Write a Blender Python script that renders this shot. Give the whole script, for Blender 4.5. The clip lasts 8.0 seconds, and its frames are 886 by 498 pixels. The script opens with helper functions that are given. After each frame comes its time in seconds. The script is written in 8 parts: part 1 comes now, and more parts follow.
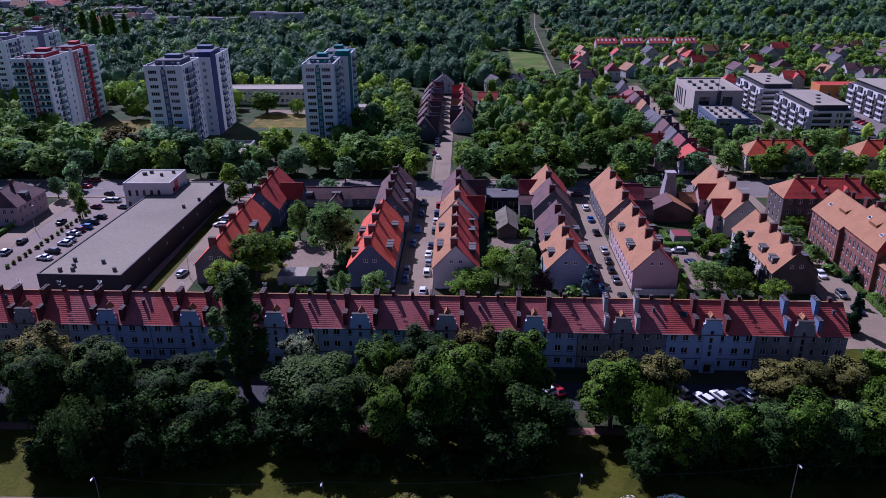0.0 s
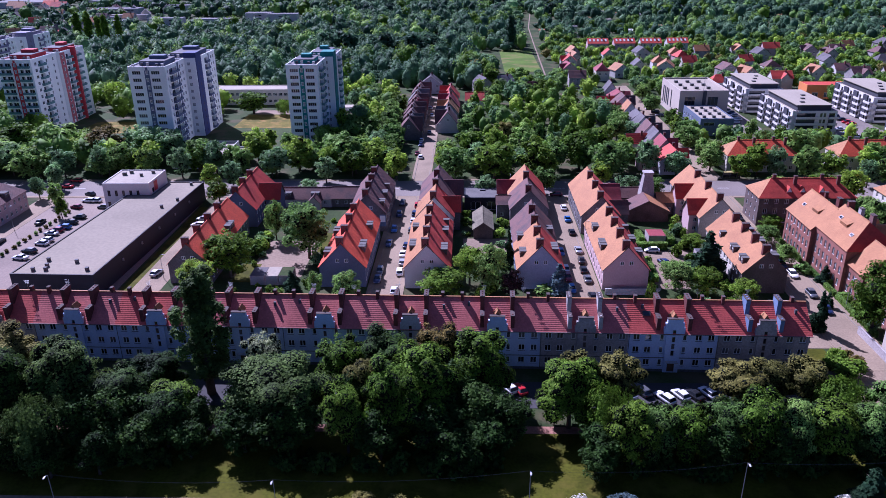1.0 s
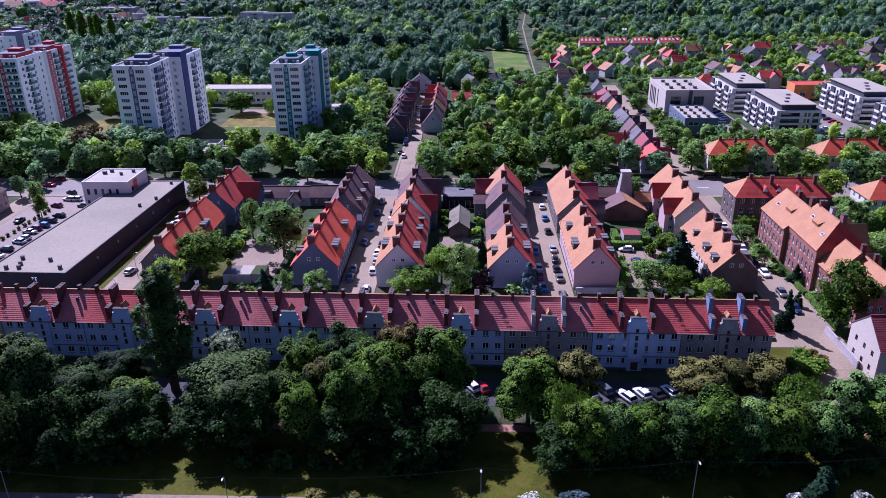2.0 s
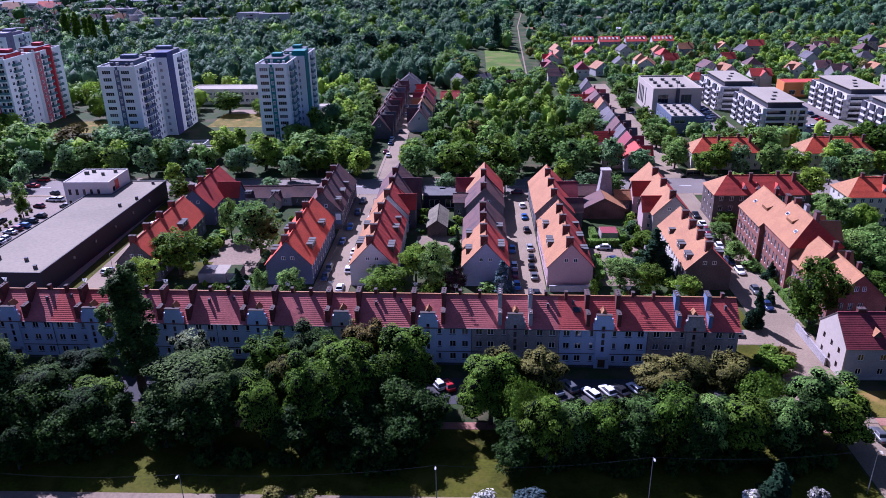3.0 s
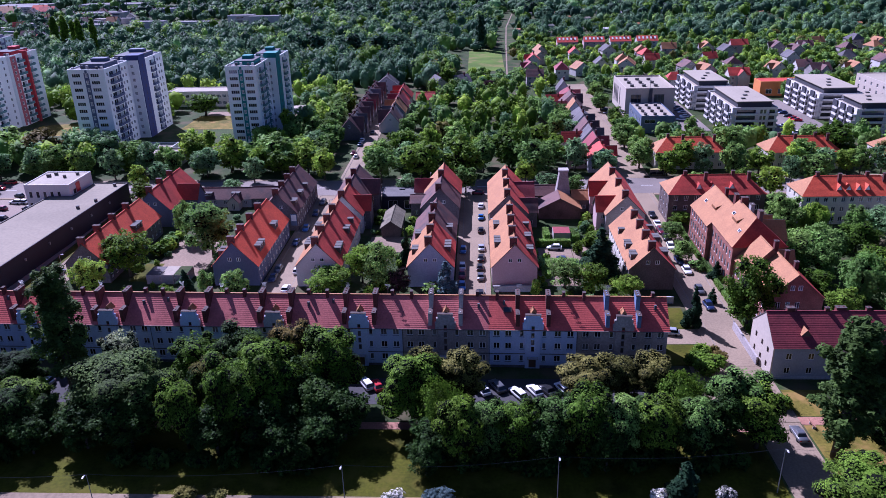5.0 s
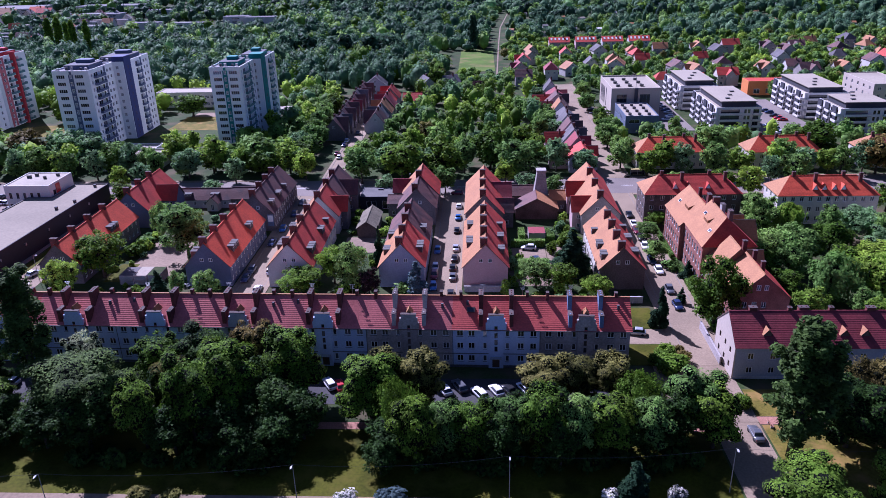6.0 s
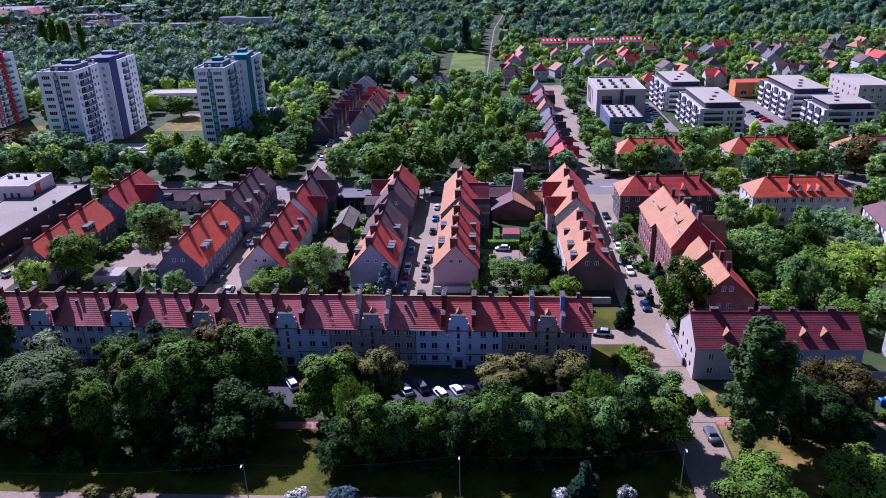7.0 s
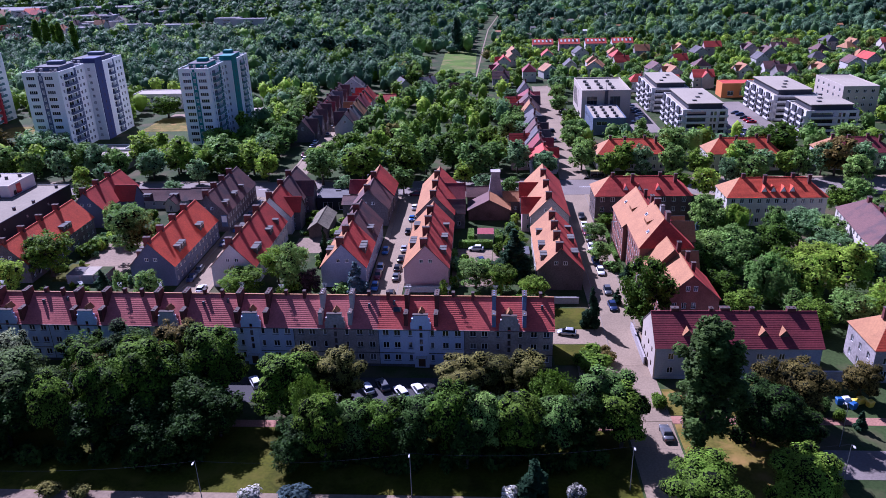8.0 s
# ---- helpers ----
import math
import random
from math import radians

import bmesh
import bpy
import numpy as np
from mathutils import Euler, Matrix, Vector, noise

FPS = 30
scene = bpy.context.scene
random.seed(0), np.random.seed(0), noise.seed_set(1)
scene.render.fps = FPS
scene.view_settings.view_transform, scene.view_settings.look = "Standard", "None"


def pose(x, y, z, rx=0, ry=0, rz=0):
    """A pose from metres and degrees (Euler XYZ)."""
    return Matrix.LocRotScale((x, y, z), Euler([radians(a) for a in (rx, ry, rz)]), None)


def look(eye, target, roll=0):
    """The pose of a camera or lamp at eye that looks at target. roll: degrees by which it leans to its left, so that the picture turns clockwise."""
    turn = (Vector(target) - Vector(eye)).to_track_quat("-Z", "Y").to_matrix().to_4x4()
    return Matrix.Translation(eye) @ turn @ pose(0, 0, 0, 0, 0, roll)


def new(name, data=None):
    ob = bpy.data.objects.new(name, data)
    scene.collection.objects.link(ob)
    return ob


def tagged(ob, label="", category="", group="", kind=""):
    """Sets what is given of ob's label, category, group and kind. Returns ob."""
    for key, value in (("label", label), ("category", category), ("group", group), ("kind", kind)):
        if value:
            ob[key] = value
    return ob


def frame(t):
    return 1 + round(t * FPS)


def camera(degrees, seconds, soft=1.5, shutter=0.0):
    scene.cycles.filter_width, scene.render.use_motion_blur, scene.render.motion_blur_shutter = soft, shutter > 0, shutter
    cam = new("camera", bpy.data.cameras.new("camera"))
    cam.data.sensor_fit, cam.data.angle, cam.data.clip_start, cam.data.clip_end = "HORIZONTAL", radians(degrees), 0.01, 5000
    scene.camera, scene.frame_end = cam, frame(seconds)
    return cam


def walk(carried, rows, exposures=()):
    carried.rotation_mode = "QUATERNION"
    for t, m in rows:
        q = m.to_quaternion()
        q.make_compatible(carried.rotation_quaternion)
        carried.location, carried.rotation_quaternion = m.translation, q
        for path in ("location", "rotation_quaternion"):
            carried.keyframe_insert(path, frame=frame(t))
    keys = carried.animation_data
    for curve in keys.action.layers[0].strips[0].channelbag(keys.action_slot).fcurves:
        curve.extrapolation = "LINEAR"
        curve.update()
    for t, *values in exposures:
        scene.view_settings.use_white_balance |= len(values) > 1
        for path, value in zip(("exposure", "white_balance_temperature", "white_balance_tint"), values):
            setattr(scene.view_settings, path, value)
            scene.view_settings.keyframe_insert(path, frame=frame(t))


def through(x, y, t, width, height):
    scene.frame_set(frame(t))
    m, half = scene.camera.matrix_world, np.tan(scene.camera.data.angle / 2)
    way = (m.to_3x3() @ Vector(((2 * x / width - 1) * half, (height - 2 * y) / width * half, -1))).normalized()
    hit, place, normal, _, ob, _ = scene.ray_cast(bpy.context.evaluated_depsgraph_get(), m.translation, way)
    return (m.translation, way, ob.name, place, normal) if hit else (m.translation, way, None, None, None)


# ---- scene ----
PATH = [
    (0, (-1.256, 0.175, 79.688), (-1.317, 2.013, 78.902), -0.6),
    (0.5, (2.483, -0.001, 79.686), (2.419, 1.837, 78.901), -0.7),
    (1, (6.255, -0.184, 79.718), (6.188, 1.654, 78.933), -0.7),
    (1.5, (9.97, -0.317, 79.71), (9.9, 1.521, 78.924), -0.6),
    (3, (20.851, -0.441, 79.265), (20.769, 1.396, 78.479), -1.0),
    (3.5, (24.458, -0.431, 79.199), (24.373, 1.406, 78.414), -1.1),
    (4, (28.074, -0.389, 79.154), (27.985, 1.448, 78.37), -1.2),
    (4.5, (31.773, -0.337, 79.118), (31.68, 1.501, 78.334), -1.3),
    (6, (43.254, -0.209, 78.96), (43.149, 1.628, 78.178), -1.6),
    (6.5, (47.137, -0.263, 78.954), (47.029, 1.575, 78.172), -1.6),
    (7, (51.024, -0.402, 78.961), (50.912, 1.436, 78.181), -1.6),
    (7.5, (54.85, -0.615, 78.951), (54.736, 1.223, 78.172), -1.6),
    (8, (58.7, -0.909, 78.915), (58.583, 0.93, 78.137), -1.6),
]
EV = 1.02
cam = camera(61.9, 8.0, soft=0.75)
walk(cam, [(t, look(eye, target, roll)) for t, eye, target, roll in PATH],
     exposures=[(t, EV + e, 4530, 44) for t, e in ((0, -0.80), (0.5, -0.14), (1.0, -0.02), (1.5, 0.0), (8, 0.0))])

# ---- daylight: a clear sky and a sun behind the houses, to the west of the camera's line ----
SUN_AZ, SUN_EL = radians(-36.9), radians(42)
world = bpy.data.worlds.new("sky")
scene.world = world
world.use_nodes = True
sky = world.node_tree.nodes.new("ShaderNodeTexSky")
sky.sky_type, sky.sun_disc = "NISHITA", False
sky.sun_elevation, sky.sun_rotation = SUN_EL, SUN_AZ
backdrop_node = world.node_tree.nodes["Background"]
backdrop_node.inputs["Strength"].default_value = 0.029
world.node_tree.links.new(sky.outputs[0], backdrop_node.inputs["Color"])
sun_data = bpy.data.lights.new("sun", "SUN")
sun_data.energy, sun_data.angle, sun_data.color = 5.0, radians(0.53), (1.0, 0.855, 0.67)
sun = new("sun", sun_data)
sun_to = Vector((math.sin(SUN_AZ) * math.cos(SUN_EL), math.cos(SUN_AZ) * math.cos(SUN_EL), math.sin(SUN_EL)))
sun.matrix_basis = look(sun_to * 300, (0, 0, 0))

# ---- materials ----
def ramp(nodes, stops):
    node = nodes.new("ShaderNodeValToRGB")
    while len(node.color_ramp.elements) < len(stops):
        node.color_ramp.elements.new(0.5)
    for el, (at, col) in zip(node.color_ramp.elements, stops):
        el.position, el.color = at, (*col, 1)
    return node


def shade(col, k):
    return tuple(max(0.0, min(1.0, c * k)) for c in col)


def surface(name, col, rough=0.8, coarse=0.15, fine=4.0, spread=0.25, bump=0.15, metal=0.0, per_object=0.0, alt=None, spec=0.3):
    """A weathered surface: stains at a coarse scale, grain at a fine one (cycles per metre)."""
    m = bpy.data.materials.new(name)
    m.use_nodes = True
    n, l = m.node_tree.nodes, m.node_tree.links
    b = n["Principled BSDF"]
    b.inputs["Roughness"].default_value, b.inputs["Metallic"].default_value = rough, metal
    b.inputs["Specular IOR Level"].default_value = spec
    geo = n.new("ShaderNodeNewGeometry")
    big, small = n.new("ShaderNodeTexNoise"), n.new("ShaderNodeTexNoise")
    big.inputs["Scale"].default_value, big.inputs["Detail"].default_value = coarse, 5
    small.inputs["Scale"].default_value, small.inputs["Detail"].default_value = fine, 3
    l.new(geo.outputs["Position"], big.inputs["Vector"])
    l.new(geo.outputs["Position"], small.inputs["Vector"])
    dark = alt or shade(col, 1 - spread)
    r = ramp(n, [(0.32, dark), (0.52, col), (0.72, shade(col, 1 + spread * 0.6))])
    l.new(big.outputs["Fac"], r.inputs["Fac"])
    grain = ramp(n, [(0.3, (1 - spread,) * 3), (0.7, (1 + spread * 0.4,) * 3)])
    l.new(small.outputs["Fac"], grain.inputs["Fac"])
    mul = n.new("ShaderNodeMixRGB")
    mul.blend_type = "MULTIPLY"
    mul.inputs["Fac"].default_value = 1.0
    l.new(r.outputs["Color"], mul.inputs["Color1"])
    l.new(grain.outputs["Color"], mul.inputs["Color2"])
    out = mul.outputs["Color"]
    if per_object:
        info = n.new("ShaderNodeObjectInfo")
        hsv = n.new("ShaderNodeHueSaturation")
        rng = n.new("ShaderNodeMapRange")
        rng.inputs["To Min"].default_value, rng.inputs["To Max"].default_value = 1 - per_object, 1 + per_object
        l.new(info.outputs["Random"], rng.inputs["Value"])
        l.new(rng.outputs["Result"], hsv.inputs["Value"])
        l.new(out, hsv.inputs["Color"])
        out = hsv.outputs["Color"]
    l.new(out, b.inputs["Base Color"])
    if bump:
        bm_node = n.new("ShaderNodeBump")
        bm_node.inputs["Strength"].default_value, bm_node.inputs["Distance"].default_value = bump, 0.05
        l.new(small.outputs["Fac"], bm_node.inputs["Height"])
        l.new(bm_node.outputs["Normal"], b.inputs["Normal"])
    return m


def tiled(name, col, alt, moss=0.0):
    """Clay roof tiles: courses come from the mesh; single tiles differ in tone, with soot and moss in patches."""
    m = surface(name, col, 0.75, 0.25, 2.5, 0.17, 0.25, alt=alt, spec=0.25)
    n, l = m.node_tree.nodes, m.node_tree.links
    b = n["Principled BSDF"]
    src = b.inputs["Base Color"].links[0].from_socket
    geo = n.new("ShaderNodeNewGeometry")
    cells = n.new("ShaderNodeTexVoronoi")
    cells.inputs["Scale"].default_value = 3.2
    l.new(geo.outputs["Position"], cells.inputs["Vector"])
    r = ramp(n, [(0.0, (0.91, 0.91, 0.91)), (1.0, (1.05, 1.05, 1.045))])
    sep = n.new("ShaderNodeSeparateColor")
    l.new(cells.outputs["Color"], sep.inputs["Color"])
    l.new(sep.outputs["Red"], r.inputs["Fac"])
    mul = n.new("ShaderNodeMixRGB")
    mul.blend_type = "MULTIPLY"
    mul.inputs["Fac"].default_value = 1.0
    l.new(src, mul.inputs["Color1"])
    l.new(r.outputs["Color"], mul.inputs["Color2"])
    l.new(mul.outputs["Color"], b.inputs["Base Color"])
    return m


def leafy(name, cols, through=0.3, rough=0.8, gloss=0.03, glow_k=1.6):
    """Foliage: each leaf cluster takes its own tone, each tree its own tint; some light passes through."""
    m = bpy.data.materials.new(name)
    m.use_nodes = True
    n, l = m.node_tree.nodes, m.node_tree.links
    b = n["Principled BSDF"]
    b.inputs["Roughness"].default_value, b.inputs["Specular IOR Level"].default_value = rough, gloss
    geo, info = n.new("ShaderNodeNewGeometry"), n.new("ShaderNodeObjectInfo")
    r = ramp(n, [(i / (len(cols) - 1), c) for i, c in enumerate(cols)])
    l.new(geo.outputs["Random Per Island"], r.inputs["Fac"])
    hsv, rv, rh = n.new("ShaderNodeHueSaturation"), n.new("ShaderNodeMapRange"), n.new("ShaderNodeMapRange")
    rv.inputs["To Min"].default_value, rv.inputs["To Max"].default_value = 0.7, 1.25
    rh.inputs["To Min"].default_value, rh.inputs["To Max"].default_value = 0.512, 0.492
    l.new(info.outputs["Random"], rv.inputs["Value"])
    l.new(info.outputs["Random"], rh.inputs["Value"])
    l.new(rh.outputs["Result"], hsv.inputs["Hue"])
    l.new(r.outputs["Color"], hsv.inputs["Color"])
    # lighter and darker clumps: random tone that also carries light and shade in colour
    place, patch = n.new("ShaderNodeTexNoise"), n.new("ShaderNodeMapRange")
    place.inputs["Scale"].default_value, place.inputs["Detail"].default_value = 0.26, 3
    patch.inputs["From Min"].default_value, patch.inputs["From Max"].default_value = 0.3, 0.7
    patch.inputs["To Min"].default_value, patch.inputs["To Max"].default_value = 0.5, 1.5
    l.new(geo.outputs["Position"], place.inputs["Vector"])
    l.new(place.outputs["Fac"], patch.inputs["Value"])
    tone = n.new("ShaderNodeMath")
    tone.operation = "MULTIPLY"
    l.new(rv.outputs["Result"], tone.inputs[0])
    l.new(patch.outputs["Result"], tone.inputs[1])
    l.new(tone.outputs[0], hsv.inputs["Value"])
    l.new(hsv.outputs["Color"], b.inputs["Base Color"])
    if through:
        tr, mix = n.new("ShaderNodeBsdfTranslucent"), n.new("ShaderNodeMixShader")
        mix.inputs["Fac"].default_value = through
        glow = n.new("ShaderNodeHueSaturation")
        glow.inputs["Value"].default_value, glow.inputs["Hue"].default_value = glow_k, 0.495
        l.new(hsv.outputs["Color"], glow.inputs["Color"])
        l.new(glow.outputs["Color"], tr.inputs["Color"])
        l.new(b.outputs[0], mix.inputs[1])
        l.new(tr.outputs[0], mix.inputs[2])
        l.new(mix.outputs[0], n["Material Output"].inputs["Surface"])
    return m


def glassy(name, col, rough=0.06, light=0.0):
    """Opaque window glass: a dim room's darkness, and in some panes pale curtains, are put into its colour."""
    m = bpy.data.materials.new(name)
    m.use_nodes = True
    n, l = m.node_tree.nodes, m.node_tree.links
    b = n["Principled BSDF"]
    b.inputs["Roughness"].default_value, b.inputs["Specular IOR Level"].default_value = rough, 0.6
    info = n.new("ShaderNodeObjectInfo")
    r = ramp(n, [(0.0, col), (0.6, shade(col, 1.6)), (0.8, (0.05 + light, 0.055 + light, 0.065 + light)), (1.0, (0.12 + light, 0.12 + light, 0.13 + light))])
    l.new(info.outputs["Random"], r.inputs["Fac"])
    l.new(r.outputs["Color"], b.inputs["Base Color"])
    return m


def grassy(name, a, b_col, dry, coarse=0.06):
    m = surface(name, b_col, 0.9, coarse, 1.8, 0.3, 0.4, alt=a, spec=0.1)
    n, l = m.node_tree.nodes, m.node_tree.links
    b = n["Principled BSDF"]
    src = b.inputs["Base Color"].links[0].from_socket
    geo, patch = n.new("ShaderNodeNewGeometry"), n.new("ShaderNodeTexNoise")
    patch.inputs["Scale"].default_value, patch.inputs["Detail"].default_value = coarse * 1.7, 6
    l.new(geo.outputs["Position"], patch.inputs["Vector"])
    r = ramp(n, [(0.5, (0, 0, 0)), (0.66, (1, 1, 1))])
    l.new(patch.outputs["Fac"], r.inputs["Fac"])
    mix = n.new("ShaderNodeMixRGB")
    l.new(r.outputs["Color"], mix.inputs["Fac"])
    l.new(src, mix.inputs["Color1"])
    mix.inputs["Color2"].default_value = (*dry, 1)
    l.new(mix.outputs["Color"], b.inputs["Base Color"])
    return m


GRASS = grassy("grass", (0.026, 0.042, 0.012), (0.042, 0.064, 0.018), (0.085, 0.072, 0.038))
LAWN = grassy("lawn", (0.036, 0.040, 0.002), (0.068, 0.072, 0.003), (0.088, 0.080, 0.008), 0.13)
LAWN_DRY = grassy("dry_lawn", (0.090, 0.085, 0.012), (0.135, 0.115, 0.016), (0.230, 0.150, 0.040), 0.14)
MEADOW = grassy("meadow_grass", (0.066, 0.112, 0.012), (0.098, 0.156, 0.018), (0.16, 0.15, 0.045), 0.05)
SAND = surface("sandy_yard", (0.23, 0.17, 0.115), 0.95, 0.1, 1.5, 0.22, 0.2)
ASPHALT = surface("asphalt", (0.05, 0.048, 0.05), 0.9, 0.08, 3.0, 0.22, 0.15)
PAVER = surface("concrete_pavers", (0.25, 0.190, 0.122), 0.9, 0.1, 2.5, 0.2, 0.2)
CROSS = surface("worn_asphalt", (0.195, 0.165, 0.140), 0.9, 0.07, 2.5, 0.2, 0.15)
CARPARK = surface("dusty_paving", (0.23, 0.18, 0.138), 0.9, 0.07, 2.0, 0.2, 0.15)
PATH_RED = surface("red_brick_path", (0.30, 0.15, 0.10), 0.9, 0.2, 3.0, 0.25, 0.2)
KERB = surface("kerb_stone", (0.24, 0.205, 0.165), 0.9, 0.3, 4.0, 0.2, 0.2)
LINE = surface("road_paint", (0.75, 0.75, 0.73), 0.8, 0.5, 4.0, 0.2, 0.0)
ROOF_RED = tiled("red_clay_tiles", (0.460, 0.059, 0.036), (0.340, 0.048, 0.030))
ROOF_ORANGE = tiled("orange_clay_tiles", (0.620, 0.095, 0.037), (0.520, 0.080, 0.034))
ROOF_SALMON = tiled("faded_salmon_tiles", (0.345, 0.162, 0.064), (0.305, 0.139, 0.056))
ROOF_ROW = tiled("weathered_red_tiles", (0.53, 0.155, 0.135), (0.42, 0.118, 0.105))
ROOF_ROW_NEW = tiled("bright_red_tiles", (0.56, 0.105, 0.080), (0.46, 0.088, 0.070))
ROOF_DARK = tiled("sooty_brown_tiles", (0.130, 0.064, 0.056), (0.068, 0.045, 0.048))
ROOF_WINE = tiled("wine_red_tiles", (0.24, 0.045, 0.05), (0.17, 0.035, 0.04))
ROOF_GREY = surface("grey_roofing", (0.115, 0.105, 0.108), 0.85, 0.2, 2.0, 0.25, 0.1, per_object=0.2)
ROOF_MOSSY = surface("mossy_corrugated_sheet", (0.17, 0.15, 0.10), 0.9, 0.3, 2.0, 0.35, 0.1)
FELT = surface("pale_roofing_felt", (0.325, 0.285, 0.215), 0.85, 0.05, 1.2, 0.14, 0.05)
FELT_STORE = surface("warm_grey_roofing_felt", (0.245, 0.212, 0.150), 0.9, 0.05, 1.2, 0.14, 0.05)
FELT_DARK = surface("dark_roofing_felt", (0.10, 0.10, 0.11), 0.85, 0.2, 2.0, 0.3, 0.1)
SHEET = surface("galvanised_sheet", (0.12, 0.115, 0.11), 0.9, 0.3, 2.0, 0.2, 0.05)
WALL_BLUE = surface("pale_blue_render", (0.47, 0.54, 0.71), 0.9, 0.12, 3.0, 0.12, 0.1)
WALL_GREY = surface("grey_render", (0.44, 0.44, 0.47), 0.9, 0.12, 3.0, 0.18, 0.15)
WALL_DUN = surface("dun_old_render", (0.37, 0.335, 0.32), 0.92, 0.15, 2.5, 0.28, 0.2)
WALL_WHITE = surface("white_render", (0.62, 0.60, 0.57), 0.88, 0.1, 3.0, 0.08, 0.05)
WALL_CREAM = surface("cream_render", (0.56, 0.52, 0.44), 0.9, 0.12, 3.0, 0.12, 0.1)
WALL_PINK = surface("pink_render", (0.48, 0.34, 0.33), 0.9, 0.12, 3.0, 0.1, 0.1)
WALL_DARK = surface("dark_brown_render", (0.13, 0.10, 0.09), 0.92, 0.2, 3.0, 0.3, 0.2)
WALL_BEIGE = surface("warm_beige_stone_cladding", (0.46, 0.40, 0.33), 0.85, 0.1, 2.0, 0.08, 0.04)
BRICK = surface("red_brickwork", (0.26, 0.115, 0.085), 0.9, 0.3, 6.0, 0.3, 0.3)
BRICK_DARK = surface("sooty_brickwork", (0.16, 0.085, 0.075), 0.9, 0.3, 6.0, 0.35, 0.3)
CHIMNEY = surface("chimney_brick", (0.135, 0.045, 0.038), 0.9, 0.5, 6.0, 0.35, 0.3, per_object=0.15)
CONCRETE = surface("concrete", (0.40, 0.39, 0.375), 0.9, 0.2, 3.0, 0.18, 0.15)
PANEL_WHITE = surface("pale_insulated_panels", (0.84, 0.85, 0.82), 0.85, 0.06, 2.0, 0.07, 0.03)
PANEL_NAVY = surface("navy_panels", (0.05, 0.06, 0.16), 0.8, 0.1, 2.0, 0.1, 0.03)
PANEL_SLATE = surface("slate_blue_panels", (0.11, 0.13, 0.20), 0.8, 0.1, 2.0, 0.1, 0.03)
PANEL_RED = surface("red_panels", (0.50, 0.05, 0.055), 0.8, 0.1, 2.0, 0.1, 0.03)
PANEL_TEAL = surface("teal_panels", (0.03, 0.20, 0.19), 0.8, 0.1, 2.0, 0.1, 0.03)
PANEL_SEA = surface("dull_sea_green_panels", (0.12, 0.22, 0.22), 0.8, 0.1, 2.0, 0.12, 0.03)
PANEL_ROSE = surface("faded_rose_panels", (0.50, 0.15, 0.16), 0.8, 0.1, 2.0, 0.12, 0.03)
PANEL_MAUVE = surface("mauve_panels", (0.22, 0.20, 0.30), 0.8, 0.1, 2.0, 0.1, 0.03)
STORE_WALL = surface("dark_grey_cladding", (0.011, 0.013, 0.024), 0.6, 0.3, 2.0, 0.15, 0.05)
SLATE_WALL = surface("charcoal_cladding", (0.05, 0.052, 0.065), 0.7, 0.2, 2.0, 0.15, 0.05)
BLUE_PANEL = surface("blue_grey_cladding", (0.13, 0.16, 0.22), 0.6, 0.2, 2.0, 0.12, 0.05)
BLUE_PAINT = surface("faded_blue_paint", (0.15, 0.21, 0.33), 0.8, 0.4, 3.0, 0.2, 0.1)
FRAME = surface("white_window_frame", (0.78, 0.78, 0.77), 0.5, 0.5, 5.0, 0.06, 0.0)
FRAME_BROWN = surface("brown_window_frame", (0.10, 0.06, 0.045), 0.6, 0.5, 5.0, 0.15, 0.0)
GLASS = glassy("window_glass", (0.012, 0.014, 0.018))
CAR_GLASS = glassy("car_glass", (0.01, 0.012, 0.015), 0.04)
RUBBER = surface("tyre_rubber", (0.02, 0.02, 0.021), 0.9, 0.5, 8.0, 0.2, 0.0)
STEEL = surface("painted_steel", (0.30, 0.31, 0.32), 0.45, 0.5, 5.0, 0.12, 0.0, metal=0.6)
LAMP_GLASS = surface("milky_lamp_cover", (0.5, 0.5, 0.5), 0.3, 0.5, 5.0, 0.05, 0.0)
RED_LENS = surface("red_lens", (0.35, 0.01, 0.01), 0.2, 0.5, 5.0, 0.05, 0.0)
BARK = surface("bark", (0.09, 0.07, 0.055), 0.95, 0.6, 5.0, 0.35, 0.5)
WOOD = surface("weathered_wood", (0.22, 0.16, 0.11), 0.9, 0.5, 5.0, 0.25, 0.2)
LEAF = leafy("leaves_green", [(0.099, 0.162, 0.030), (0.151, 0.249, 0.048), (0.217, 0.348, 0.065)], 0.28, 0.65, 0.06, 1.7)
LEAF_DARK = leafy("leaves_dark", [(0.048, 0.088, 0.006), (0.089, 0.152, 0.009), (0.139, 0.232, 0.014)], 0.18, 0.65, 0.06, 2.0)
# The next two far greens carry distance haze as blue in their colour.
LEAF_HAZED = leafy("leaves_hazed", [(0.059, 0.107, 0.053), (0.089, 0.157, 0.075), (0.128, 0.212, 0.100)], 0.25, 0.65, 0.06, 1.5)
LEAF_NIGHT = leafy("leaves_dusky", [(0.033, 0.071, 0.036), (0.050, 0.102, 0.050), (0.076, 0.143, 0.071)], 0.25, 0.65, 0.06, 1.5)
LEAF_WILLOW = leafy("leaves_willow", [(0.114, 0.195, 0.039), (0.161, 0.271, 0.053), (0.213, 0.346, 0.070)], 0.35, 0.65, 0.06, 1.5)
# Darkest green: shade of the near park is partly put into this colour.
LEAF_DEEP = leafy("leaves_deep", [(0.016, 0.033, 0.006), (0.027, 0.055, 0.008), (0.045, 0.088, 0.013)], 0.16, 0.65, 0.06, 2.4)
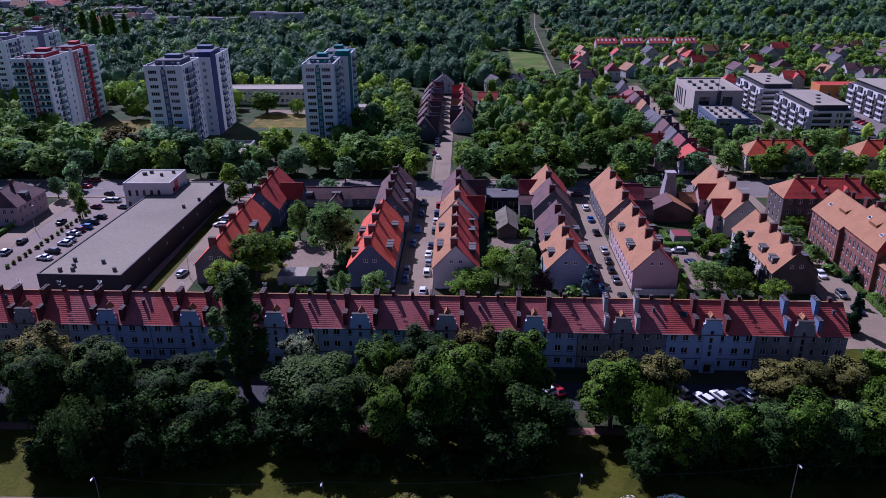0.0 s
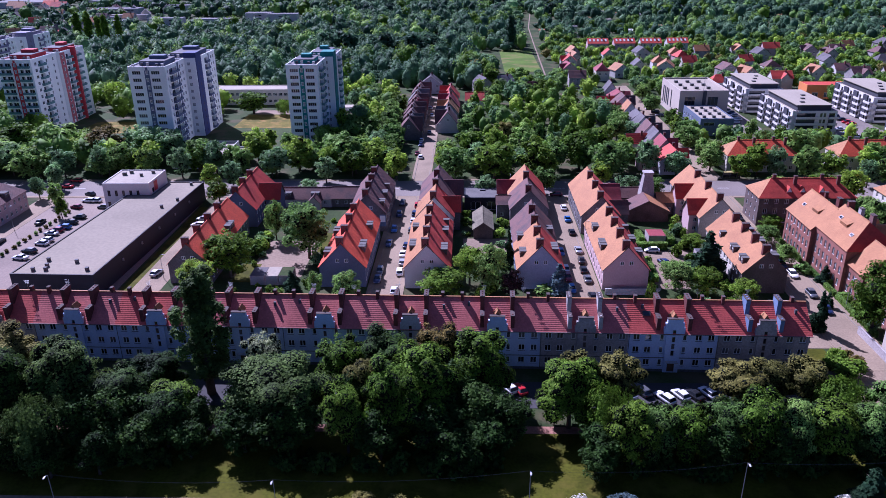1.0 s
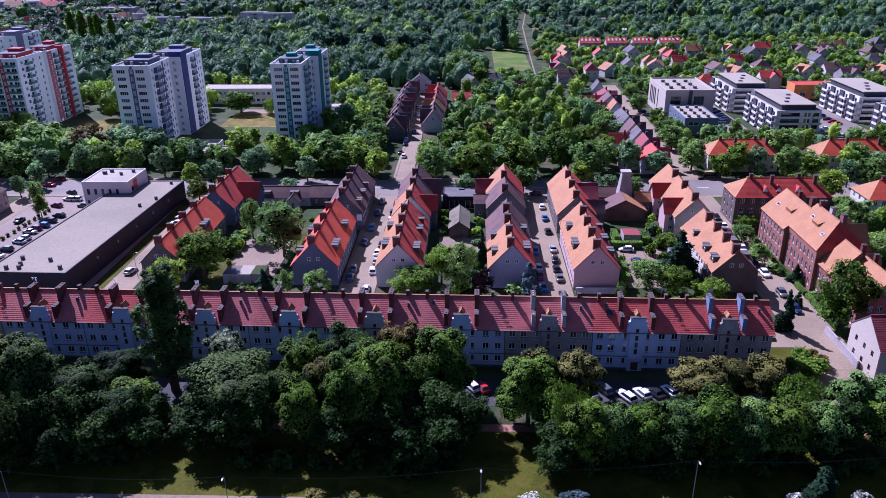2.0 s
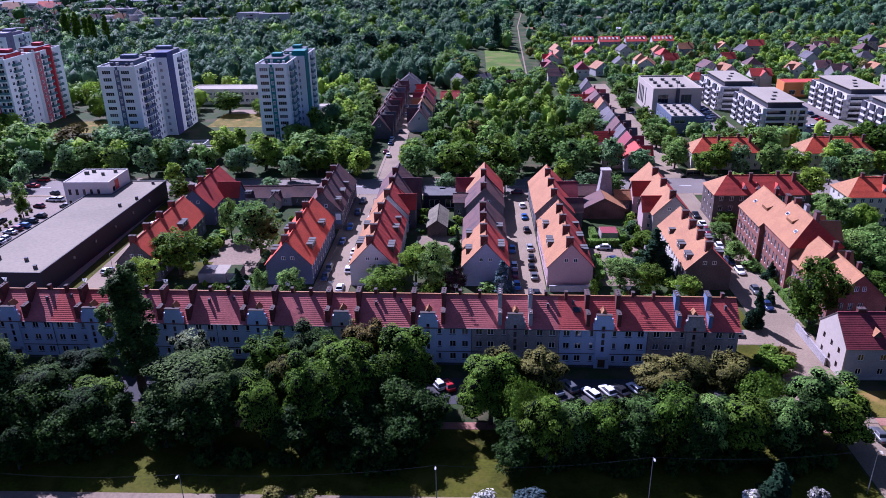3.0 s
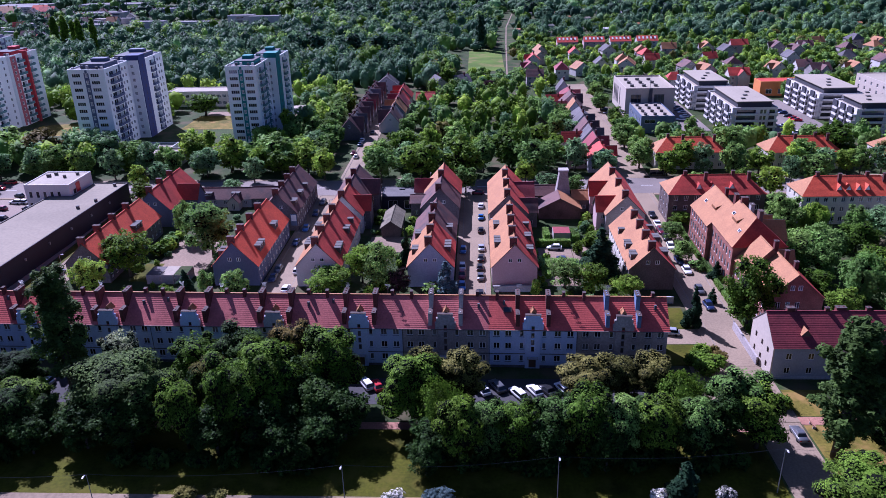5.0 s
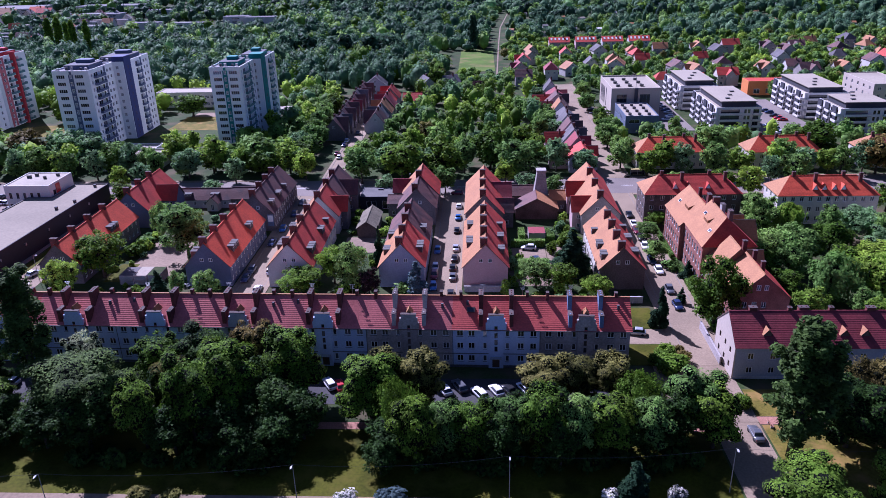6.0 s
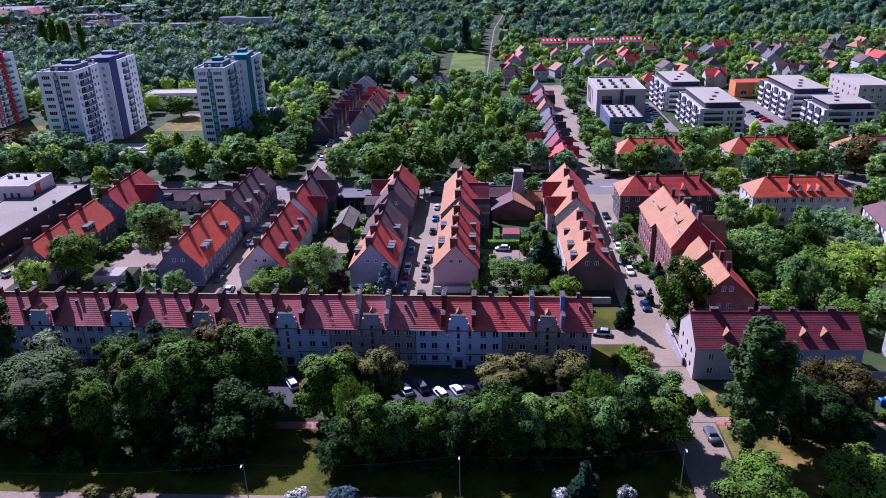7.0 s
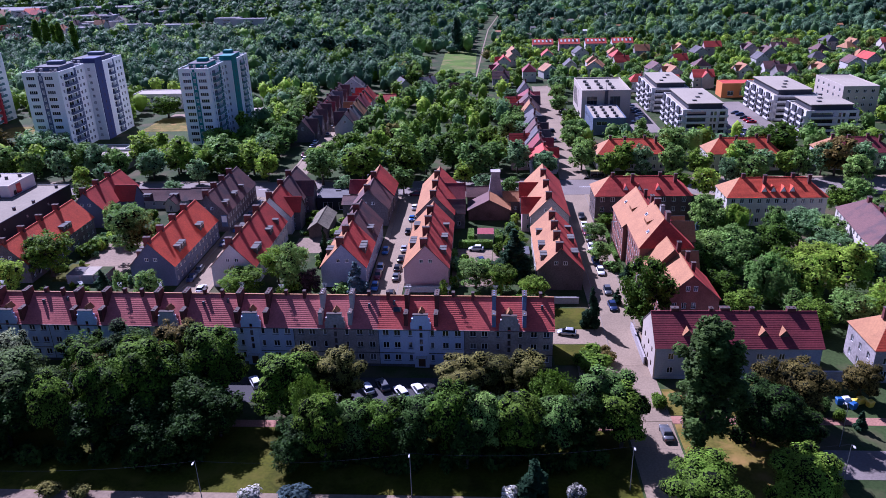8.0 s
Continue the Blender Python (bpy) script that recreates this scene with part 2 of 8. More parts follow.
LEAF_POPLAR = leafy("leaves_poplar", [(0.036, 0.060, 0.013), (0.061, 0.098, 0.020), (0.094, 0.148, 0.028)], 0.2, 0.65, 0.06, 2.0)
LEAF_LIME = leafy("leaves_lime", [(0.135, 0.204, 0.017), (0.197, 0.296, 0.025), (0.270, 0.405, 0.034)], 0.32, 0.65, 0.05, 1.6)
LEAF_OLIVE = leafy("leaves_olive", [(0.100, 0.100, 0.022), (0.147, 0.142, 0.031), (0.195, 0.185, 0.042)], 0.22, 0.65, 0.05, 1.5)
LEAF_RUST = leafy("leaves_rusty", [(0.098, 0.080, 0.018), (0.146, 0.114, 0.026), (0.195, 0.152, 0.036)], 0.2, 0.65, 0.05, 1.5)
LEAF_SILVER = leafy("leaves_silver", [(0.109, 0.180, 0.068), (0.161, 0.265, 0.099), (0.222, 0.366, 0.136)], 0.35, 0.65, 0.08, 1.6)
LEAF_PALE = leafy("leaves_pale", [(0.190, 0.220, 0.110), (0.260, 0.300, 0.150), (0.340, 0.390, 0.200)], 0.4, 0.65, 0.08, 1.4)
LEAF_PLUM = leafy("leaves_plum", [(0.022, 0.014, 0.016), (0.040, 0.022, 0.024), (0.065, 0.034, 0.034)])
NEEDLE = leafy("needles", [(0.010, 0.024, 0.012), (0.018, 0.040, 0.018), (0.032, 0.060, 0.026)], 0.1)
NEEDLE_BLUE = leafy("needles_blue", [(0.045, 0.075, 0.075), (0.075, 0.115, 0.115), (0.12, 0.17, 0.17)], 0.1)
# Near-black filler inside crowns: their inner shade put into a colour.
CROWN_SHADE = surface("crown_inner_shade", (0.009, 0.012, 0.007), 0.95, 0.6, 3.0, 0.4, 0.3, spec=0.05)
CAP = surface("sooty_chimney_cap", (0.085, 0.065, 0.06), 0.9, 0.5, 5.0, 0.3, 0.1)
WALL_SLATE = surface("slate_blue_render", (0.12, 0.135, 0.20), 0.9, 0.12, 3.0, 0.16, 0.1)
WALL_SKY = surface("faded_blue_render", (0.30, 0.34, 0.42), 0.9, 0.12, 3.0, 0.14, 0.1)
WALL_CHALK = surface("chalky_white_render", (0.50, 0.48, 0.47), 0.9, 0.12, 3.0, 0.12, 0.1)
WALL_SOOT = surface("sooty_grey_render", (0.14, 0.125, 0.13), 0.92, 0.15, 2.5, 0.3, 0.2)
BLOSSOM = leafy("blossom", [(0.06, 0.09, 0.03), (0.55, 0.53, 0.46), (0.72, 0.70, 0.62)], 0.2)
PAINTS = {k: surface("car_paint_" + k, c, 0.28, 0.5, 5.0, 0.03, 0.0, metal=mt, spec=0.6) for k, (c, mt) in {
    "white": ((0.78, 0.78, 0.78), 0.0), "silver": ((0.50, 0.51, 0.53), 0.5), "grey": ((0.14, 0.145, 0.155), 0.4),
    "black": ((0.018, 0.018, 0.02), 0.1), "navy": ((0.025, 0.04, 0.11), 0.2), "blue": ((0.04, 0.13, 0.36), 0.2),
    "red": ((0.42, 0.02, 0.025), 0.0), "wine": ((0.14, 0.012, 0.03), 0.2), "yellow": ((0.75, 0.55, 0.04), 0.0),
    "green": ((0.03, 0.10, 0.07), 0.2)}.items()}

# ---- mesh helpers ----
class Geo:
    """Collects faces of one mesh, each with the number of its material."""

    def __init__(self):
        self.v, self.f, self.m = [], [], []

    def poly(self, pts, m=0):
        n = len(self.v)
        self.v += [tuple(p) for p in pts]
        self.f.append(tuple(range(n, n + len(pts))))
        self.m.append(m)

    def box(self, x0, x1, y0, y1, z0, z1, m=0):
        n = len(self.v)
        self.v += [(x, y, z) for z in (z0, z1) for x, y in ((x0, y0), (x1, y0), (x1, y1), (x0, y1))]
        for q in ((0, 3, 2, 1), (4, 5, 6, 7), (0, 1, 5, 4), (1, 2, 6, 5), (2, 3, 7, 6), (3, 0, 4, 7)):
            self.f.append(tuple(n + i for i in q))
            self.m.append(m)

    def loft(self, rings, m=0, cap=True):
        """Closed rings of equally many points, joined one to the next."""
        n, k = len(self.v), len(rings[0])
        for r in rings:
            self.v += [tuple(p) for p in r]
        for i in range(len(rings) - 1):
            for j in range(k):
                a, b = n + i * k + j, n + i * k + (j + 1) % k
                self.f.append((a, b, b + k, a + k))
                self.m.append(m)
        if cap:
            self.f.append(tuple(n + j for j in reversed(range(k))))
            self.f.append(tuple(n + (len(rings) - 1) * k + j for j in range(k)))
            self.m += [m, m]

    def tube(self, pts, radii, sides=7, m=0):
        rings = []
        for i, p in enumerate(pts):
            p = Vector(p)
            d = (Vector(pts[min(i + 1, len(pts) - 1)]) - Vector(pts[max(i - 1, 0)])).normalized()
            q = d.to_track_quat("Z", "Y")
            rings.append([p + q @ Vector((math.cos(a) * radii[i], math.sin(a) * radii[i], 0)) for a in (2 * math.pi * j / sides for j in range(sides))])
        self.loft(rings, m)

    def mesh(self, name, mats, smooth=False):
        me = bpy.data.meshes.new(name)
        me.from_pydata(self.v, [], self.f)
        for mt in mats:
            me.materials.append(mt)
        if len(mats) > 1:
            me.polygons.foreach_set("material_index", self.m)
        if smooth:
            me.polygons.foreach_set("use_smooth", [True] * len(self.f))
        me.update()
        return me


def part(name, what, mats, parent, label="", m=None, smooth=False):
    """Links a Geo, or a mesh that is shared, as one mesh object under a thing or a part."""
    me = what.mesh(name, mats if isinstance(mats, (list, tuple)) else [mats], smooth) if isinstance(what, Geo) else what
    ob = new(name, me)
    ob.parent = parent
    if m is not None:
        ob.matrix_basis = m
    if label:
        tagged(ob, label)
    return ob


def thing(name, label, category, m=None, group="", kind=""):
    ob = new(name)
    ob.empty_display_size = 0.5
    if m is not None:
        ob.matrix_basis = m
    return tagged(ob, label, category, group, kind)


def facade(g, p0, u, n, width, height, openings, m=0, reveal=0, depth=0.22):
    """A wall with real openings (u, v, w, h) that lead back to their reveals."""
    p0, u, n = Vector(p0), Vector(u), Vector(n)
    z = Vector((0, 0, 1))
    us = sorted({0.0, width, *(round(o[0], 3) for o in openings), *(round(o[0] + o[2], 3) for o in openings)})
    vs = sorted({0.0, height, *(round(o[1], 3) for o in openings), *(round(o[1] + o[3], 3) for o in openings)})
    for j in range(len(vs) - 1):
        vm, run = (vs[j] + vs[j + 1]) / 2, None
        row = [o for o in openings if o[1] < vm < o[1] + o[3]]
        for i in range(len(us) - 1):
            um = (us[i] + us[i + 1]) / 2
            hole = any(o[0] < um < o[0] + o[2] for o in row)
            if not hole and run is None:
                run = us[i]
            if run is not None and (hole or i == len(us) - 2):
                end = us[i] if hole else us[i + 1]
                g.poly([p0 + u * run + z * vs[j], p0 + u * end + z * vs[j], p0 + u * end + z * vs[j + 1], p0 + u * run + z * vs[j + 1]], m)
                run = None
    for a, b, w, h in openings:
        c = [p0 + u * a + z * b, p0 + u * (a + w) + z * b, p0 + u * (a + w) + z * (b + h), p0 + u * a + z * (b + h)]
        d = [q - n * depth for q in c]
        for i in range(4):
            k = (i + 1) % 4
            g.poly([c[k], c[i], d[i], d[k]], reveal)


WINDOWS = {}


def window_meshes(w, h, mullions, frame_mat, glass_mat):
    """A frame with its bars, panes set back in it, and the two in one mesh for windows farther off."""
    key = (round(w, 2), round(h, 2), mullions, frame_mat.name, glass_mat.name)
    if key not in WINDOWS:
        t = 0.085 if w < 2.5 else 0.07
        us = [0, t]
        for i in range(1, mullions):
            us += [w * i / mullions - t / 2, w * i / mullions + t / 2]
        us += [w - t, w]
        vs = [0, t, h - t, h]
        fr, both, gl = Geo(), Geo(), Geo()
        for g in (fr, both):
            idx = {}
            for i, u in enumerate(us):
                for j, v in enumerate(vs):
                    idx[i, j] = len(g.v)
                    g.v.append((u, 0.09, v))
            for i in range(len(us) - 1):
                for j in range(3):
                    q = [idx[i, j], idx[i + 1, j], idx[i + 1, j + 1], idx[i, j + 1]]
                    if j == 1 and i % 2:
                        k = len(g.v)
                        g.v += [(x, 0.15, z) for x, z in ((us[i], vs[1]), (us[i + 1], vs[1]), (us[i + 1], vs[2]), (us[i], vs[2]))]
                        for e in range(4):
                            g.f.append((q[(e + 1) % 4], q[e], k + e, k + (e + 1) % 4))
                            g.m.append(0)
                        if g is both:
                            g.f.append((k, k + 1, k + 2, k + 3))
                            g.m.append(1)
                    else:
                        g.f.append(tuple(q))
                        g.m.append(0)
        gl.poly([(t / 2, 0.148, t / 2), (w - t / 2, 0.148, t / 2), (w - t / 2, 0.148, h - t / 2), (t / 2, 0.148, h - t / 2)])
        sill = Geo()
        sill.box(-0.05, w + 0.05, -0.1, 0.08, -0.06, -0.004)
        WINDOWS[key] = (fr.mesh("window", [frame_mat]), gl.mesh("pane", [glass_mat]), both.mesh("window", [frame_mat, glass_mat]), sill.mesh("sill", [FELT_DARK]))
    return WINDOWS[key]


def windows_on(parent, p0, u, openings, mullions=2, frame_mat=None, glass_mat=None, split=True, sills=False):
    """Sets a window into each opening of a facade. split: the pane is a mesh of its own."""
    p0, u = Vector(p0), Vector(u)
    turn = math.degrees(math.atan2(u.y, u.x))
    for a, b, w, h in openings:
        me = window_meshes(w, h, mullions if w > 0.8 else 1, frame_mat or FRAME, glass_mat or GLASS)
        at = p0 + u * a + Vector((0, 0, b))
        win = part("window", me[0] if split else me[2], None, parent, m=pose(at.x, at.y, at.z, 0, 0, turn))
        if split:
            part("pane", me[1], None, win)
            if sills:
                part("sill", me[3], None, win)


def slope(g, a, b, c, d, course=0.36, m=0, lift=0.026, thick=0.14, edge=1):
    """A roof slope: eave a to b, ridge c (above b) and d (above a), laid in overlapping courses on a board."""
    a, b, c, d = Vector(a), Vector(b), Vector(c), Vector(d)
    n = (b - a).cross(d - a).normalized()
    count = max(2, round(max((d - a).length, (c - b).length) / course))
    rows = []
    for i in range(count):
        p, q = a.lerp(d, i / count), b.lerp(c, i / count)
        rows += [(p, q), (p + n * lift, q + n * lift)]
    rows.append((d, c))
    k = len(g.v)
    for p, q in rows:
        g.v += [tuple(p), tuple(q)]
    low = len(g.v)
    g.v += [tuple(p - n * thick) for p in (a, b, c, d)]
    for i in range(len(rows) - 1):
        j = k + 2 * i
        g.f.append((j, j + 1, j + 3, j + 2))
        g.m.append(m)
    last = k + 2 * (len(rows) - 1)
    faces = [(low, low + 1, k + 1, k), (low + 2, low + 3, last, last + 1), (low + 3, low + 2, low + 1, low),
             tuple([low + 1, low + 2] + [k + 2 * i + 1 for i in reversed(range(len(rows)))]), tuple([low + 3, low] + [k + 2 * i for i in range(len(rows))])]
    g.f += faces
    g.m += [edge] * len(faces)


def chimney_mesh(w, l, h, cap=True):
    g = Geo()
    g.box(-w / 2, w / 2, -l / 2, l / 2, -1.2, h)
    if cap:
        g.box(-w / 2 - 0.08, w / 2 + 0.08, -l / 2 - 0.08, l / 2 + 0.08, h, h + 0.12, 1)
        k = max(1, int(l / 0.8))
        for i in range(k):
            y = -l / 2 + l * (i + 0.5) / k
            g.box(-0.12, 0.12, y - 0.14, y + 0.14, h + 0.12, h + 0.2, 0)
    return g


def spread(n, a, b, w):
    """n openings of width w, evenly between a and b: their left edges."""
    step = (b - a) / n
    return [a + step * (i + 0.5) - w / 2 for i in range(n)]


def house(label, cx, cy, w, l, eave, ridge, turn=0.0, wall=None, roof=None, roof_b=None, ends=(True, True), sides=((), ()), front=(), gable=(),
          hip=(0, 0), chimneys=(), dormers=(), over=0.35, name="house", category="house", group="", split=True, mullions=2, frame_mat=None, course=0.36, base=None, skylights=(), trim=None, hip_mat=None, slits=(), cross=()):
    """A house whose ridge runs along its own y. sides: openings in the walls at -x and +x; front: at -y; gable: small windows above the
    eaves, (x, z, w, h). hip: how far the roof's ends slope in at -y and +y. chimneys: (x, y, width, length, top). dormers: (side, y, width). cross: gables across, (side, y, width, reach, ridge)."""
    top = thing(name, label, category, pose(cx, cy, 0, 0, 0, turn), group)
    x0, x1, y0, y1 = -w / 2, w / 2, -l / 2, l / 2
    g = Geo()
    facade(g, (x0, y0, 0), (1, 0, 0), (0, -1, 0), w, eave, front)
    facade(g, (x1, y1, 0), (-1, 0, 0), (0, 1, 0), w, eave, ())
    facade(g, (x0, y1, 0), (0, -1, 0), (-1, 0, 0), l, eave, sides[0])
    facade(g, (x1, y0, 0), (0, 1, 0), (1, 0, 0), l, eave, sides[1])
    rise = ridge - eave
    if not hip[0]:
        g.poly([(x0, y0, eave), (x1, y0, eave), (0, y0, ridge - 0.12)])
    if not hip[1]:
        g.poly([(x1, y1, eave), (x0, y1, eave), (0, y1, ridge - 0.12)])
    if base:
        g.box(x0 - 0.05, x1 + 0.05, y0 - 0.05, y1 + 0.05, 0, 0.6, 1)
    part("wall", g, [wall, base or wall], top)
    windows_on(top, (x0, y0, 0), (1, 0, 0), front, mullions, frame_mat, split=split)
    windows_on(top, (x0, y1, 0), (0, -1, 0), sides[0], mullions, frame_mat, split=split)
    windows_on(top, (x1, y0, 0), (0, 1, 0), sides[1], mullions, frame_mat, split=split)
    for gx, gz, gw, gh in gable:
        me = window_meshes(gw, gh, 2, frame_mat or FRAME, GLASS)
        win = part("window", me[0] if split else me[2], None, top, m=pose(gx - gw / 2, y0 - 0.16, gz))
        if split:
            part("pane", me[1], None, win)
    k = rise / (w / 2)
    ex, ez = w / 2 + over, eave - over * k
    ya, yb = y0 - (over if ends[0] else 0.0), y1 + (over if ends[1] else 0.0)
    ra, rb = (y0 + hip[0] if hip[0] else ya), (y1 - hip[1] if hip[1] else yb)
    za = zb = ez
    g1, g2 = Geo(), Geo()
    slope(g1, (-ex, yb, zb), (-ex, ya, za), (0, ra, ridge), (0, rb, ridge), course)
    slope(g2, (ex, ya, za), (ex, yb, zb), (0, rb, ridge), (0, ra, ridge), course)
    if hip[0]:
        g3 = Geo()
        slope(g3, (-ex, ya, za), (ex, ya, za), (0.01, ra, ridge), (-0.01, ra, ridge), course)
        part("roof", g3, [hip_mat or roof, WALL_DARK], top)
    if hip[1]:
        g3 = Geo()
        slope(g3, (ex, yb, zb), (-ex, yb, zb), (-0.01, rb, ridge), (0.01, rb, ridge), course)
        part("roof", g3, [roof, WALL_DARK], top)
    trim = trim or WALL_DARK
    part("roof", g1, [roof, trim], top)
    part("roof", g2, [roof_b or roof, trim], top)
    cap = Geo()
    cap.loft([[(0.13, y, ridge + 0.01), (0.08, y, ridge + 0.1), (-0.08, y, ridge + 0.1), (-0.13, y, ridge + 0.01)] for y in (ra, rb)])
    if course < 0.9:
        part("ridge_cap", cap, [roof], top)
    for c in chimneys:
        x, y, cw, cl, ct = c[:5]
        zr = ridge - abs(x) * k
        part("chimney", chimney_mesh(cw, cl, ct - zr), [c[5] if len(c) > 5 else CHIMNEY, CAP], top, m=pose(x, y, zr))
    for side, y, dw in dormers:
        zc = eave + rise * 0.28
        xf = side * (w / 2) * 0.86
        zt = zc + 0.85
        xb = side * (w / 2) * (1 - (zt - eave) / rise)
        d = Geo()
        for yy in (y - dw / 2, y + dw / 2):
            d.poly([(xf, yy, eave + rise * 0.1), (xf, yy, zt), (xb, yy, zt)], 0)
        d.poly([(xf, y - dw / 2, eave + rise * 0.1), (xf, y + dw / 2, eave + rise * 0.1), (xf, y + dw / 2, zt), (xf, y - dw / 2, zt)], 0)
        lo, hi = sorted((xf + side * 0.15, xb))
        d.box(lo, hi, y - dw / 2 - 0.08, y + dw / 2 + 0.08, zt, zt + 0.08, 1)
        dm = part("dormer", d, [WALL_DARK, SHEET], top, "small dormer under a flat grey sheet roof")
        me = window_meshes(dw - 0.3, 0.6, 2, frame_mat or FRAME, GLASS)
        at = pose(xf + side * 0.13, y - side * (dw - 0.3) / 2, zc + 0.2, 0, 0, 90 * side)
        win = part("window", me[0] if split else me[2], None, dm, m=at)
    for side, y, cw, reach, cr in cross:
        xf, xi = side * (w / 2 + reach), side * (w / 2) * max(0.0, 1 - (cr - eave) / rise)
        c0, c1 = (y - cw / 2, y + cw / 2) if side > 0 else (y + cw / 2, y - cw / 2)
        d = Geo()
        d.poly([(xf, c0, 0), (xf, c1, 0), (xf, c1, eave), (xf, y, cr), (xf, c0, eave)])
        d.poly([(side * w / 2, c0, 0), (xf, c0, 0), (xf, c0, eave), (side * w / 2, c0, eave)])
        d.poly([(xf, c1, 0), (side * w / 2, c1, 0), (side * w / 2, c1, eave), (xf, c1, eave)])
        cg = part("cross_gable", d, [wall], top)
        kc = (cr - eave) / (cw / 2)
        xo = xf + side * 0.25
        for e, sg in ((c0, -1 if side > 0 else 1), (c1, 1 if side > 0 else -1)):
            q = Geo()
            lo = (e + sg * 0.25, eave - 0.25 * kc)
            a_, b_ = ((side * w / 2 * 0.94, lo[0], lo[1]), (xo, lo[0], lo[1])) if (sg * side) < 0 else ((xo, lo[0], lo[1]), (side * w / 2 * 0.94, lo[0], lo[1]))
            c_, d_ = ((xo, y, cr + 0.05), (xi, y, cr + 0.05)) if (sg * side) < 0 else ((xi, y, cr + 0.05), (xo, y, cr + 0.05))
            slope(q, a_, b_, c_, d_, course)
            part("roof", q, [roof, trim], cg)
        gw = window_meshes(1.0, 1.2, 2, frame_mat or FRAME, GLASS)[2]
        part("window", gw, None, cg, m=pose(xf + side * 0.12, y - side * 0.5, eave - 1.6, 0, 0, 90 * side))
    for side, y, frac in slits:
        xs = side * (w / 2) * (1 - frac)
        zs = ridge - abs(xs) * k
        d = Geo()
        d.loft([[(xs + side * 0.5, y + s * 1.7, zs - 0.55), (xs + side * 0.5, y + s * 1.7, zs + 0.3), (xs - side * 1.3, y + s * 1.7, zs + 0.3 + 0.9 * k), (xs - side * 1.3, y + s * 1.7, zs + 0.9 * k)] for s in (-1, 1)])
        dm = part("dormer", d, [roof, WALL_DARK], top, "long low shed dormer")
        fr = window_meshes(3.0, 0.5, 5, FRAME_BROWN, GLASS)
        part("window", fr[2], None, dm, m=pose(xs + side * 0.62, y - side * 1.5, zs - 0.28, 0, 0, 90 * side))
    for side, y, frac in skylights:
        xs = side * (w / 2) * (1 - frac)
        zs = ridge - abs(xs) * k
        sk = Geo()
        sk.box(-0.4, 0.4, -0.6, 0.6, -0.05, 0.12)
        sk.box(-0.32, 0.32, -0.52, 0.52, 0.12, 0.13, 1)
        part("skylight", sk, [FRAME, GLASS], top, m=pose(xs, y, zs + 0.05, 0, math.degrees(math.atan(k)) * side, 90 * 0))
    return top

# ---- trees and shrubs ----
RNG = np.random.default_rng(7)


def ball(fine):
    """Points and triangles of a unit ball: 20 faces, or 80."""
    b = bmesh.new()
    bmesh.ops.create_icosphere(b, subdivisions=2 if fine else 1, radius=1.0)
    b.verts.ensure_lookup_table()
    co, tri = np.array([v.co[:] for v in b.verts]), np.array([[v.index for v in f.verts] for f in b.faces])
    b.free()
    return co, tri


BALLS = (ball(False), ball(True))


def quads(name, centre, normal, size, mats, cores=(), solid=False, fine=0):
    """One mesh of many separate leaf clusters, pointed blades with these centres, normals and sizes, and round filler
    cores (x, y, z, rx, rz), near-black unless solid.
    """
    n = len(centre)
    r = RNG.normal(size=(n, 3))
    u = np.cross(normal, r)
    u /= np.linalg.norm(u, axis=1, keepdims=True) + 1e-9
    v = np.cross(normal, u)
    s = size[:, None]
    fold = normal * s * RNG.uniform(-0.25, 0.25, (n, 1))
    co = np.stack([centre - u * s * 0.62 + v * s * 0.3, centre + u * s * 0.62 + v * s * 0.38 + fold, centre - v * s * 0.74], 1).reshape(-1, 3)
    idx = np.arange(3 * n).reshape(-1, 3)
    if len(cores):
        q = np.array(cores)
        bc, bt = BALLS[fine]
        wob = 1 + RNG.normal(size=(len(q), len(bc), 1)) * (0.1 if fine else 0.07)
        extra = q[:, None, :3] + bc[None] * wob * q[:, None, [3, 3, 4]]
        idx = np.concatenate([idx, (bt[None] + (3 * n + np.arange(len(q)) * len(bc))[:, None, None]).reshape(-1, 3)])
        co = np.concatenate([co, extra.reshape(-1, 3)])
    k = len(idx)
    me = bpy.data.meshes.new(name)
    me.vertices.add(len(co))
    me.vertices.foreach_set("co", co.astype(np.float32).ravel())
    me.loops.add(3 * k)
    me.loops.foreach_set("vertex_index", idx.astype(np.int32).ravel())
    me.polygons.add(k)
    me.polygons.foreach_set("loop_start", np.arange(0, 3 * k, 3, dtype=np.int32))
    me.polygons.foreach_set("loop_total", np.full(k, 3, np.int32))
    for mt in mats:
        me.materials.append(mt)
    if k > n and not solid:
        me.materials.append(CROWN_SHADE)
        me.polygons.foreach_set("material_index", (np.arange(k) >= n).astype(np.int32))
    if fine:
        me.polygons.foreach_set("use_smooth", np.arange(k) >= n)
    me.update(calc_edges=True)
    return me


def sphere_dirs(n):
    d = RNG.normal(size=(n, 3))
    return d / np.linalg.norm(d, axis=1, keepdims=True)


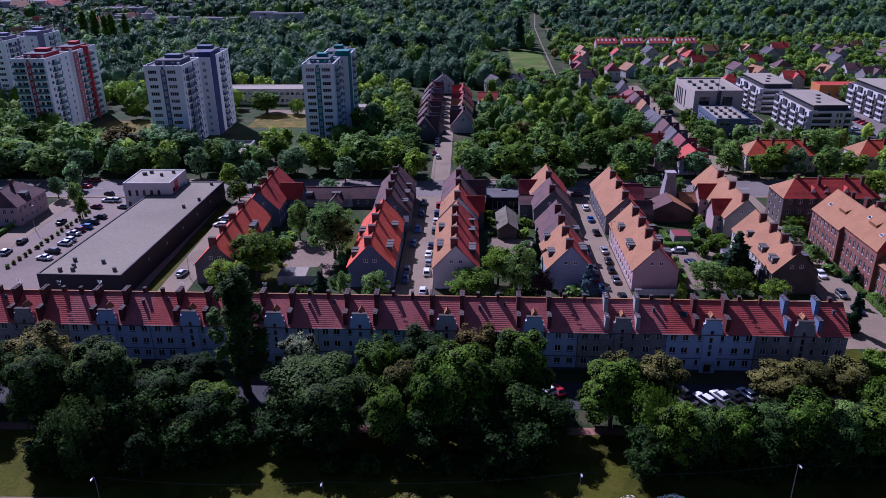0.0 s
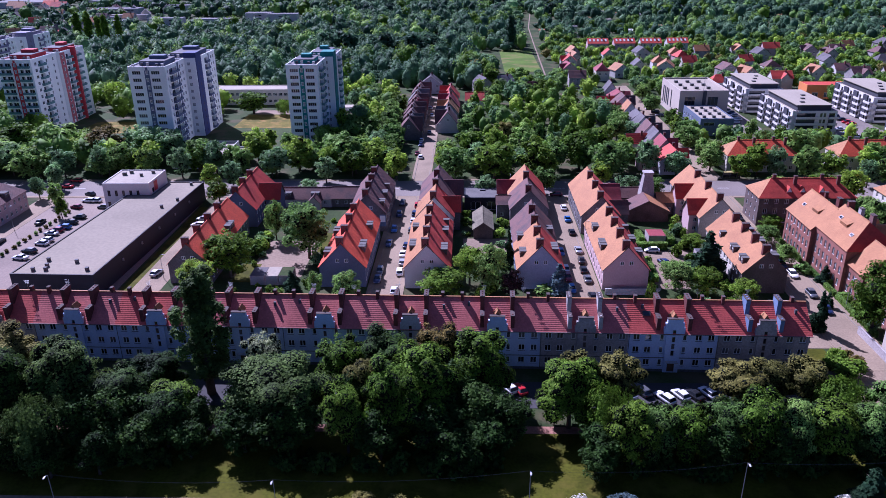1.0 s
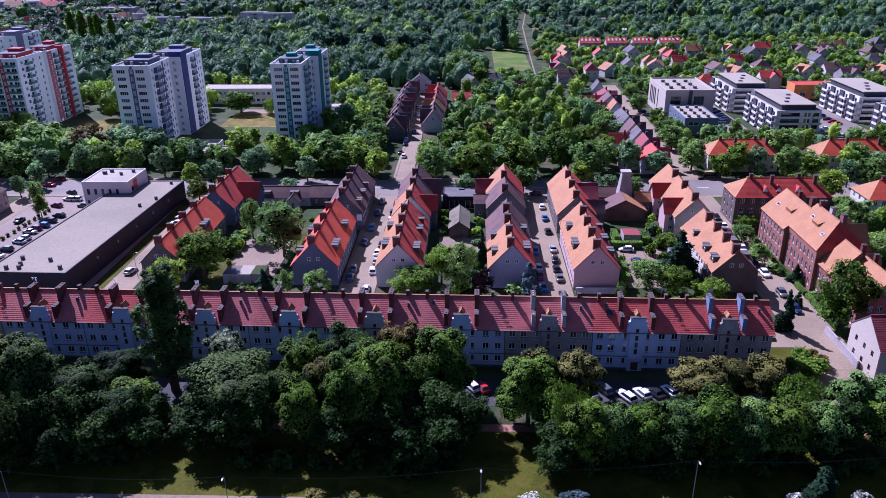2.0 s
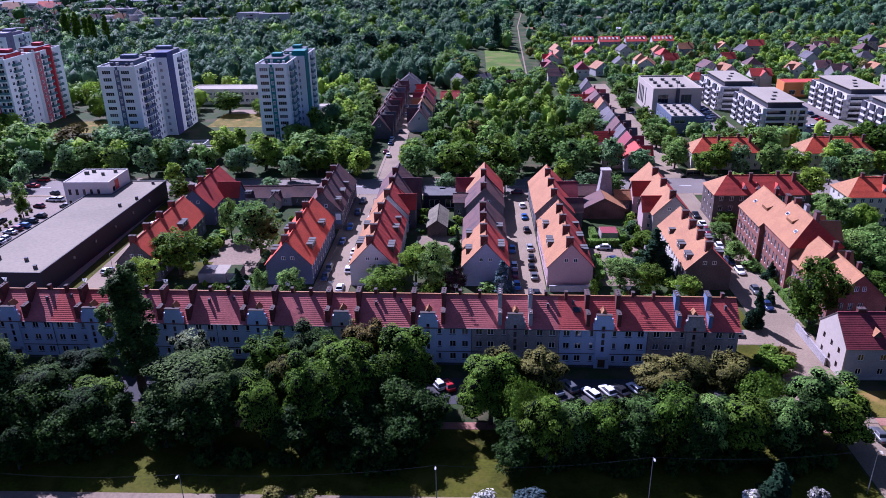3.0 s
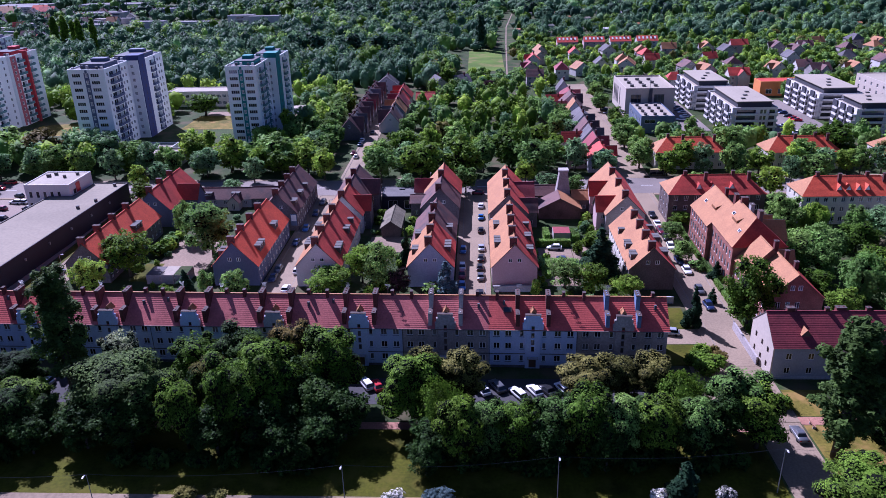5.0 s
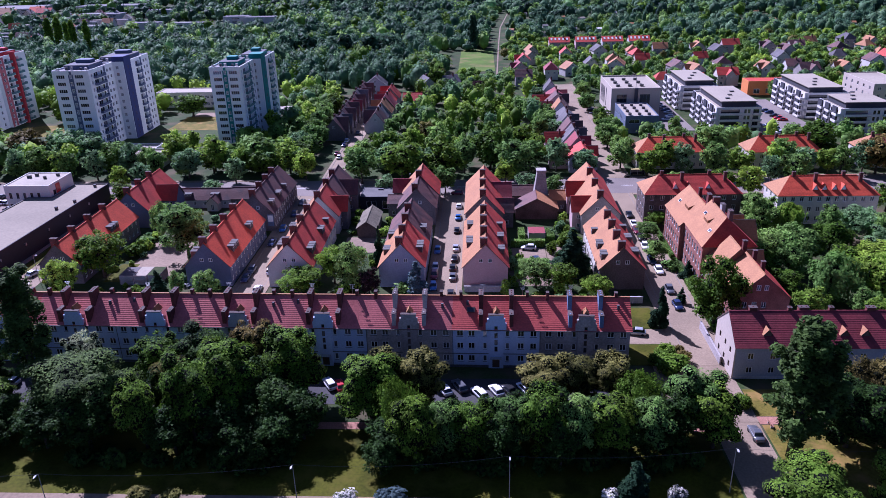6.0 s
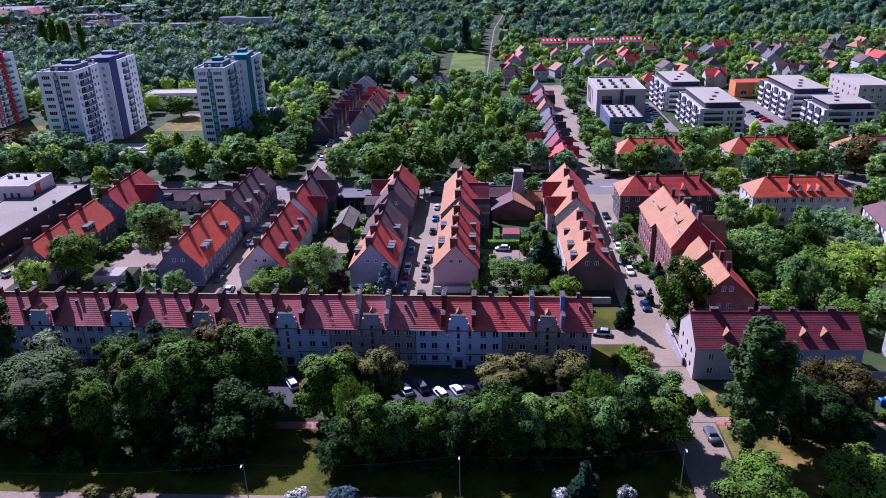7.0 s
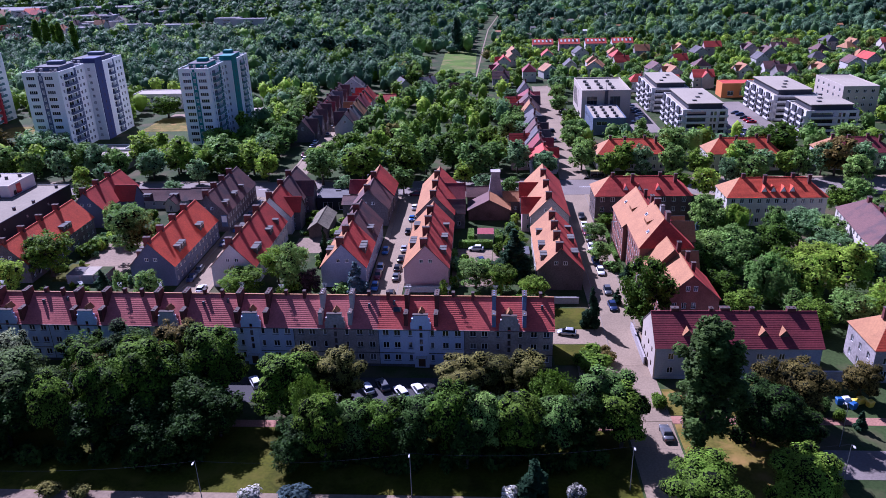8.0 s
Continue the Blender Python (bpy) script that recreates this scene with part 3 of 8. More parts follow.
def leaves_on(blobs, n, leaf, jitter=0.3, rise=0.15, deep=0.72, top=0.4):
    """Leaf clusters over the surfaces of lumps (x, y, z, rx, rz): centres, normals, sizes."""
    blobs = np.array(blobs)
    area = blobs[:, 3] * (blobs[:, 3] + blobs[:, 4])
    pick = RNG.choice(len(blobs), n, p=area / area.sum())
    b = blobs[pick]
    d = sphere_dirs(n)
    low = (d[:, 2] < -0.05) & (RNG.random(n) < top)
    d[low, 2] *= -1
    k = RNG.uniform(deep, 1.06, n)[:, None]
    c = b[:, :3] + d * k * np.stack([b[:, 3], b[:, 3], b[:, 4]], 1)
    nm = d * 0.8 + RNG.normal(size=(n, 3)) * jitter + np.array([0, 0, rise])
    nm /= np.linalg.norm(nm, axis=1, keepdims=True)
    return c, nm, leaf * RNG.uniform(0.55, 1.35, n)


def lumps(kind, r, h):
    """The lumps that make up a crown of radius r in a tree of height h."""
    out = []
    if kind == "broad":
        z0 = h * 0.05
        zc, rz = (z0 + h) / 2, (h - z0) / 2
        for d in sphere_dirs(60):
            k = RNG.uniform(0.45, 0.88)
            b = r * RNG.uniform(0.15, 0.32)
            full = k * math.sqrt((1 - abs(d[2]) ** 2.8) / (1 - d[2] ** 2 + 1e-6))
            out.append((d[0] * r * full, d[1] * r * full, zc + d[2] * rz * k * 0.95, b, b * RNG.uniform(0.7, 1.0)))
        out.append((0, 0, zc, r * 0.66, rz * 0.76))
    elif kind == "column":
        # upright limbs in an egg shape that ends in a few plumes
        for i in range(120):
            f = RNG.uniform(0, 1)
            w = r * (0.22 + 0.78 * math.sin(math.pi * (0.16 + 0.72 * f)) ** 1.1)
            a, q = RNG.uniform(0, 6.283), w * RNG.uniform(0.25, 0.86)
            b = r * RNG.uniform(0.1, 0.21)
            out.append((math.cos(a) * q, math.sin(a) * q, h * (0.17 + 0.72 * f), b, b * RNG.uniform(1.3, 2.4)))
        for j in range(5):
            a, q, t = j * 1.26, r * 0.34 if j else 0.0, RNG.uniform(0.84, 0.9) if j else 0.93
            for i in range(5):
                b = r * (0.17 - 0.02 * i)
                out.append((math.cos(a) * q, math.sin(a) * q, h * (t - 0.2 + 0.05 * i), b, b * 1.8))
        out.append((0, 0, h * 0.52, r * 0.5, h * 0.3))
    elif kind == "willow":
        for d in sphere_dirs(46):
            k, b = RNG.uniform(0.6, 0.86), r * RNG.uniform(0.16, 0.26)
            out.append((d[0] * r * k, d[1] * r * k, h * 0.6 + abs(d[2]) * h * 0.34 * k, b, b))
        out.append((0, 0, h * 0.52, r * 0.66, h * 0.4))
    elif kind == "cone":
        for i in range(34):
            f = i / 34
            w = r * (1 - f) ** 0.85 + 0.12
            for a in (RNG.uniform(0, 6.28),):
                q = w * RNG.uniform(0.3, 0.7)
                out.append((math.cos(a) * q, math.sin(a) * q, h * (0.08 + 0.9 * f), w * 0.5, w * 0.3 + 0.25))
    elif kind == "bush":
        for i in range(9):
            a, q = RNG.uniform(0, 6.28), r * RNG.uniform(0.1, 0.6)
            b = r * RNG.uniform(0.35, 0.55)
            out.append((math.cos(a) * q, math.sin(a) * q, h * RNG.uniform(0.35, 0.62), b, h * 0.38))
    return out


def trunk_geo(kind, r, h):
    g = Geo()
    t = max(0.08, h * 0.022)
    if kind in ("cone", "column"):
        g.tube([(0, 0, -0.1), (0.05, 0, h * 0.4), (0, 0, h * 0.93)], [t, t * 0.7, t * 0.15])
        for i in range(5):
            a, z = i * 2.4, h * (0.2 + 0.12 * i)
            g.tube([(0, 0, z), (math.cos(a) * r * 0.45, math.sin(a) * r * 0.45, z + h * 0.07)], [t * 0.35, t * 0.1], 5)
        return g
    if kind == "bush":
        for i in range(4):
            a = i * 1.6
            g.tube([(0, 0, -0.05), (math.cos(a) * r * 0.4, math.sin(a) * r * 0.4, h * 0.6)], [0.05, 0.02], 5)
        return g
    zf = h * 0.3
    g.tube([(0, 0, -0.1), (0.1, 0.05, zf * 0.6), (0.05, 0.1, zf), (0.1, 0, h * 0.75)], [t * 1.25, t, t * 0.85, t * 0.2], 8)
    for i in range(6):
        a, z = i * 2.4 + 0.3, zf * (0.75 + 0.18 * i)
        e = r * (0.72 - 0.05 * i)
        g.tube([(0.06, 0.05, z), (math.cos(a) * e * 0.5, math.sin(a) * e * 0.5, z + h * 0.13), (math.cos(a) * e, math.sin(a) * e, z + h * 0.24)], [t * 0.5, t * 0.32, t * 0.1], 6)
    return g


STOCK = {}


def stock(kind, n, leaf, k, size):
    """Meshes of the k-th tree of a kind, of unit shape: crown radius 4, height 12 (cone and bush as noted)."""
    key = (kind, n, leaf, k, size)
    if key not in STOCK:
        r, h = {"broad": (4.5, 12), "column": (3.0, 20), "willow": (5, 11), "cone": (2.6, 11), "bush": (1.2, 1.8)}[kind]
        r, h = r * size, h * size
        lumps_used = lumps(kind, r, h)
        near = n > 8000 and kind == "broad"
        c, nm, s = leaves_on(lumps_used, n, leaf, 0.4, 0.45, 0.7 if near else 0.5, 0.7 if near else 0.35)
        if near:
            # leaves turn outwards from the whole crown as well as from their bough
            nm += 1.1 * (c - np.array([0, 0, h * 0.45])) / np.array([r, r, h * 0.5])
            nm /= np.linalg.norm(nm, axis=1, keepdims=True)
        if kind == "willow":
            # hanging strands of narrow leaves below the dome
            drop = np.repeat(RNG.uniform(0.15, 1.0, n // 14 + 1), 14)[:n] * RNG.uniform(0, 1, n)
            lead = np.repeat(np.arange(0, n, 14), 14)[:n]
            c = c[lead] + RNG.normal(size=(n, 3)) * np.array([0.16, 0.16, 0.05])
            c[:, 2] = np.maximum(c[:, 2] - drop * h * 0.5, h * 0.06)
            side = c * np.array([1, 1, 0]) / (np.linalg.norm(c[:, :2], axis=1, keepdims=True) + 0.1)
            nm = side + RNG.normal(size=(n, 3)) * 0.35 + np.array([0, 0, 0.5])
            nm /= np.linalg.norm(nm, axis=1, keepdims=True)
        blobs = lumps_used
        big = max(b[3] for b in blobs)
        # filler balls added to block the sun and blacken gaps between leaves
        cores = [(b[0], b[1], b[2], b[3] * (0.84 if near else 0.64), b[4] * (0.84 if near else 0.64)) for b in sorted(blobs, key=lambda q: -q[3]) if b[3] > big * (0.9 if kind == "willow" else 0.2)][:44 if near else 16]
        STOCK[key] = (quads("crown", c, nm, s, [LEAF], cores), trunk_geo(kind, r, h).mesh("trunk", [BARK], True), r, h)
    return STOCK[key]


TREE_LABELS = {"broad": ("tree", "tree"), "column": ("poplar_tree", "tree"), "willow": ("willow_tree", "tree"), "cone": ("conifer_tree", "tree"), "bush": ("shrub", "shrub")}
TINTS = {"leaves_green": "green", "leaves_dark": "dark green", "leaves_deep": "deep green", "leaves_hazed": "haze-blue", "leaves_dusky": "dusky green", "leaves_willow": "pale silvery-green", "leaves_poplar": "dark green", "leaves_lime": "yellow-green", "leaves_olive": "olive-brown", "leaves_rusty": "rust-tinged green",
         "leaves_silver": "silvery", "leaves_pale": "pale silver-green", "leaves_plum": "plum-leaved", "needles": "dark green", "needles_blue": "blue-grey", "blossom": "white-blossomed"}


def tree(x, y, r, h, kind="broad", leaf_mat=None, level=1, where="on the grass", group=""):
    """A tree of crown radius r and height h. level 0: the nearest, with the finest leaves; 2: far off."""
    n, leaf, size = {0: (15000, 0.4, 1.5), 1: (2400, 0.66, 1.2), 2: (900, 1.2, 1)}[level]
    if kind == "bush":
        n, leaf, size = {0: (1400, 0.24, 1.5), 1: (380, 0.3, 1), 2: (120, 0.5, 1)}[level]
    elif kind == "cone":
        n, leaf, size = {0: (6000, 0.42, 0.8), 1: (3000, 0.5, 1), 2: (500, 1.0, 1)}[level]
    elif kind == "column":
        n, leaf, size = {0: (20000, 0.32, 1.4), 1: (2600, 0.9, 1), 2: (600, 1.6, 1)}[level]
    elif kind == "willow":
        n, leaf = (14000, 0.34) if level == 0 else (8000, 0.5)
    if level == 0 and kind == "broad":
        n, leaf, size = (24000, 0.31, 1.95) if r > 7 else (14000, 0.3, 1.5) if r > 5.4 else (8400, 0.3, 1.2)
    if level == 1 and kind == "broad" and y < 215:
        n, leaf = 5600, 0.4
    crown, trunk, r0, h0 = stock(kind, n, leaf, int(RNG.integers(0, 6)), size)
    leaf_mat = leaf_mat or LEAF
    name, cat = TREE_LABELS[kind]
    a, s = RNG.uniform(0, 360), r / r0
    what = {"broad": "broadleaf tree with full crown", "column": "tall poplar", "willow": "drooping willow", "cone": "pointed conifer", "bush": "rounded shrub"}[kind]
    label, at = "%s %s %s" % (TINTS[leaf_mat.name], what, where), pose(x, y, 0, 0, 0, a) @ Matrix.Diagonal((s, s, h / h0, 1))
    if kind == "bush":
        c = tagged(new(name, crown), label, cat, group)
        c.matrix_basis = pose(0, 0, -0.2 if h > 2.5 else -0.1) @ at
        c.material_slots[0].link = "OBJECT"
        c.material_slots[0].material = leaf_mat
        return c
    top = thing(name, label, cat, at, group)
    part("trunk", trunk, None, top)
    c = part("crown", crown, None, top)
    c.material_slots[0].link = "OBJECT"
    c.material_slots[0].material = leaf_mat
    return top

# ---- ground, roads and paths ----
def slab(name, label, x0, x1, y0, y1, z, mat_, low=-0.05, cat="road"):
    g = Geo()
    g.box(x0, x1, y0, y1, low, z)
    ob = new(name, g.mesh(name, [mat_]))
    return tagged(ob, label, cat, kind="structure")


gg = Geo()
gg.poly([(-4000, -1500, 0), (4000, -1500, 0), (4000, 4800, 0), (-4000, 4800, 0)])
tagged(new("ground", gg.mesh("ground", [GRASS])), "uneven grass with dry and bare patches", "ground", kind="structure")


def street_y(label, x0, x1, y0, y1, mat_, walks=(1.4, 1.4), walk_mat=None):
    slab("road", label, x0, x1, y0, y1, 0.04, mat_)
    for side, w in zip((-1, 1), walks):
        if w:
            e = x0 if side < 0 else x1
            a, b = sorted((e, e + side * 0.15))
            slab("kerb", "pale stone kerb along the road", a, b, y0, y1, 0.15, KERB, cat="kerb")
            a, b = sorted((e + side * 0.15, e + side * w))
            slab("pavement", "worn concrete pavement beside the road", a, b, y0, y1, 0.14, walk_mat or PAVER, cat="pavement")


street_y("pinkish concrete street between terraced houses", -16.9, -10.7, 150, 230.9, PAVER)
street_y("pinkish concrete street lined with parked cars", 31.1, 37.0, 150, 230.9, PAVER)
street_y("pinkish concrete street with parked cars and hedges", 84.0, 90.9, 126.1, 230.9, PAVER, (1.9, 1.3))
street_y("long straight concrete street between gabled rows", -12.7, -7.7, 247.2, 396, PAVER, (0.9, 0.9))
street_y("wide pale street beside the office building", 86.0, 92.6, 247.2, 420, PAVER, (1.6, 2.2))
slab("road", "wide worn asphalt cross street under trees", -420, 420, 231, 247, 0.045, CROSS)
for y0 in (229.2, 247.2):
    for x0, x1 in ((-420, -18.4), (-9.2, 29.6), (38.5, 82), (92.4, 420)):
        slab("pavement", "concrete pavement along the cross street", x0, x1, y0, y0 + 1.6, 0.14, PAVER, cat="pavement")
for i in range(24):
    x = -130 + i * 11
    slab("road_line", "white dashed centre line", x, x + 4, 238.9, 239.1, 0.052, LINE, 0.02, "road marking")
slab("road", "dark asphalt lane in front of the tenements", -130, 80, 112.6, 121.2, 0.035, ASPHALT)
slab("road", "pinkish concrete junction beside the end house", 76.6, 91.0, 108, 126, 0.042, PAVER)
slab("road", "concrete side street towards the park", 82.8, 90.8, 86.2, 107.9, 0.038, PAVER)
slab("road", "main street at the edge of the park", -420, 420, 74, 86.1, 0.036, ASPHALT)
slab("road", "asphalt parking bay beside the main street", 113.5, 170, 93.5, 100.6, 0.034, CROSS)
slab("path", "red brick footpath through the park", -120, 82.6, 105.2, 107.2, 0.03, PATH_RED, cat="path")
slab("path", "red brick footpath across the lawn", 91.0, 150, 107.4, 109.6, 0.031, PATH_RED, cat="path")
slab("lawn", "dry yellowed grass verge", 91.2, 113, 86.6, 107.2, 0.02, LAWN_DRY, cat="lawn")
slab("lawn", "dry yellowed grass beside the red path", 91.2, 113, 109.8, 118, 0.02, LAWN_DRY, cat="lawn")
slab("lawn", "patchy mown grass under park trees", -120, 82.4, 88.4, 105.1, 0.02, LAWN, cat="lawn")
slab("pavement", "sandy worn pavement along the main street", -420, 82.4, 86.2, 88.3, 0.1, SAND, cat="pavement")
slab("lawn", "patchy grass beside the end house", 72.2, 81.0, 141.0, 150.5, 0.05, LAWN, cat="lawn")
slab("lawn", "small lawn at the street corner", 72.2, 79.6, 126.2, 134.2, 0.06, LAWN, cat="lawn")
slab("yard", "concrete drive beside the end house", 72.2, 83.9, 134.5, 140.7, 0.045, PAVER, cat="yard")
slab("yard", "bare yard behind the pink house", 50, 60.3, 162, 185.5, 0.028, SAND, cat="yard")
slab("courtyard", "asphalt car park beside the supermarket", -128, -80, 148, 229, 0.03, CARPARK, cat="car park")
slab("lane", "pinkish lane between the supermarket and the houses", -76.5, -69.2, 148, 229, 0.033, PAVER, cat="lane")
slab("lawn", "strip of dry grass along the lane", -79.2, -76.5, 148, 220, 0.04, LAWN, cat="lawn")
slab("yard", "bare sandy yard with worn grass edges", -50, -36, 168, 192, 0.03, SAND, cat="yard")
slab("lawn", "patch of yellow-green lawn in the yard", -53, -48, 165, 176, 0.036, LAWN, cat="lawn")
slab("yard", "sandy garden yard", 5, 17.5, 183, 194, 0.03, SAND, cat="yard")
slab("yard", "dry yard with parked cars", 60.5, 69, 166, 186, 0.03, SAND, cat="yard")
slab("lawn", "dry lawn beside the dark house", -35, -31, 184, 198, 0.03, LAWN, cat="lawn")
slab("meadow", "open green meadow with a bare patch", 29, 52.2, 468, 562, 0.05, MEADOW, cat="meadow")
gp = Geo()
gp.loft([[(x, y, -0.05), (x + 0.9, y, -0.05), (x + 0.9, y, 0.07), (x, y, 0.07)] for x, y in ((52.4, 450), (56.6, 590), (60.6, 700), (78.0, 900))])
tagged(new("path", gp.mesh("path", [SAND])), "pale gravel path beyond the meadow", "path", kind="structure")
slab("lawn", "sunlit lawn in front of the tower block", -100, -70, 325, 352, 0.04, LAWN_DRY, cat="lawn")
slab("path", "sandy path between the tower blocks", -98, -76, 352, 361, 0.05, SAND, cat="path")
slab("lawn", "sunlit lawn between the towers", -168, -132, 316, 338, 0.04, LAWN_DRY, cat="lawn")
slab("courtyard", "car park beside the apartment blocks", 160, 184, 296, 372, 0.03, CROSS, cat="car park")
slab("courtyard", "car park behind the office building", 119, 134, 312, 372, 0.03, CROSS, cat="car park")
slab("lane", "pale lane in front of the supermarket car park", -136, -128.1, 150, 230, 0.036, PAVER, cat="lane")

# ---- the long tenement row ----
ROW = pose(71.5, 124.75, 0, 0, 0, -1.33)


def tenement(i, width, centre, wall_mat, roof_mat, chim_mat, right_end, door):
    """One stair section: three storeys, a stepped stair gable, tall chimneys on both sides of it. u runs from its left edge."""
    tint = {"pale_blue_render": "pale blue-grey", "dun_old_render": "dun brown", "grey_render": "grey"}[wall_mat.name]
    left = -17.2 - 16.95 * i
    top = thing("tenement_house", "%s rendered three-storey tenement section with red tiled roof" % tint, "house", ROW @ pose(left, 0, 0), "tenement row")
    eave, ridge, deep = 8.8, 13.1, 10.6
    g = Geo()
    ops = []
    for sill in (1.4, 4.2, 6.95):
        for off, w in ((-7.0, 1.25), (-4.75, 1.25), (-2.15, 0.75), (2.2, 0.75), (4.8, 1.25), (7.2, 1.25)):
            if centre + off + w / 2 < width - 0.3:
                ops.append((centre + off - w / 2, sill, w, 1.35))
    facade(g, (0, 0, 0), (1, 0, 0), (0, -1, 0), width, eave, ops)
    facade(g, (width, deep, 0), (-1, 0, 0), (0, 1, 0), width, eave, ())
    for x in (0.0, width):
        pts = [(x, 0, 0), (x, deep, 0), (x, deep, eave), (x, deep / 2, ridge - 0.1), (x, 0, eave)]
        g.poly(pts if x else pts[::-1])
    g.box(0, width, -0.06, -0.003, 3.05, 3.2, 1)
    g.box(0, width, -0.05, -0.003, 0.0, 0.55, 1)
    part("wall", g, [wall_mat, FELT_DARK], top)
    windows_on(top, (0, 0, 0), (1, 0, 0), ops, sills=True)
    # stair bay with its stepped gable
    b = Geo()
    stair = [(1.15, 3.75 + k * 1.5, 0.6, 1.15) for k in range(4)]
    facade(b, (centre - 1.45, -0.3, 0), (1, 0, 0), (0, -1, 0), 2.9, 11.7, stair + ([(0.75, 0.1, 1.4, 2.2)] if door else []))
    for s in (-1, 1):
        b.box(*sorted((centre + s * 1.45, centre + s * 1.75)), -0.3, 0.3, eave - 0.5, 10.9)
        b.box(*sorted((centre + s * 1.75, centre + s * 2.0)), -0.3, 0.3, eave - 0.5, 9.9)
    b.poly([(centre - 1.45, -0.3, 0), (centre - 1.45, -0.3, 11.7), (centre - 1.45, 0.35, 11.7), (centre - 1.45, 0.35, 0)])
    b.poly([(centre + 1.45, 0.35, 0), (centre + 1.45, 0.35, 11.7), (centre + 1.45, -0.3, 11.7), (centre + 1.45, -0.3, 0)])
    b.poly([(centre - 1.45, 0.35, eave), (centre - 1.45, 0.35, 11.7), (centre + 1.45, 0.35, 11.7), (centre + 1.45, 0.35, eave)])
    b.box(centre - 1.52, centre + 1.52, -0.36, 0.42, 11.7, 11.82, 1)
    bay = part("stair_bay", b, [wall_mat, CAP], top, "stair bay that ends in a stepped gable")
    windows_on(bay, (centre - 1.45, -0.3, 0), (1, 0, 0), stair, frame_mat=FRAME_BROWN, split=False)
    if door:
        d = Geo()
        d.box(centre - 0.7, centre + 0.7, -0.14, -0.06, 0.1, 2.3)
        part("door", d, [FRAME_BROWN], bay)
        c = Geo()
        c.box(centre - 1.1, centre + 1.1, -1.2, -0.31, 2.5, 2.62)
        part("canopy", c, [CONCRETE], bay)
    r = Geo()
    r.loft([[(centre - 0.75, 0.4, 11.3), (centre + 0.75, 0.4, 11.3), (centre + 0.75, 2.6, 11.3), (centre - 0.75, 2.6, 11.3)], [(centre - 0.03, 0.6, 12.45), (centre + 0.03, 0.6, 12.45), (centre + 0.03, 2.4, 12.35), (centre - 0.03, 2.4, 12.35)]])
    part("gable_roof", r, [ROOF_SALMON, ROOF_RED], bay)
    # main roof
    k = (ridge - eave) / (deep / 2)
    end = width + (0.35 if right_end else 0)
    for nm, a, bb, c, d in (("front", (0, -0.35, eave - 0.35 * k), (end, -0.35, eave - 0.35 * k), (end, deep / 2, ridge), (0, deep / 2, ridge)),
                            ("back", (end, deep + 0.35, eave - 0.35 * k), (0, deep + 0.35, eave - 0.35 * k), (0, deep / 2, ridge), (end, deep / 2, ridge))):
        q = Geo()
        slope(q, a, bb, c, d, 0.42, lift=0.034)
        part("roof", q, [roof_mat, FELT_DARK], top)
    cap = Geo()
    cap.box(0, end, deep / 2 - 0.16, deep / 2 + 0.16, ridge - 0.02, ridge + 0.14)
    part("ridge_cap", cap, [ROOF_SALMON], top)
    gut = Geo()
    gut.box(0.02, end, -0.5, -0.36, eave - 0.35 * k - 0.06, eave - 0.35 * k + 0.06)
    part("gutter", gut, [SHEET], top)
    pipe = Geo()
    pipe.tube([(0.12, -0.1, 0.1), (0.12, -0.1, 8.4)], [0.06, 0.06], 6)
    part("downpipe", pipe, [FELT_DARK], top)
    for s in (-1, 1):
        x = centre + s * 2.95
        part("chimney", chimney_mesh(0.8, 2.5, 2.1), [chim_mat, CAP], top, m=pose(x, deep / 2 - 1.1, ridge - 0.8))
        lo = Geo()
        lo.box(x - 0.38, x + 0.38, 0.25, 2.4, eave - 0.2, 11.55)
        lo.box(x - 0.43, x + 0.43, 0.19, 2.46, 11.55, 11.68, 1)
        lo.box(x - 0.12, x + 0.12, 0.7, 1.0, 11.68, 11.76)
        part("chimney", lo, [chim_mat, CAP], top)
    st = Geo()
    st.box(-0.28, 0.28, -0.4, 0.4, -0.8, 1.05)
    st.box(-0.33, 0.33, -0.45, 0.45, 1.05, 1.15, 1)
    part("chimney", st, [CHIMNEY, CAP], top, m=pose(1.6, deep / 2 - 0.3, ridge))
    part("chimney", st.mesh("chimney", [CHIMNEY, CAP]), None, top, m=pose(width - 2.3, deep / 2 + 0.2, ridge - 0.2))
    for px, py in (((centre - 5.6, 3.9),) if i % 2 else ((centre + 6.4, 3.4),)):
        vent = Geo()
        z = eave + py * k
        vent.box(px - 0.22, px + 0.22, py - 0.22, py + 0.22, z - 0.2, z + 0.75)
        part("roof_vent", vent, [FELT_DARK], top)
    for px, py, ah in ((centre - 2.7, deep / 2 - 0.4, 2.6), (centre + 5.2, deep / 2 + 0.3, 2.0))[:1 + i % 2]:
        an = Geo()
        z = ridge + 0.1
        an.tube([(px, py, z - 0.4), (px, py, z + ah)], [0.035, 0.025], 5)
        for j in range(4):
            an.box(px - 0.55 + 0.08 * j, px + 0.55 - 0.08 * j, py - 0.02, py + 0.02, z + ah - 0.25 * j - 0.05, z + ah - 0.25 * j)
        part("aerial", an, [STEEL], top)
    if i == 1:
        sk = Geo()
        sk.box(-0.8, 0.8, -0.55, 0.55, -0.05, 0.14)
        sk.box(-0.66, 0.66, -0.44, 0.44, 0.14, 0.15, 1)
        part("skylight", sk, [FRAME_BROWN, GLASS], top, m=pose(centre - 4.9, 2.9, eave + 2.9 * k + 0.08, math.degrees(math.atan(k)), 0, 0))
    return top


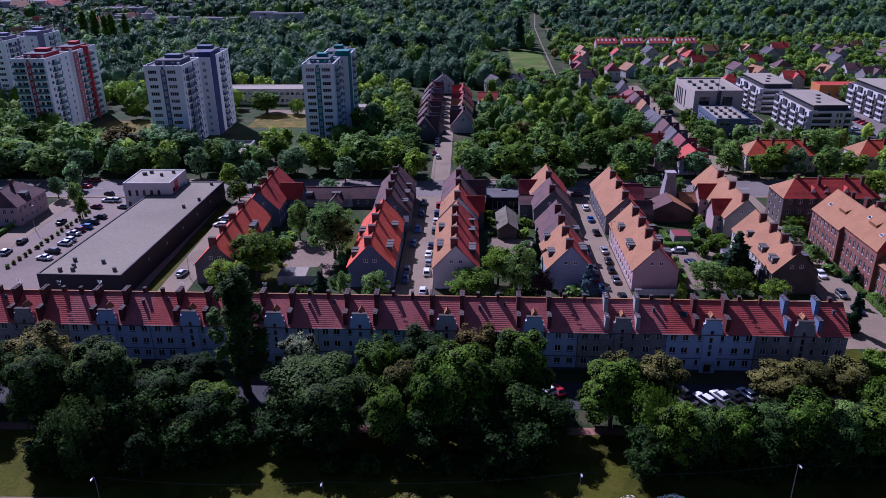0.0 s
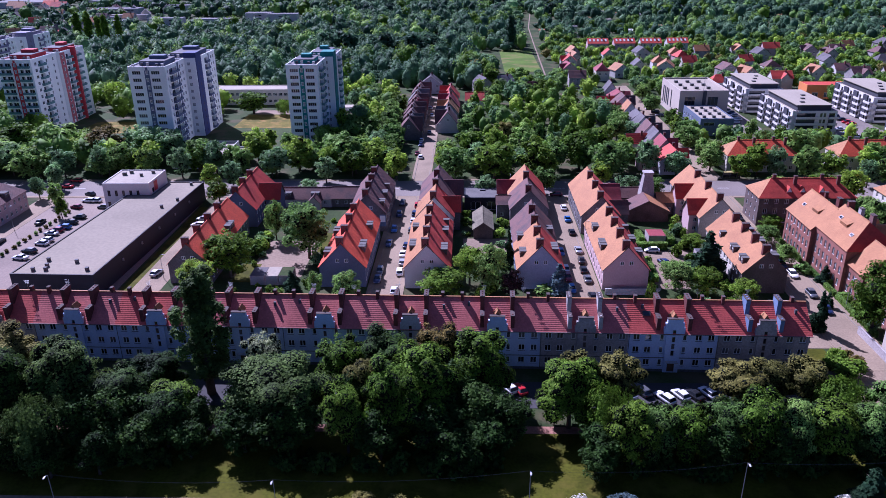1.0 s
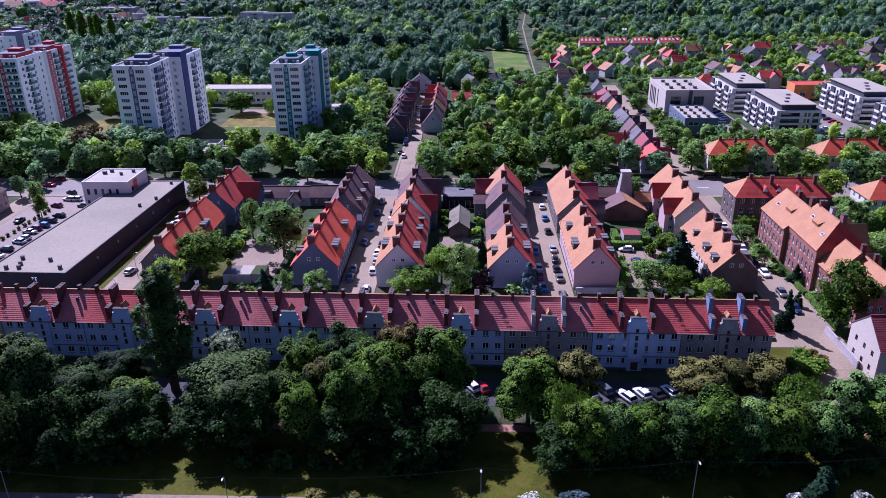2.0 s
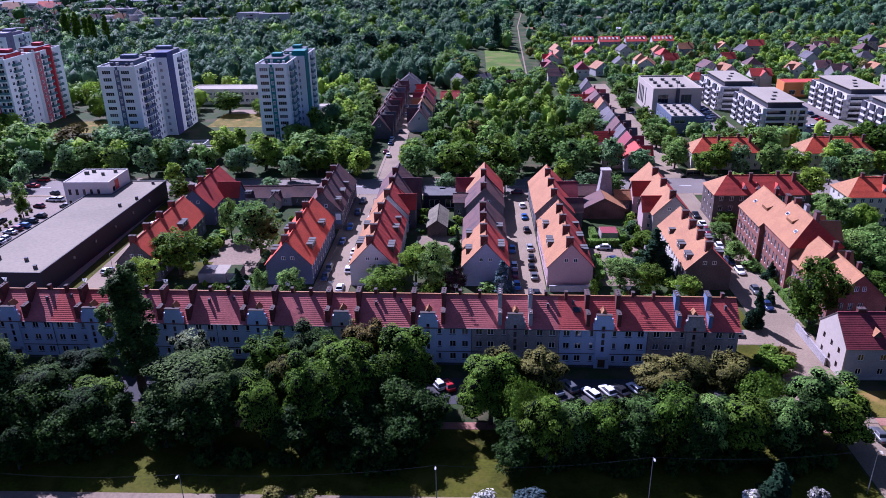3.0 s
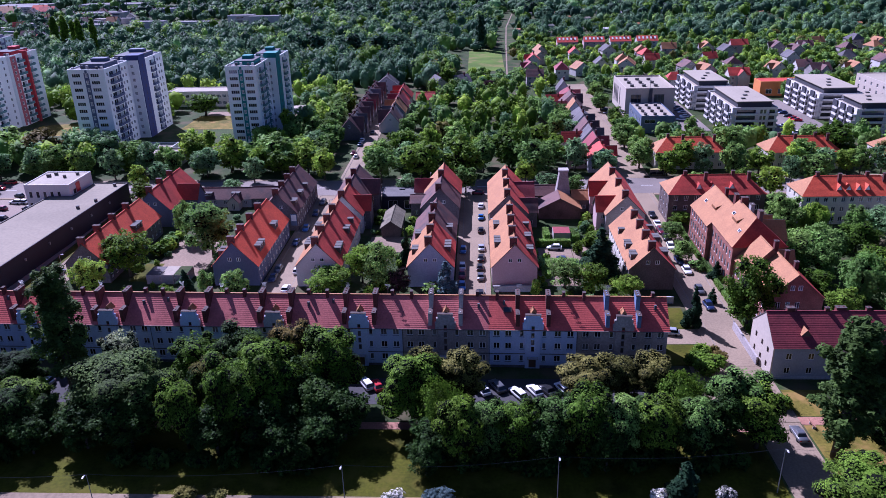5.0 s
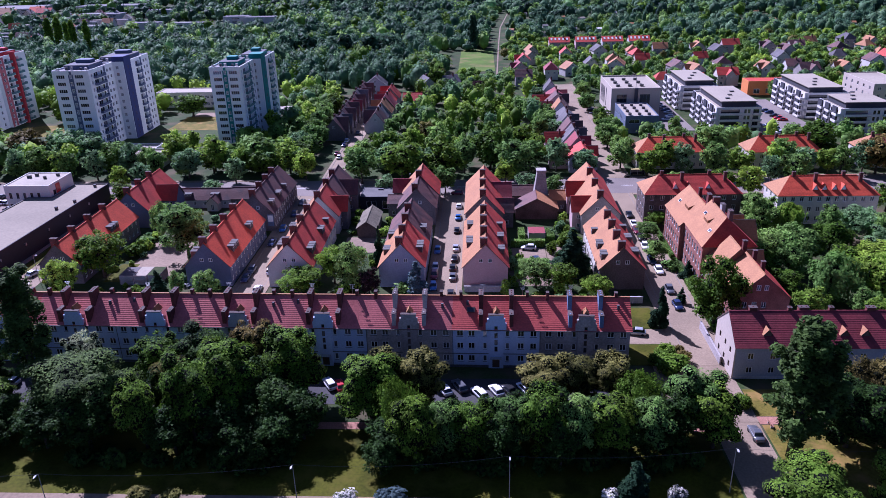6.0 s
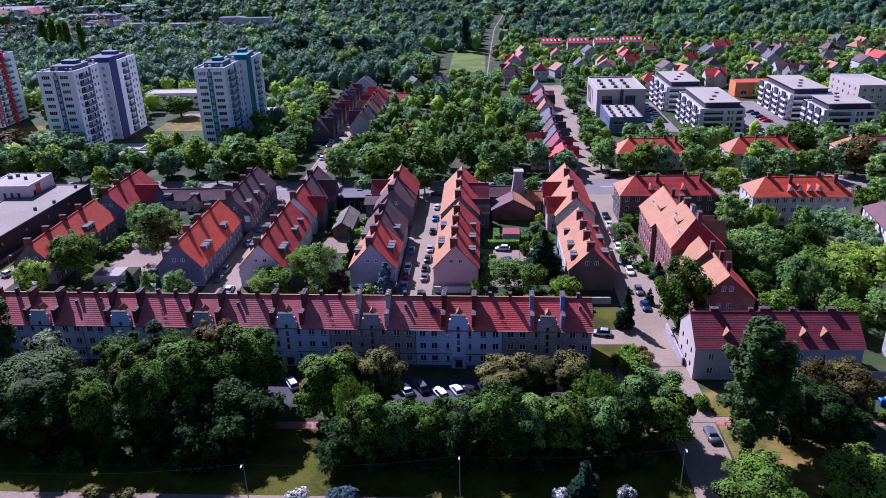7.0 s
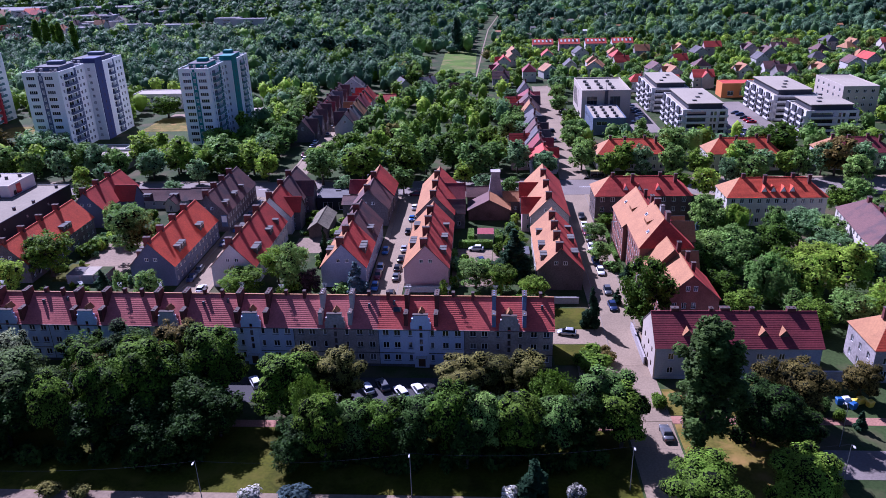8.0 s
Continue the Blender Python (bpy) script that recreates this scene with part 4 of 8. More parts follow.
row_walls = [WALL_DUN, WALL_BLUE, WALL_DUN, WALL_BLUE, WALL_GREY, WALL_BLUE, WALL_BLUE, WALL_BLUE, WALL_BLUE, WALL_DUN, WALL_GREY, WALL_BLUE]
row_roofs = [ROOF_ROW_NEW, ROOF_ROW_NEW, ROOF_ROW, ROOF_ROW, ROOF_ROW, ROOF_ROW, ROOF_ROW, ROOF_ROW_NEW, ROOF_ROW, ROOF_ROW_NEW, ROOF_ROW, ROOF_ROW]
for i in range(12):
    w = 17.2 if i == 0 else 16.95
    tenement(i, w, 8.55 if i else 8.75, row_walls[i], row_roofs[i], BLUE_PAINT if i == 0 else CONCRETE if i == 2 else CHIMNEY, i == 0, True)


# ---- the terraces behind the row ----
def terrace(xc, y0, y1, n, w, eave, ridge, wall_mat, roof_l, roof_r, tint, rooftint, gable=True, dorm=((), ()), chim=True, split=True, wall_side=None, chim_x=-0.4, label=None, end_far=True):
    step = (y1 - y0) / n
    for i in range(n):
        rows = [(0.9, 1.35), (3.5, 1.3)] if eave > 5 else [(1.0, 1.3)]
        ops = [(u, s, 1.1, h) for s, h in rows for u in spread(3, 0.3, step - 0.3, 1.1)]
        see = (ops if xc > 0 else (), ops if xc < 60 else ())
        d = [(s, ya - y0 - (i + 0.5) * step, 1.15) for s, ys in zip((-1, 1), dorm) for ya in ys if y0 + i * step <= ya < y0 + (i + 1) * step]
        rl = roof_l[i % len(roof_l)] if isinstance(roof_l, (list, tuple)) else roof_l
        rr = roof_r[i % len(roof_r)] if isinstance(roof_r, (list, tuple)) else roof_r
        house(label or "%s terraced house with steep %s tiled roof" % (tint, rooftint), xc, y0 + (i + 0.5) * step, w, step, eave, ridge, wall=wall_mat if i == 0 else (wall_side or wall_mat), roof=rl, roof_b=rr,
              ends=(i == 0, i == n - 1 and end_far), sides=see, gable=[(-1.1, eave + 1.0, 0.95, 0.95), (1.1, eave + 1.0, 0.95, 0.95)] if gable and i == 0 else (),
              chimneys=[(chim_x, -step / 2 + 0.75, 1.7, 0.85, ridge + 1.25)] if chim else (), dormers=d, name="terraced_house", group="terraced houses", split=split)


# Sunward left slopes often take paler, faded tiles: some sunlight is in the colour.
terrace(-62.6, 164.2, 198.0, 4, 10.6, 5.5, 10.8, WALL_SOOT, ROOF_ORANGE, ROOF_ORANGE, "dun", "orange", dorm=((), (184.2, 185.8, 187.4)))
terrace(-61.6, 203.0, 227.0, 3, 10.6, 5.8, 11.2, WALL_SLATE, ROOF_ORANGE, ROOF_RED, "blue-grey", "red", split=False)
terrace(-24.3, 162.6, 194.6, 4, 11.2, 5.6, 11.6, WALL_SLATE, ROOF_ORANGE, ROOF_ORANGE, "blue-grey", "orange", dorm=((166, 168, 180, 182), (169.4, 171.1, 172.8, 184.4, 186.1)))
terrace(-22.8, 199.5, 228.4, 4, 10.8, 5.8, 11.4, WALL_SOOT, ROOF_DARK, ROOF_DARK, "grey", "sooty dark", dorm=((), (203, 204.6, 211, 212.6, 219)), split=False)
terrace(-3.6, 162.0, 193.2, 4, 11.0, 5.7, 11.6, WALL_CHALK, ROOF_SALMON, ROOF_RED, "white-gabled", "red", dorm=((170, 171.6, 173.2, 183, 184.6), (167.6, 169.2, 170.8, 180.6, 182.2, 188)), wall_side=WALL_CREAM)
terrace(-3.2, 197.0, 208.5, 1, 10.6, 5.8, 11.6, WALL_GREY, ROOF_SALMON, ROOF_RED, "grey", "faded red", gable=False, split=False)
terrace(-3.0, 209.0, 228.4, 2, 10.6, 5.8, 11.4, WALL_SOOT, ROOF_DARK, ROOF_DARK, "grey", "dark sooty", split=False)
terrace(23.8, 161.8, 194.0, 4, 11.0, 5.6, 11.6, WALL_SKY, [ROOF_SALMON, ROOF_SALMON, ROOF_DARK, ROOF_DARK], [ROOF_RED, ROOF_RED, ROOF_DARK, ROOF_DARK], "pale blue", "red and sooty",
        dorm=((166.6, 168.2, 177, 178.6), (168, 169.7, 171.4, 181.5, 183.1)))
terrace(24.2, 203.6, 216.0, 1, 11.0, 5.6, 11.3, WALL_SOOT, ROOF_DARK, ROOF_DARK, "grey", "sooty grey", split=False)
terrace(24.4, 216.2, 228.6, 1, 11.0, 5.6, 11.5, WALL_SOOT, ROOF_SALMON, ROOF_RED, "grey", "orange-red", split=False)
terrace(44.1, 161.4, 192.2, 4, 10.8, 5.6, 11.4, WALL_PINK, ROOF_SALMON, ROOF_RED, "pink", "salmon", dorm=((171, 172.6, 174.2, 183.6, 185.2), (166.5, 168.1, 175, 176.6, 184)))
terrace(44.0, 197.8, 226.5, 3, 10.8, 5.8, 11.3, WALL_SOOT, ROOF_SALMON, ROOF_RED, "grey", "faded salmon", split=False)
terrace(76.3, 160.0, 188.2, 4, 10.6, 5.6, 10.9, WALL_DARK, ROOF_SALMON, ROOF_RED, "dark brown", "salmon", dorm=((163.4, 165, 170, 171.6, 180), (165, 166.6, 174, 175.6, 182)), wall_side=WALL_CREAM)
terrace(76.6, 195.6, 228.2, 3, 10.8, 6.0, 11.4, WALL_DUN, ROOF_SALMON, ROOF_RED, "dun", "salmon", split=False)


# ---- cross wings, sheds and small buildings along the cross street ----
def wing(label, xc, yc, w, l, eave, ridge, wall_mat, roof_mat, name="house_wing", cat="house", wins=2, split=False, dorm=()):
    """A building whose ridge runs along x; w is its length along x."""
    ops = [(u, 1.0, 0.95, 1.2) for u in spread(wins, 0.3, w - 0.3, 0.95)] if wins else []
    if eave > 5 and wins:
        ops += [(u, 3.6, 0.95, 1.2) for u in spread(wins, 0.3, w - 0.3, 0.95)]
    return house(label, xc, yc, l, w, eave, ridge, turn=-90, wall=wall_mat, roof=roof_mat, sides=((), ops), name=name, category=cat, split=split, dormers=[(1, u, 2.6) for u in dorm])


wing("grey cross wing with bright red tiled roof", 0.2, 203.6, 7.6, 6.0, 6.0, 9.4, WALL_SOOT, ROOF_RED)
wing("sooty cross wing under dark tiles", 0.6, 218.6, 8.0, 6.0, 6.0, 9.6, WALL_SOOT, ROOF_DARK)
wing("pink cross wing with red tiled roof", 72.2, 201.5, 6.4, 6.4, 6.0, 9.4, WALL_PINK, ROOF_RED)
wing("red-roofed cross wing at the street corner", 72.2, 215.2, 6.4, 6.0, 6.0, 9.4, WALL_PINK, ROOF_RED)
wing("dark cross wing under brown tiles", 48.6, 215.6, 7.0, 7.4, 5.8, 9.2, WALL_SOOT, ROOF_WINE)
wing("low brown-tiled cross wing", 49.2, 204.0, 6.4, 6.0, 5.0, 8.0, WALL_SOOT, ROOF_DARK)
wing("red-roofed end wing near the cross street", -54.8, 216.0, 6.5, 6.6, 5.6, 9.4, WALL_SLATE, ROOF_RED)
wing("dark red wing beside the flat-roofed hall", 18.6, 223.0, 6.0, 6.0, 5.0, 8.2, WALL_DARK, ROOF_WINE)
wing("grey wing with sooty sheet roof", 18.0, 213.0, 6.0, 6.5, 4.8, 6.4, WALL_SOOT, ROOF_DARK)
wing("long low outbuilding with sooty brown tiles", -45.6, 223.6, 17.0, 7.0, 3.0, 5.6, WALL_CHALK, ROOF_DARK, "outbuilding", "shed", 5, dorm=(-5.5, 3.4))
wing("low outbuilding with sooty brown tiles", -32.4, 223.8, 9.0, 7.0, 3.2, 5.8, WALL_SOOT, ROOF_DARK, "outbuilding", "shed", 3)
wing("low street-side building with brown tiled roof", 56.5, 223.5, 7.5, 6.5, 3.4, 5.6, WALL_DARK, ROOF_DARK, "outbuilding", "shed", 2)
wing("low building with faded salmon roof", 66.6, 217.0, 5.0, 6.0, 4.0, 6.0, WALL_DARK, ROOF_SALMON, "outbuilding", "shed", 2)
house("dark brick barn with broad brown tiled roof", 59.6, 211.4, 12.4, 7.6, 3.4, 6.6, wall=BRICK_DARK, roof=ROOF_DARK, roof_b=ROOF_SALMON, name="barn", category="barn", split=False)
house("small garden house with pale corrugated roof", 10.6, 200.6, 5.4, 13.6, 3.1, 5.0, wall=WALL_DARK, roof=ROOF_MOSSY, roof_b=ROOF_MOSSY, name="garden_house", category="garden house", split=False, course=0.8, gable=[])
house("small porch wing with sooty tiled gable roof", -42.0, 218.6, 3.6, 3.4, 2.9, 4.8, wall=WALL_CREAM, roof=ROOF_DARK, name="porch_wing", category="house", split=False, front=[(1.3, 0.2, 1.0, 2.0)])
bl = thing("bunker_tower", "tapering bare concrete shelter tower with flat top", "tower", pose(61.6, 219.6, 0))
g = Geo()
g.loft([[(-h, -h, z), (h, -h, z), (h, h, z), (-h, h, z)] for h, z in ((2.6, 0), (2.2, 4), (1.25, 11.2), (1.5, 11.3), (1.5, 11.9))])
part("shaft", g, [WALL_DUN], bl)


def flat_block(label, x0, x1, y0, y1, h, wall_mat, roof_mat=None, front=(), right=(), left=(), name="building", cat="building", parapet=0.35, frame_mat=None, turn=0.0, mullions=2, split=False):
    """A flat-roofed building with a parapet; openings in its front, right and left walls."""
    w, l = x1 - x0, y1 - y0
    top = thing(name, label, cat, pose((x0 + x1) / 2, (y0 + y1) / 2, 0, 0, 0, turn))
    a, b = w / 2, l / 2
    g = Geo()
    facade(g, (-a, -b, 0), (1, 0, 0), (0, -1, 0), w, h, front)
    facade(g, (a, b, 0), (-1, 0, 0), (0, 1, 0), w, h, ())
    facade(g, (-a, b, 0), (0, -1, 0), (-1, 0, 0), l, h, left)
    facade(g, (a, -b, 0), (0, 1, 0), (1, 0, 0), l, h, right)
    t = 0.3
    for q in ((-a, a, -b, -b + t), (-a, a, b - t, b), (-a, -a + t, -b + t, b - t), (a - t, a, -b + t, b - t)):
        g.box(*q, h, h + parapet)
    part("wall", g, [wall_mat], top)
    r = Geo()
    r.box(-a + 0.02, a - 0.02, -b + 0.02, b - 0.02, h - 0.2, h + 0.03)
    part("roof", r, [roof_mat or FELT], top)
    windows_on(top, (-a, -b, 0), (1, 0, 0), front, mullions, frame_mat, split=split)
    windows_on(top, (-a, b, 0), (0, -1, 0), left, mullions, frame_mat, split=split)
    windows_on(top, (a, -b, 0), (0, 1, 0), right, mullions, frame_mat, split=split)
    return top


def roof_box(top, x, y, z, sx, sy, sz, mat_=None, name="roof_vent"):
    g = Geo()
    g.box(-sx / 2, sx / 2, -sy / 2, sy / 2, 0, sz)
    g.box(-sx / 2 - 0.06, sx / 2 + 0.06, -sy / 2 - 0.06, sy / 2 + 0.06, sz, sz + 0.08)
    return part(name, g, [mat_ or SHEET], top, m=pose(x, y, z))


hall = flat_block("low dark hall with pale ribbed sheet roof", 5.2, 18.6, 217.6, 227.4, 4.0, STORE_WALL, SHEET, front=[(2, 0.1, 3, 2.6), (7, 0.1, 3, 2.6)], name="hall", cat="hall", parapet=0.12)
roof_box(hall, -1, 2.4, 4.05, 1.6, 0.8, 0.25, FELT_DARK)

# supermarket
store = thing("supermarket", "long dark-clad supermarket with pale felt flat roof", "supermarket", pose(0, 0, 0))
g = Geo()
out = [(-103.2, 156.4), (-82.6, 155.8), (-79.9, 227.4), (-91.2, 227.4), (-92.0, 214.2), (-99.6, 214.2)]
for i in range(6):
    (xa, ya), (xb, yb) = out[i], out[(i + 1) % 6]
    g.poly([(xa, ya, 0), (xb, yb, 0), (xb, yb, 6.2), (xa, ya, 6.2)])
part("wall", g, [STORE_WALL], store)
g = Geo()
g.poly([(x, y, 5.98) for x, y in out])
part("roof", g, [FELT_STORE], store)
g = Geo()
for i in range(6):
    (xa, ya), (xb, yb) = out[i], out[(i + 1) % 6]
    k = lambda x, y: (x + (0.35 if x < -91.1 else -0.35), y + (0.35 if y < 190 else -0.35))
    (xc, yc), (xd, yd) = k(xa, ya), k(xb, yb)
    g.poly([(xa, ya, 6.2), (xb, yb, 6.2), (xd, yd, 6.2), (xc, yc, 6.2)])
    g.poly([(xd, yd, 5.98), (xc, yc, 5.98), (xc, yc, 6.2), (xd, yd, 6.2)])
part("parapet", g, [SHEET], store)
for x, y in ((-98.6, 158.6), (-96.4, 161), (-95.6, 158.8), (-97.8, 164.4), (-90.2, 163.4), (-85.4, 158.8), (-84.4, 203.2), (-81.9, 209.4), (-83.0, 224.6)):
    roof_box(store, x, y, 5.98, 0.7, 0.7, 0.8, FELT_DARK)
for k in range(5):
    y = 170 + k * 11
    g = Geo()
    g.box(0, 0.35, -0.2, 0.2, 3.6, 4.3)
    part("wall_lamp", g, [STEEL], store, m=pose(-82.6 + (y - 155.8) * 0.0377 + 0.01, y, 0))
wh = flat_block("white rendered two-storey building with pale flat roof", -107.0, -92.4, 214.6, 228.8, 9.6, WALL_WHITE, front=[(1.2 + 2.3 * i, 5.6, 0.9, 1.9) for i in range(5)] + [(0.8 + 2.6 * i, 2.2, 0.9, 1.6) for i in range(4)], right=[(2, 6, 1.6, 1.6)], parapet=0.25, frame_mat=FRAME_BROWN)
for x, y, s in ((-4, 2, 1.2), (-2.6, 4, 1.0), (1.8, 1, 0.8), (4.5, 4, 0.9)):
    roof_box(wh, x, y, 9.62, s, s * 0.7, 0.8, SHEET)
g = Geo()
g.box(7.31, 7.42, -3.4, -1.0, 6.2, 9.2)
part("sign", g, [PAINTS["red"]], wh, "plain red sign panel on the wall")
blue = house("pink and blue villa with dark mansard roof", -141, 211, 13, 16, 6.2, 10.2, wall=WALL_PINK, roof=ROOF_DARK, front=[(1 + 2.4 * i, s, 1.1, 1.4) for i in range(5) for s in (0.9, 3.8)], sides=((), [(1 + 2.6 * i, s, 1.1, 1.4) for i in range(6) for s in (0.9, 3.8)]), hip=(3.5, 3.5), dormers=((1, 0, 2.4),), name="villa", category="house", chimneys=[(0.5, 1, 0.8, 0.8, 11.6)], split=False)

# ---- right hand side: hipped blocks, the brick school, the white-gabled houses ----
def hip_block(label, x0, x1, y0, y1, eave, ridge, wall_mat, roof_mat, nx, floors, hip=4.6, chim=((0.2, 0), (0.4, 0.6), (0.7, 0), (0.85, 0.6)), dorm=(0.35, 0.55), name="apartment_house", split=True, base=None):
    w, l = x1 - x0, y1 - y0
    fl = [0.9 + 2.9 * i for i in range(floors)]
    ops = [(u, s, 1.15, 1.45) for s in fl for u in spread(nx, 0.6, w - 0.6, 1.15)]
    lops = [(u, s, 1.0, 1.45) for s in fl for u in spread(3, 0.6, l - 0.6, 1.0)]
    # left hip paler: faded tiles, with its sunlight put into the colour too
    t = house(label, (x0 + x1) / 2, (y0 + y1) / 2, l, w, eave, ridge, turn=-90, wall=wall_mat, roof=roof_mat, roof_b=roof_mat, sides=((), ops), front=lops, hip=(hip, hip), hip_mat=ROOF_SALMON, name=name, category="house", split=split,
              chimneys=[(1.6 if b else 0.0, a * w - w / 2, 0.75, 0.9, ridge + 1.1) for a, b in chim], base=base)
    k = (ridge - eave) / (l / 2)
    for a in dorm:
        u = a * w - w / 2
        g = Geo()
        zf, xf = eave + 1.0, l / 2 * (1 - 1.0 / (ridge - eave))
        g.poly([(xf, u - 0.8, zf - 0.1), (xf, u + 0.8, zf - 0.1), (xf, u, zf + 1.5)], 1)
        xb = l / 2 * (1 - 2.5 / (ridge - eave))
        for s in (-1, 1):
            g.poly([(xf + 0.2, u + s * 0.95, zf - 0.15), (xf + 0.2, u, zf + 1.65), (xb - 0.1, u, zf + 1.6), (xb + 1.4, u + s * 0.95, zf - 0.1)], 0)
        part("dormer", g, [roof_mat, FRAME], t, "small pointed dormer with a pale gable", m=pose(0, 0, 0))
    return t


hip_block("dark brown brick apartment house with red hipped roof", 90.4, 117.8, 204.4, 215.4, 8.8, 12.8, WALL_DARK, ROOF_RED, 9, 3, dorm=(0.32, 0.46, 0.66))
hip_block("pale cream apartment house with red hipped roof", 127.2, 155.0, 202.2, 213.2, 8.8, 12.8, WALL_CREAM, ROOF_ORANGE, 11, 3, dorm=(0.38, 0.47, 0.57, 0.66))
house("cream apartment house with dusky brown hipped roof", 157.6, 179.5, 11, 29, 8.4, 12.4, turn=-8, wall=WALL_CREAM, roof=ROOF_DARK, roof_b=ROOF_WINE, sides=([(u, z, 1.1, 1.4) for z in (0.9, 3.7, 6.4) for u in spread(10, 0.6, 28.4, 1.1)], ()),
      front=[(u, z, 1.1, 1.4) for z in (0.9, 3.7, 6.4) for u in spread(3, 0.6, 10.4, 1.1)], hip=(4.6, 4.6), name="apartment_house", chimneys=[(0.0, 8.0, 0.9, 1.3, 13.6), (0.4, 0.5, 0.9, 1.3, 13.6)], split=False)

# brick building in three joined sections
def brick_ops(l, floors, n):
    return [(u, 0.9 + 3.1 * f, 1.1, 1.9) for f in range(floors) for u in spread(n, 0.5, l - 0.5, 1.1)]


# Salmon left slopes, red right ones: fading, and sun and shade in the colour.
house("red brick wing with salmon tiled roof", 99.4, 185.2, 11.4, 15.6, 9.6, 15.0, wall=BRICK, roof=ROOF_SALMON, roof_b=ROOF_RED, sides=(brick_ops(15.6, 3, 7), ()), name="brick_wing", category="house", group="brick school", chimneys=[(2.0, -3.5, 0.9, 1.6, 16.4), (1.6, 3, 0.8, 0.8, 15.8)], ends=(False, True), skylights=((-1, 4, 0.45),), slits=((-1, -2.2, 0.55),))
# front hip in red tiles: its shade is put into the colour
house("tall red brick block with faded pink hipped roof", 100.8, 169.2, 12.2, 16.4, 10.8, 16.2, wall=BRICK, roof=ROOF_SALMON, roof_b=ROOF_RED, sides=(brick_ops(16.4, 3, 7), ()), hip=(4.2, 0), hip_mat=ROOF_RED, cross=[(1, -1.2, 6.4, 1.4, 14.6), (1, 5.0, 4.4, 0.8, 13.6)], name="brick_wing", category="house", group="brick school",
      chimneys=[(0.8, -3.6, 0.9, 1.6, 17.8, BRICK_DARK), (0.6, 1.5, 0.9, 1.4, 17.6, CONCRETE), (0.6, 6.8, 1.6, 0.9, 17.5)], skylights=((-1, 4.6, 0.62), (-1, -4.2, 0.4)), slits=((-1, 1.2, 0.55),))
house("lower red brick link with orange tiled roof", 100.6, 157.2, 10.2, 7.6, 7.8, 13.4, wall=BRICK, roof=ROOF_SALMON, roof_b=ROOF_RED, sides=(brick_ops(7.6, 2, 3), ()), name="brick_wing", category="house", group="brick school",
      chimneys=[(1.6, -1.5, 0.9, 0.9, 14.2)], ends=(True, False), cross=[(1, 0, 5.0, 1.2, 11.4)])
house("red brick wing with orange tiled gable roof", 102.0, 147.6, 12.0, 11.4, 7.0, 12.4, wall=BRICK, roof=ROOF_SALMON, roof_b=ROOF_RED, sides=(brick_ops(11.4, 2, 5), ()), front=[(2.2, 4.4, 1.0, 1.5), (4.2, 4.4, 1.0, 1.5), (6.2, 4.4, 1.0, 1.5)], gable=[(-0.8, 8.6, 0.9, 1.2), (0.8, 8.6, 0.9, 1.2)],
      name="brick_wing", category="house", group="brick school", chimneys=[(1.0, -1.5, 0.8, 0.8, 13.4), (1.2, 4.2, 0.8, 0.8, 13.5)], ends=(True, True))

hip_none = [(u, s, 1.1, 1.35) for s in (1.2, 4.2) for u in spread(7, 0.8, 29.4, 1.1)]
# Front blue as in shade, gable beige as in sun: light put into the render.
rb = house("pale two-storey house with wine-red tiled roof", 105.8, 127.2, 11.2, 30.4, 7.1, 11.6, turn=-90, wall=WALL_SKY, roof=ROOF_WINE, roof_b=ROOF_WINE, sides=((), hip_none), name="apartment_house", category="house",
           chimneys=[(-0.3, -11, 0.9, 1.4, 12.2), (-0.2, -4.2, 0.7, 0.7, 12.2), (-0.6, -1.5, 0.9, 1.8, 12.1), (-0.3, 3.5, 0.7, 0.8, 12.2), (-0.3, 10.8, 0.9, 1.6, 12.2)], base=WALL_GREY)
g = Geo()
facade(g, (-0.26, 5.62, 0), (0, -1, 0), (-1, 0, 0), 11.24, 7.1, [(2.2, 1.4, 0.9, 1.2), (5.4, 1.4, 0.9, 1.2), (8.4, 1.4, 0.9, 1.2), (2.2, 4.4, 0.9, 1.2), (5.4, 4.4, 0.9, 1.2), (8.4, 4.4, 0.9, 1.2)])
g.poly([(-0.26, 5.62, 7.1), (-0.26, -5.62, 7.1), (-0.26, 0, 11.5)])
for s in (-5.62, 5.62):
    g.poly([(-0.26, s, 0), (0, s, 0), (0, s, 7.1), (-0.26, s, 7.1)])
gab = part("gable_wall", g, [WALL_BEIGE], rb, "rendered gable wall, its sunlit paleness put into the colour", m=pose(0, -15.2, 0, 0, 0, 90))
windows_on(gab, (-0.26, 5.62, 0), (0, -1, 0), [(2.2, 1.4, 0.9, 1.2), (5.4, 1.4, 0.9, 1.2), (8.4, 1.4, 0.9, 1.2), (2.2, 4.4, 0.9, 1.2), (5.4, 4.4, 0.9, 1.2), (8.4, 4.4, 0.9, 1.2)], frame_mat=FRAME_BROWN, split=False)
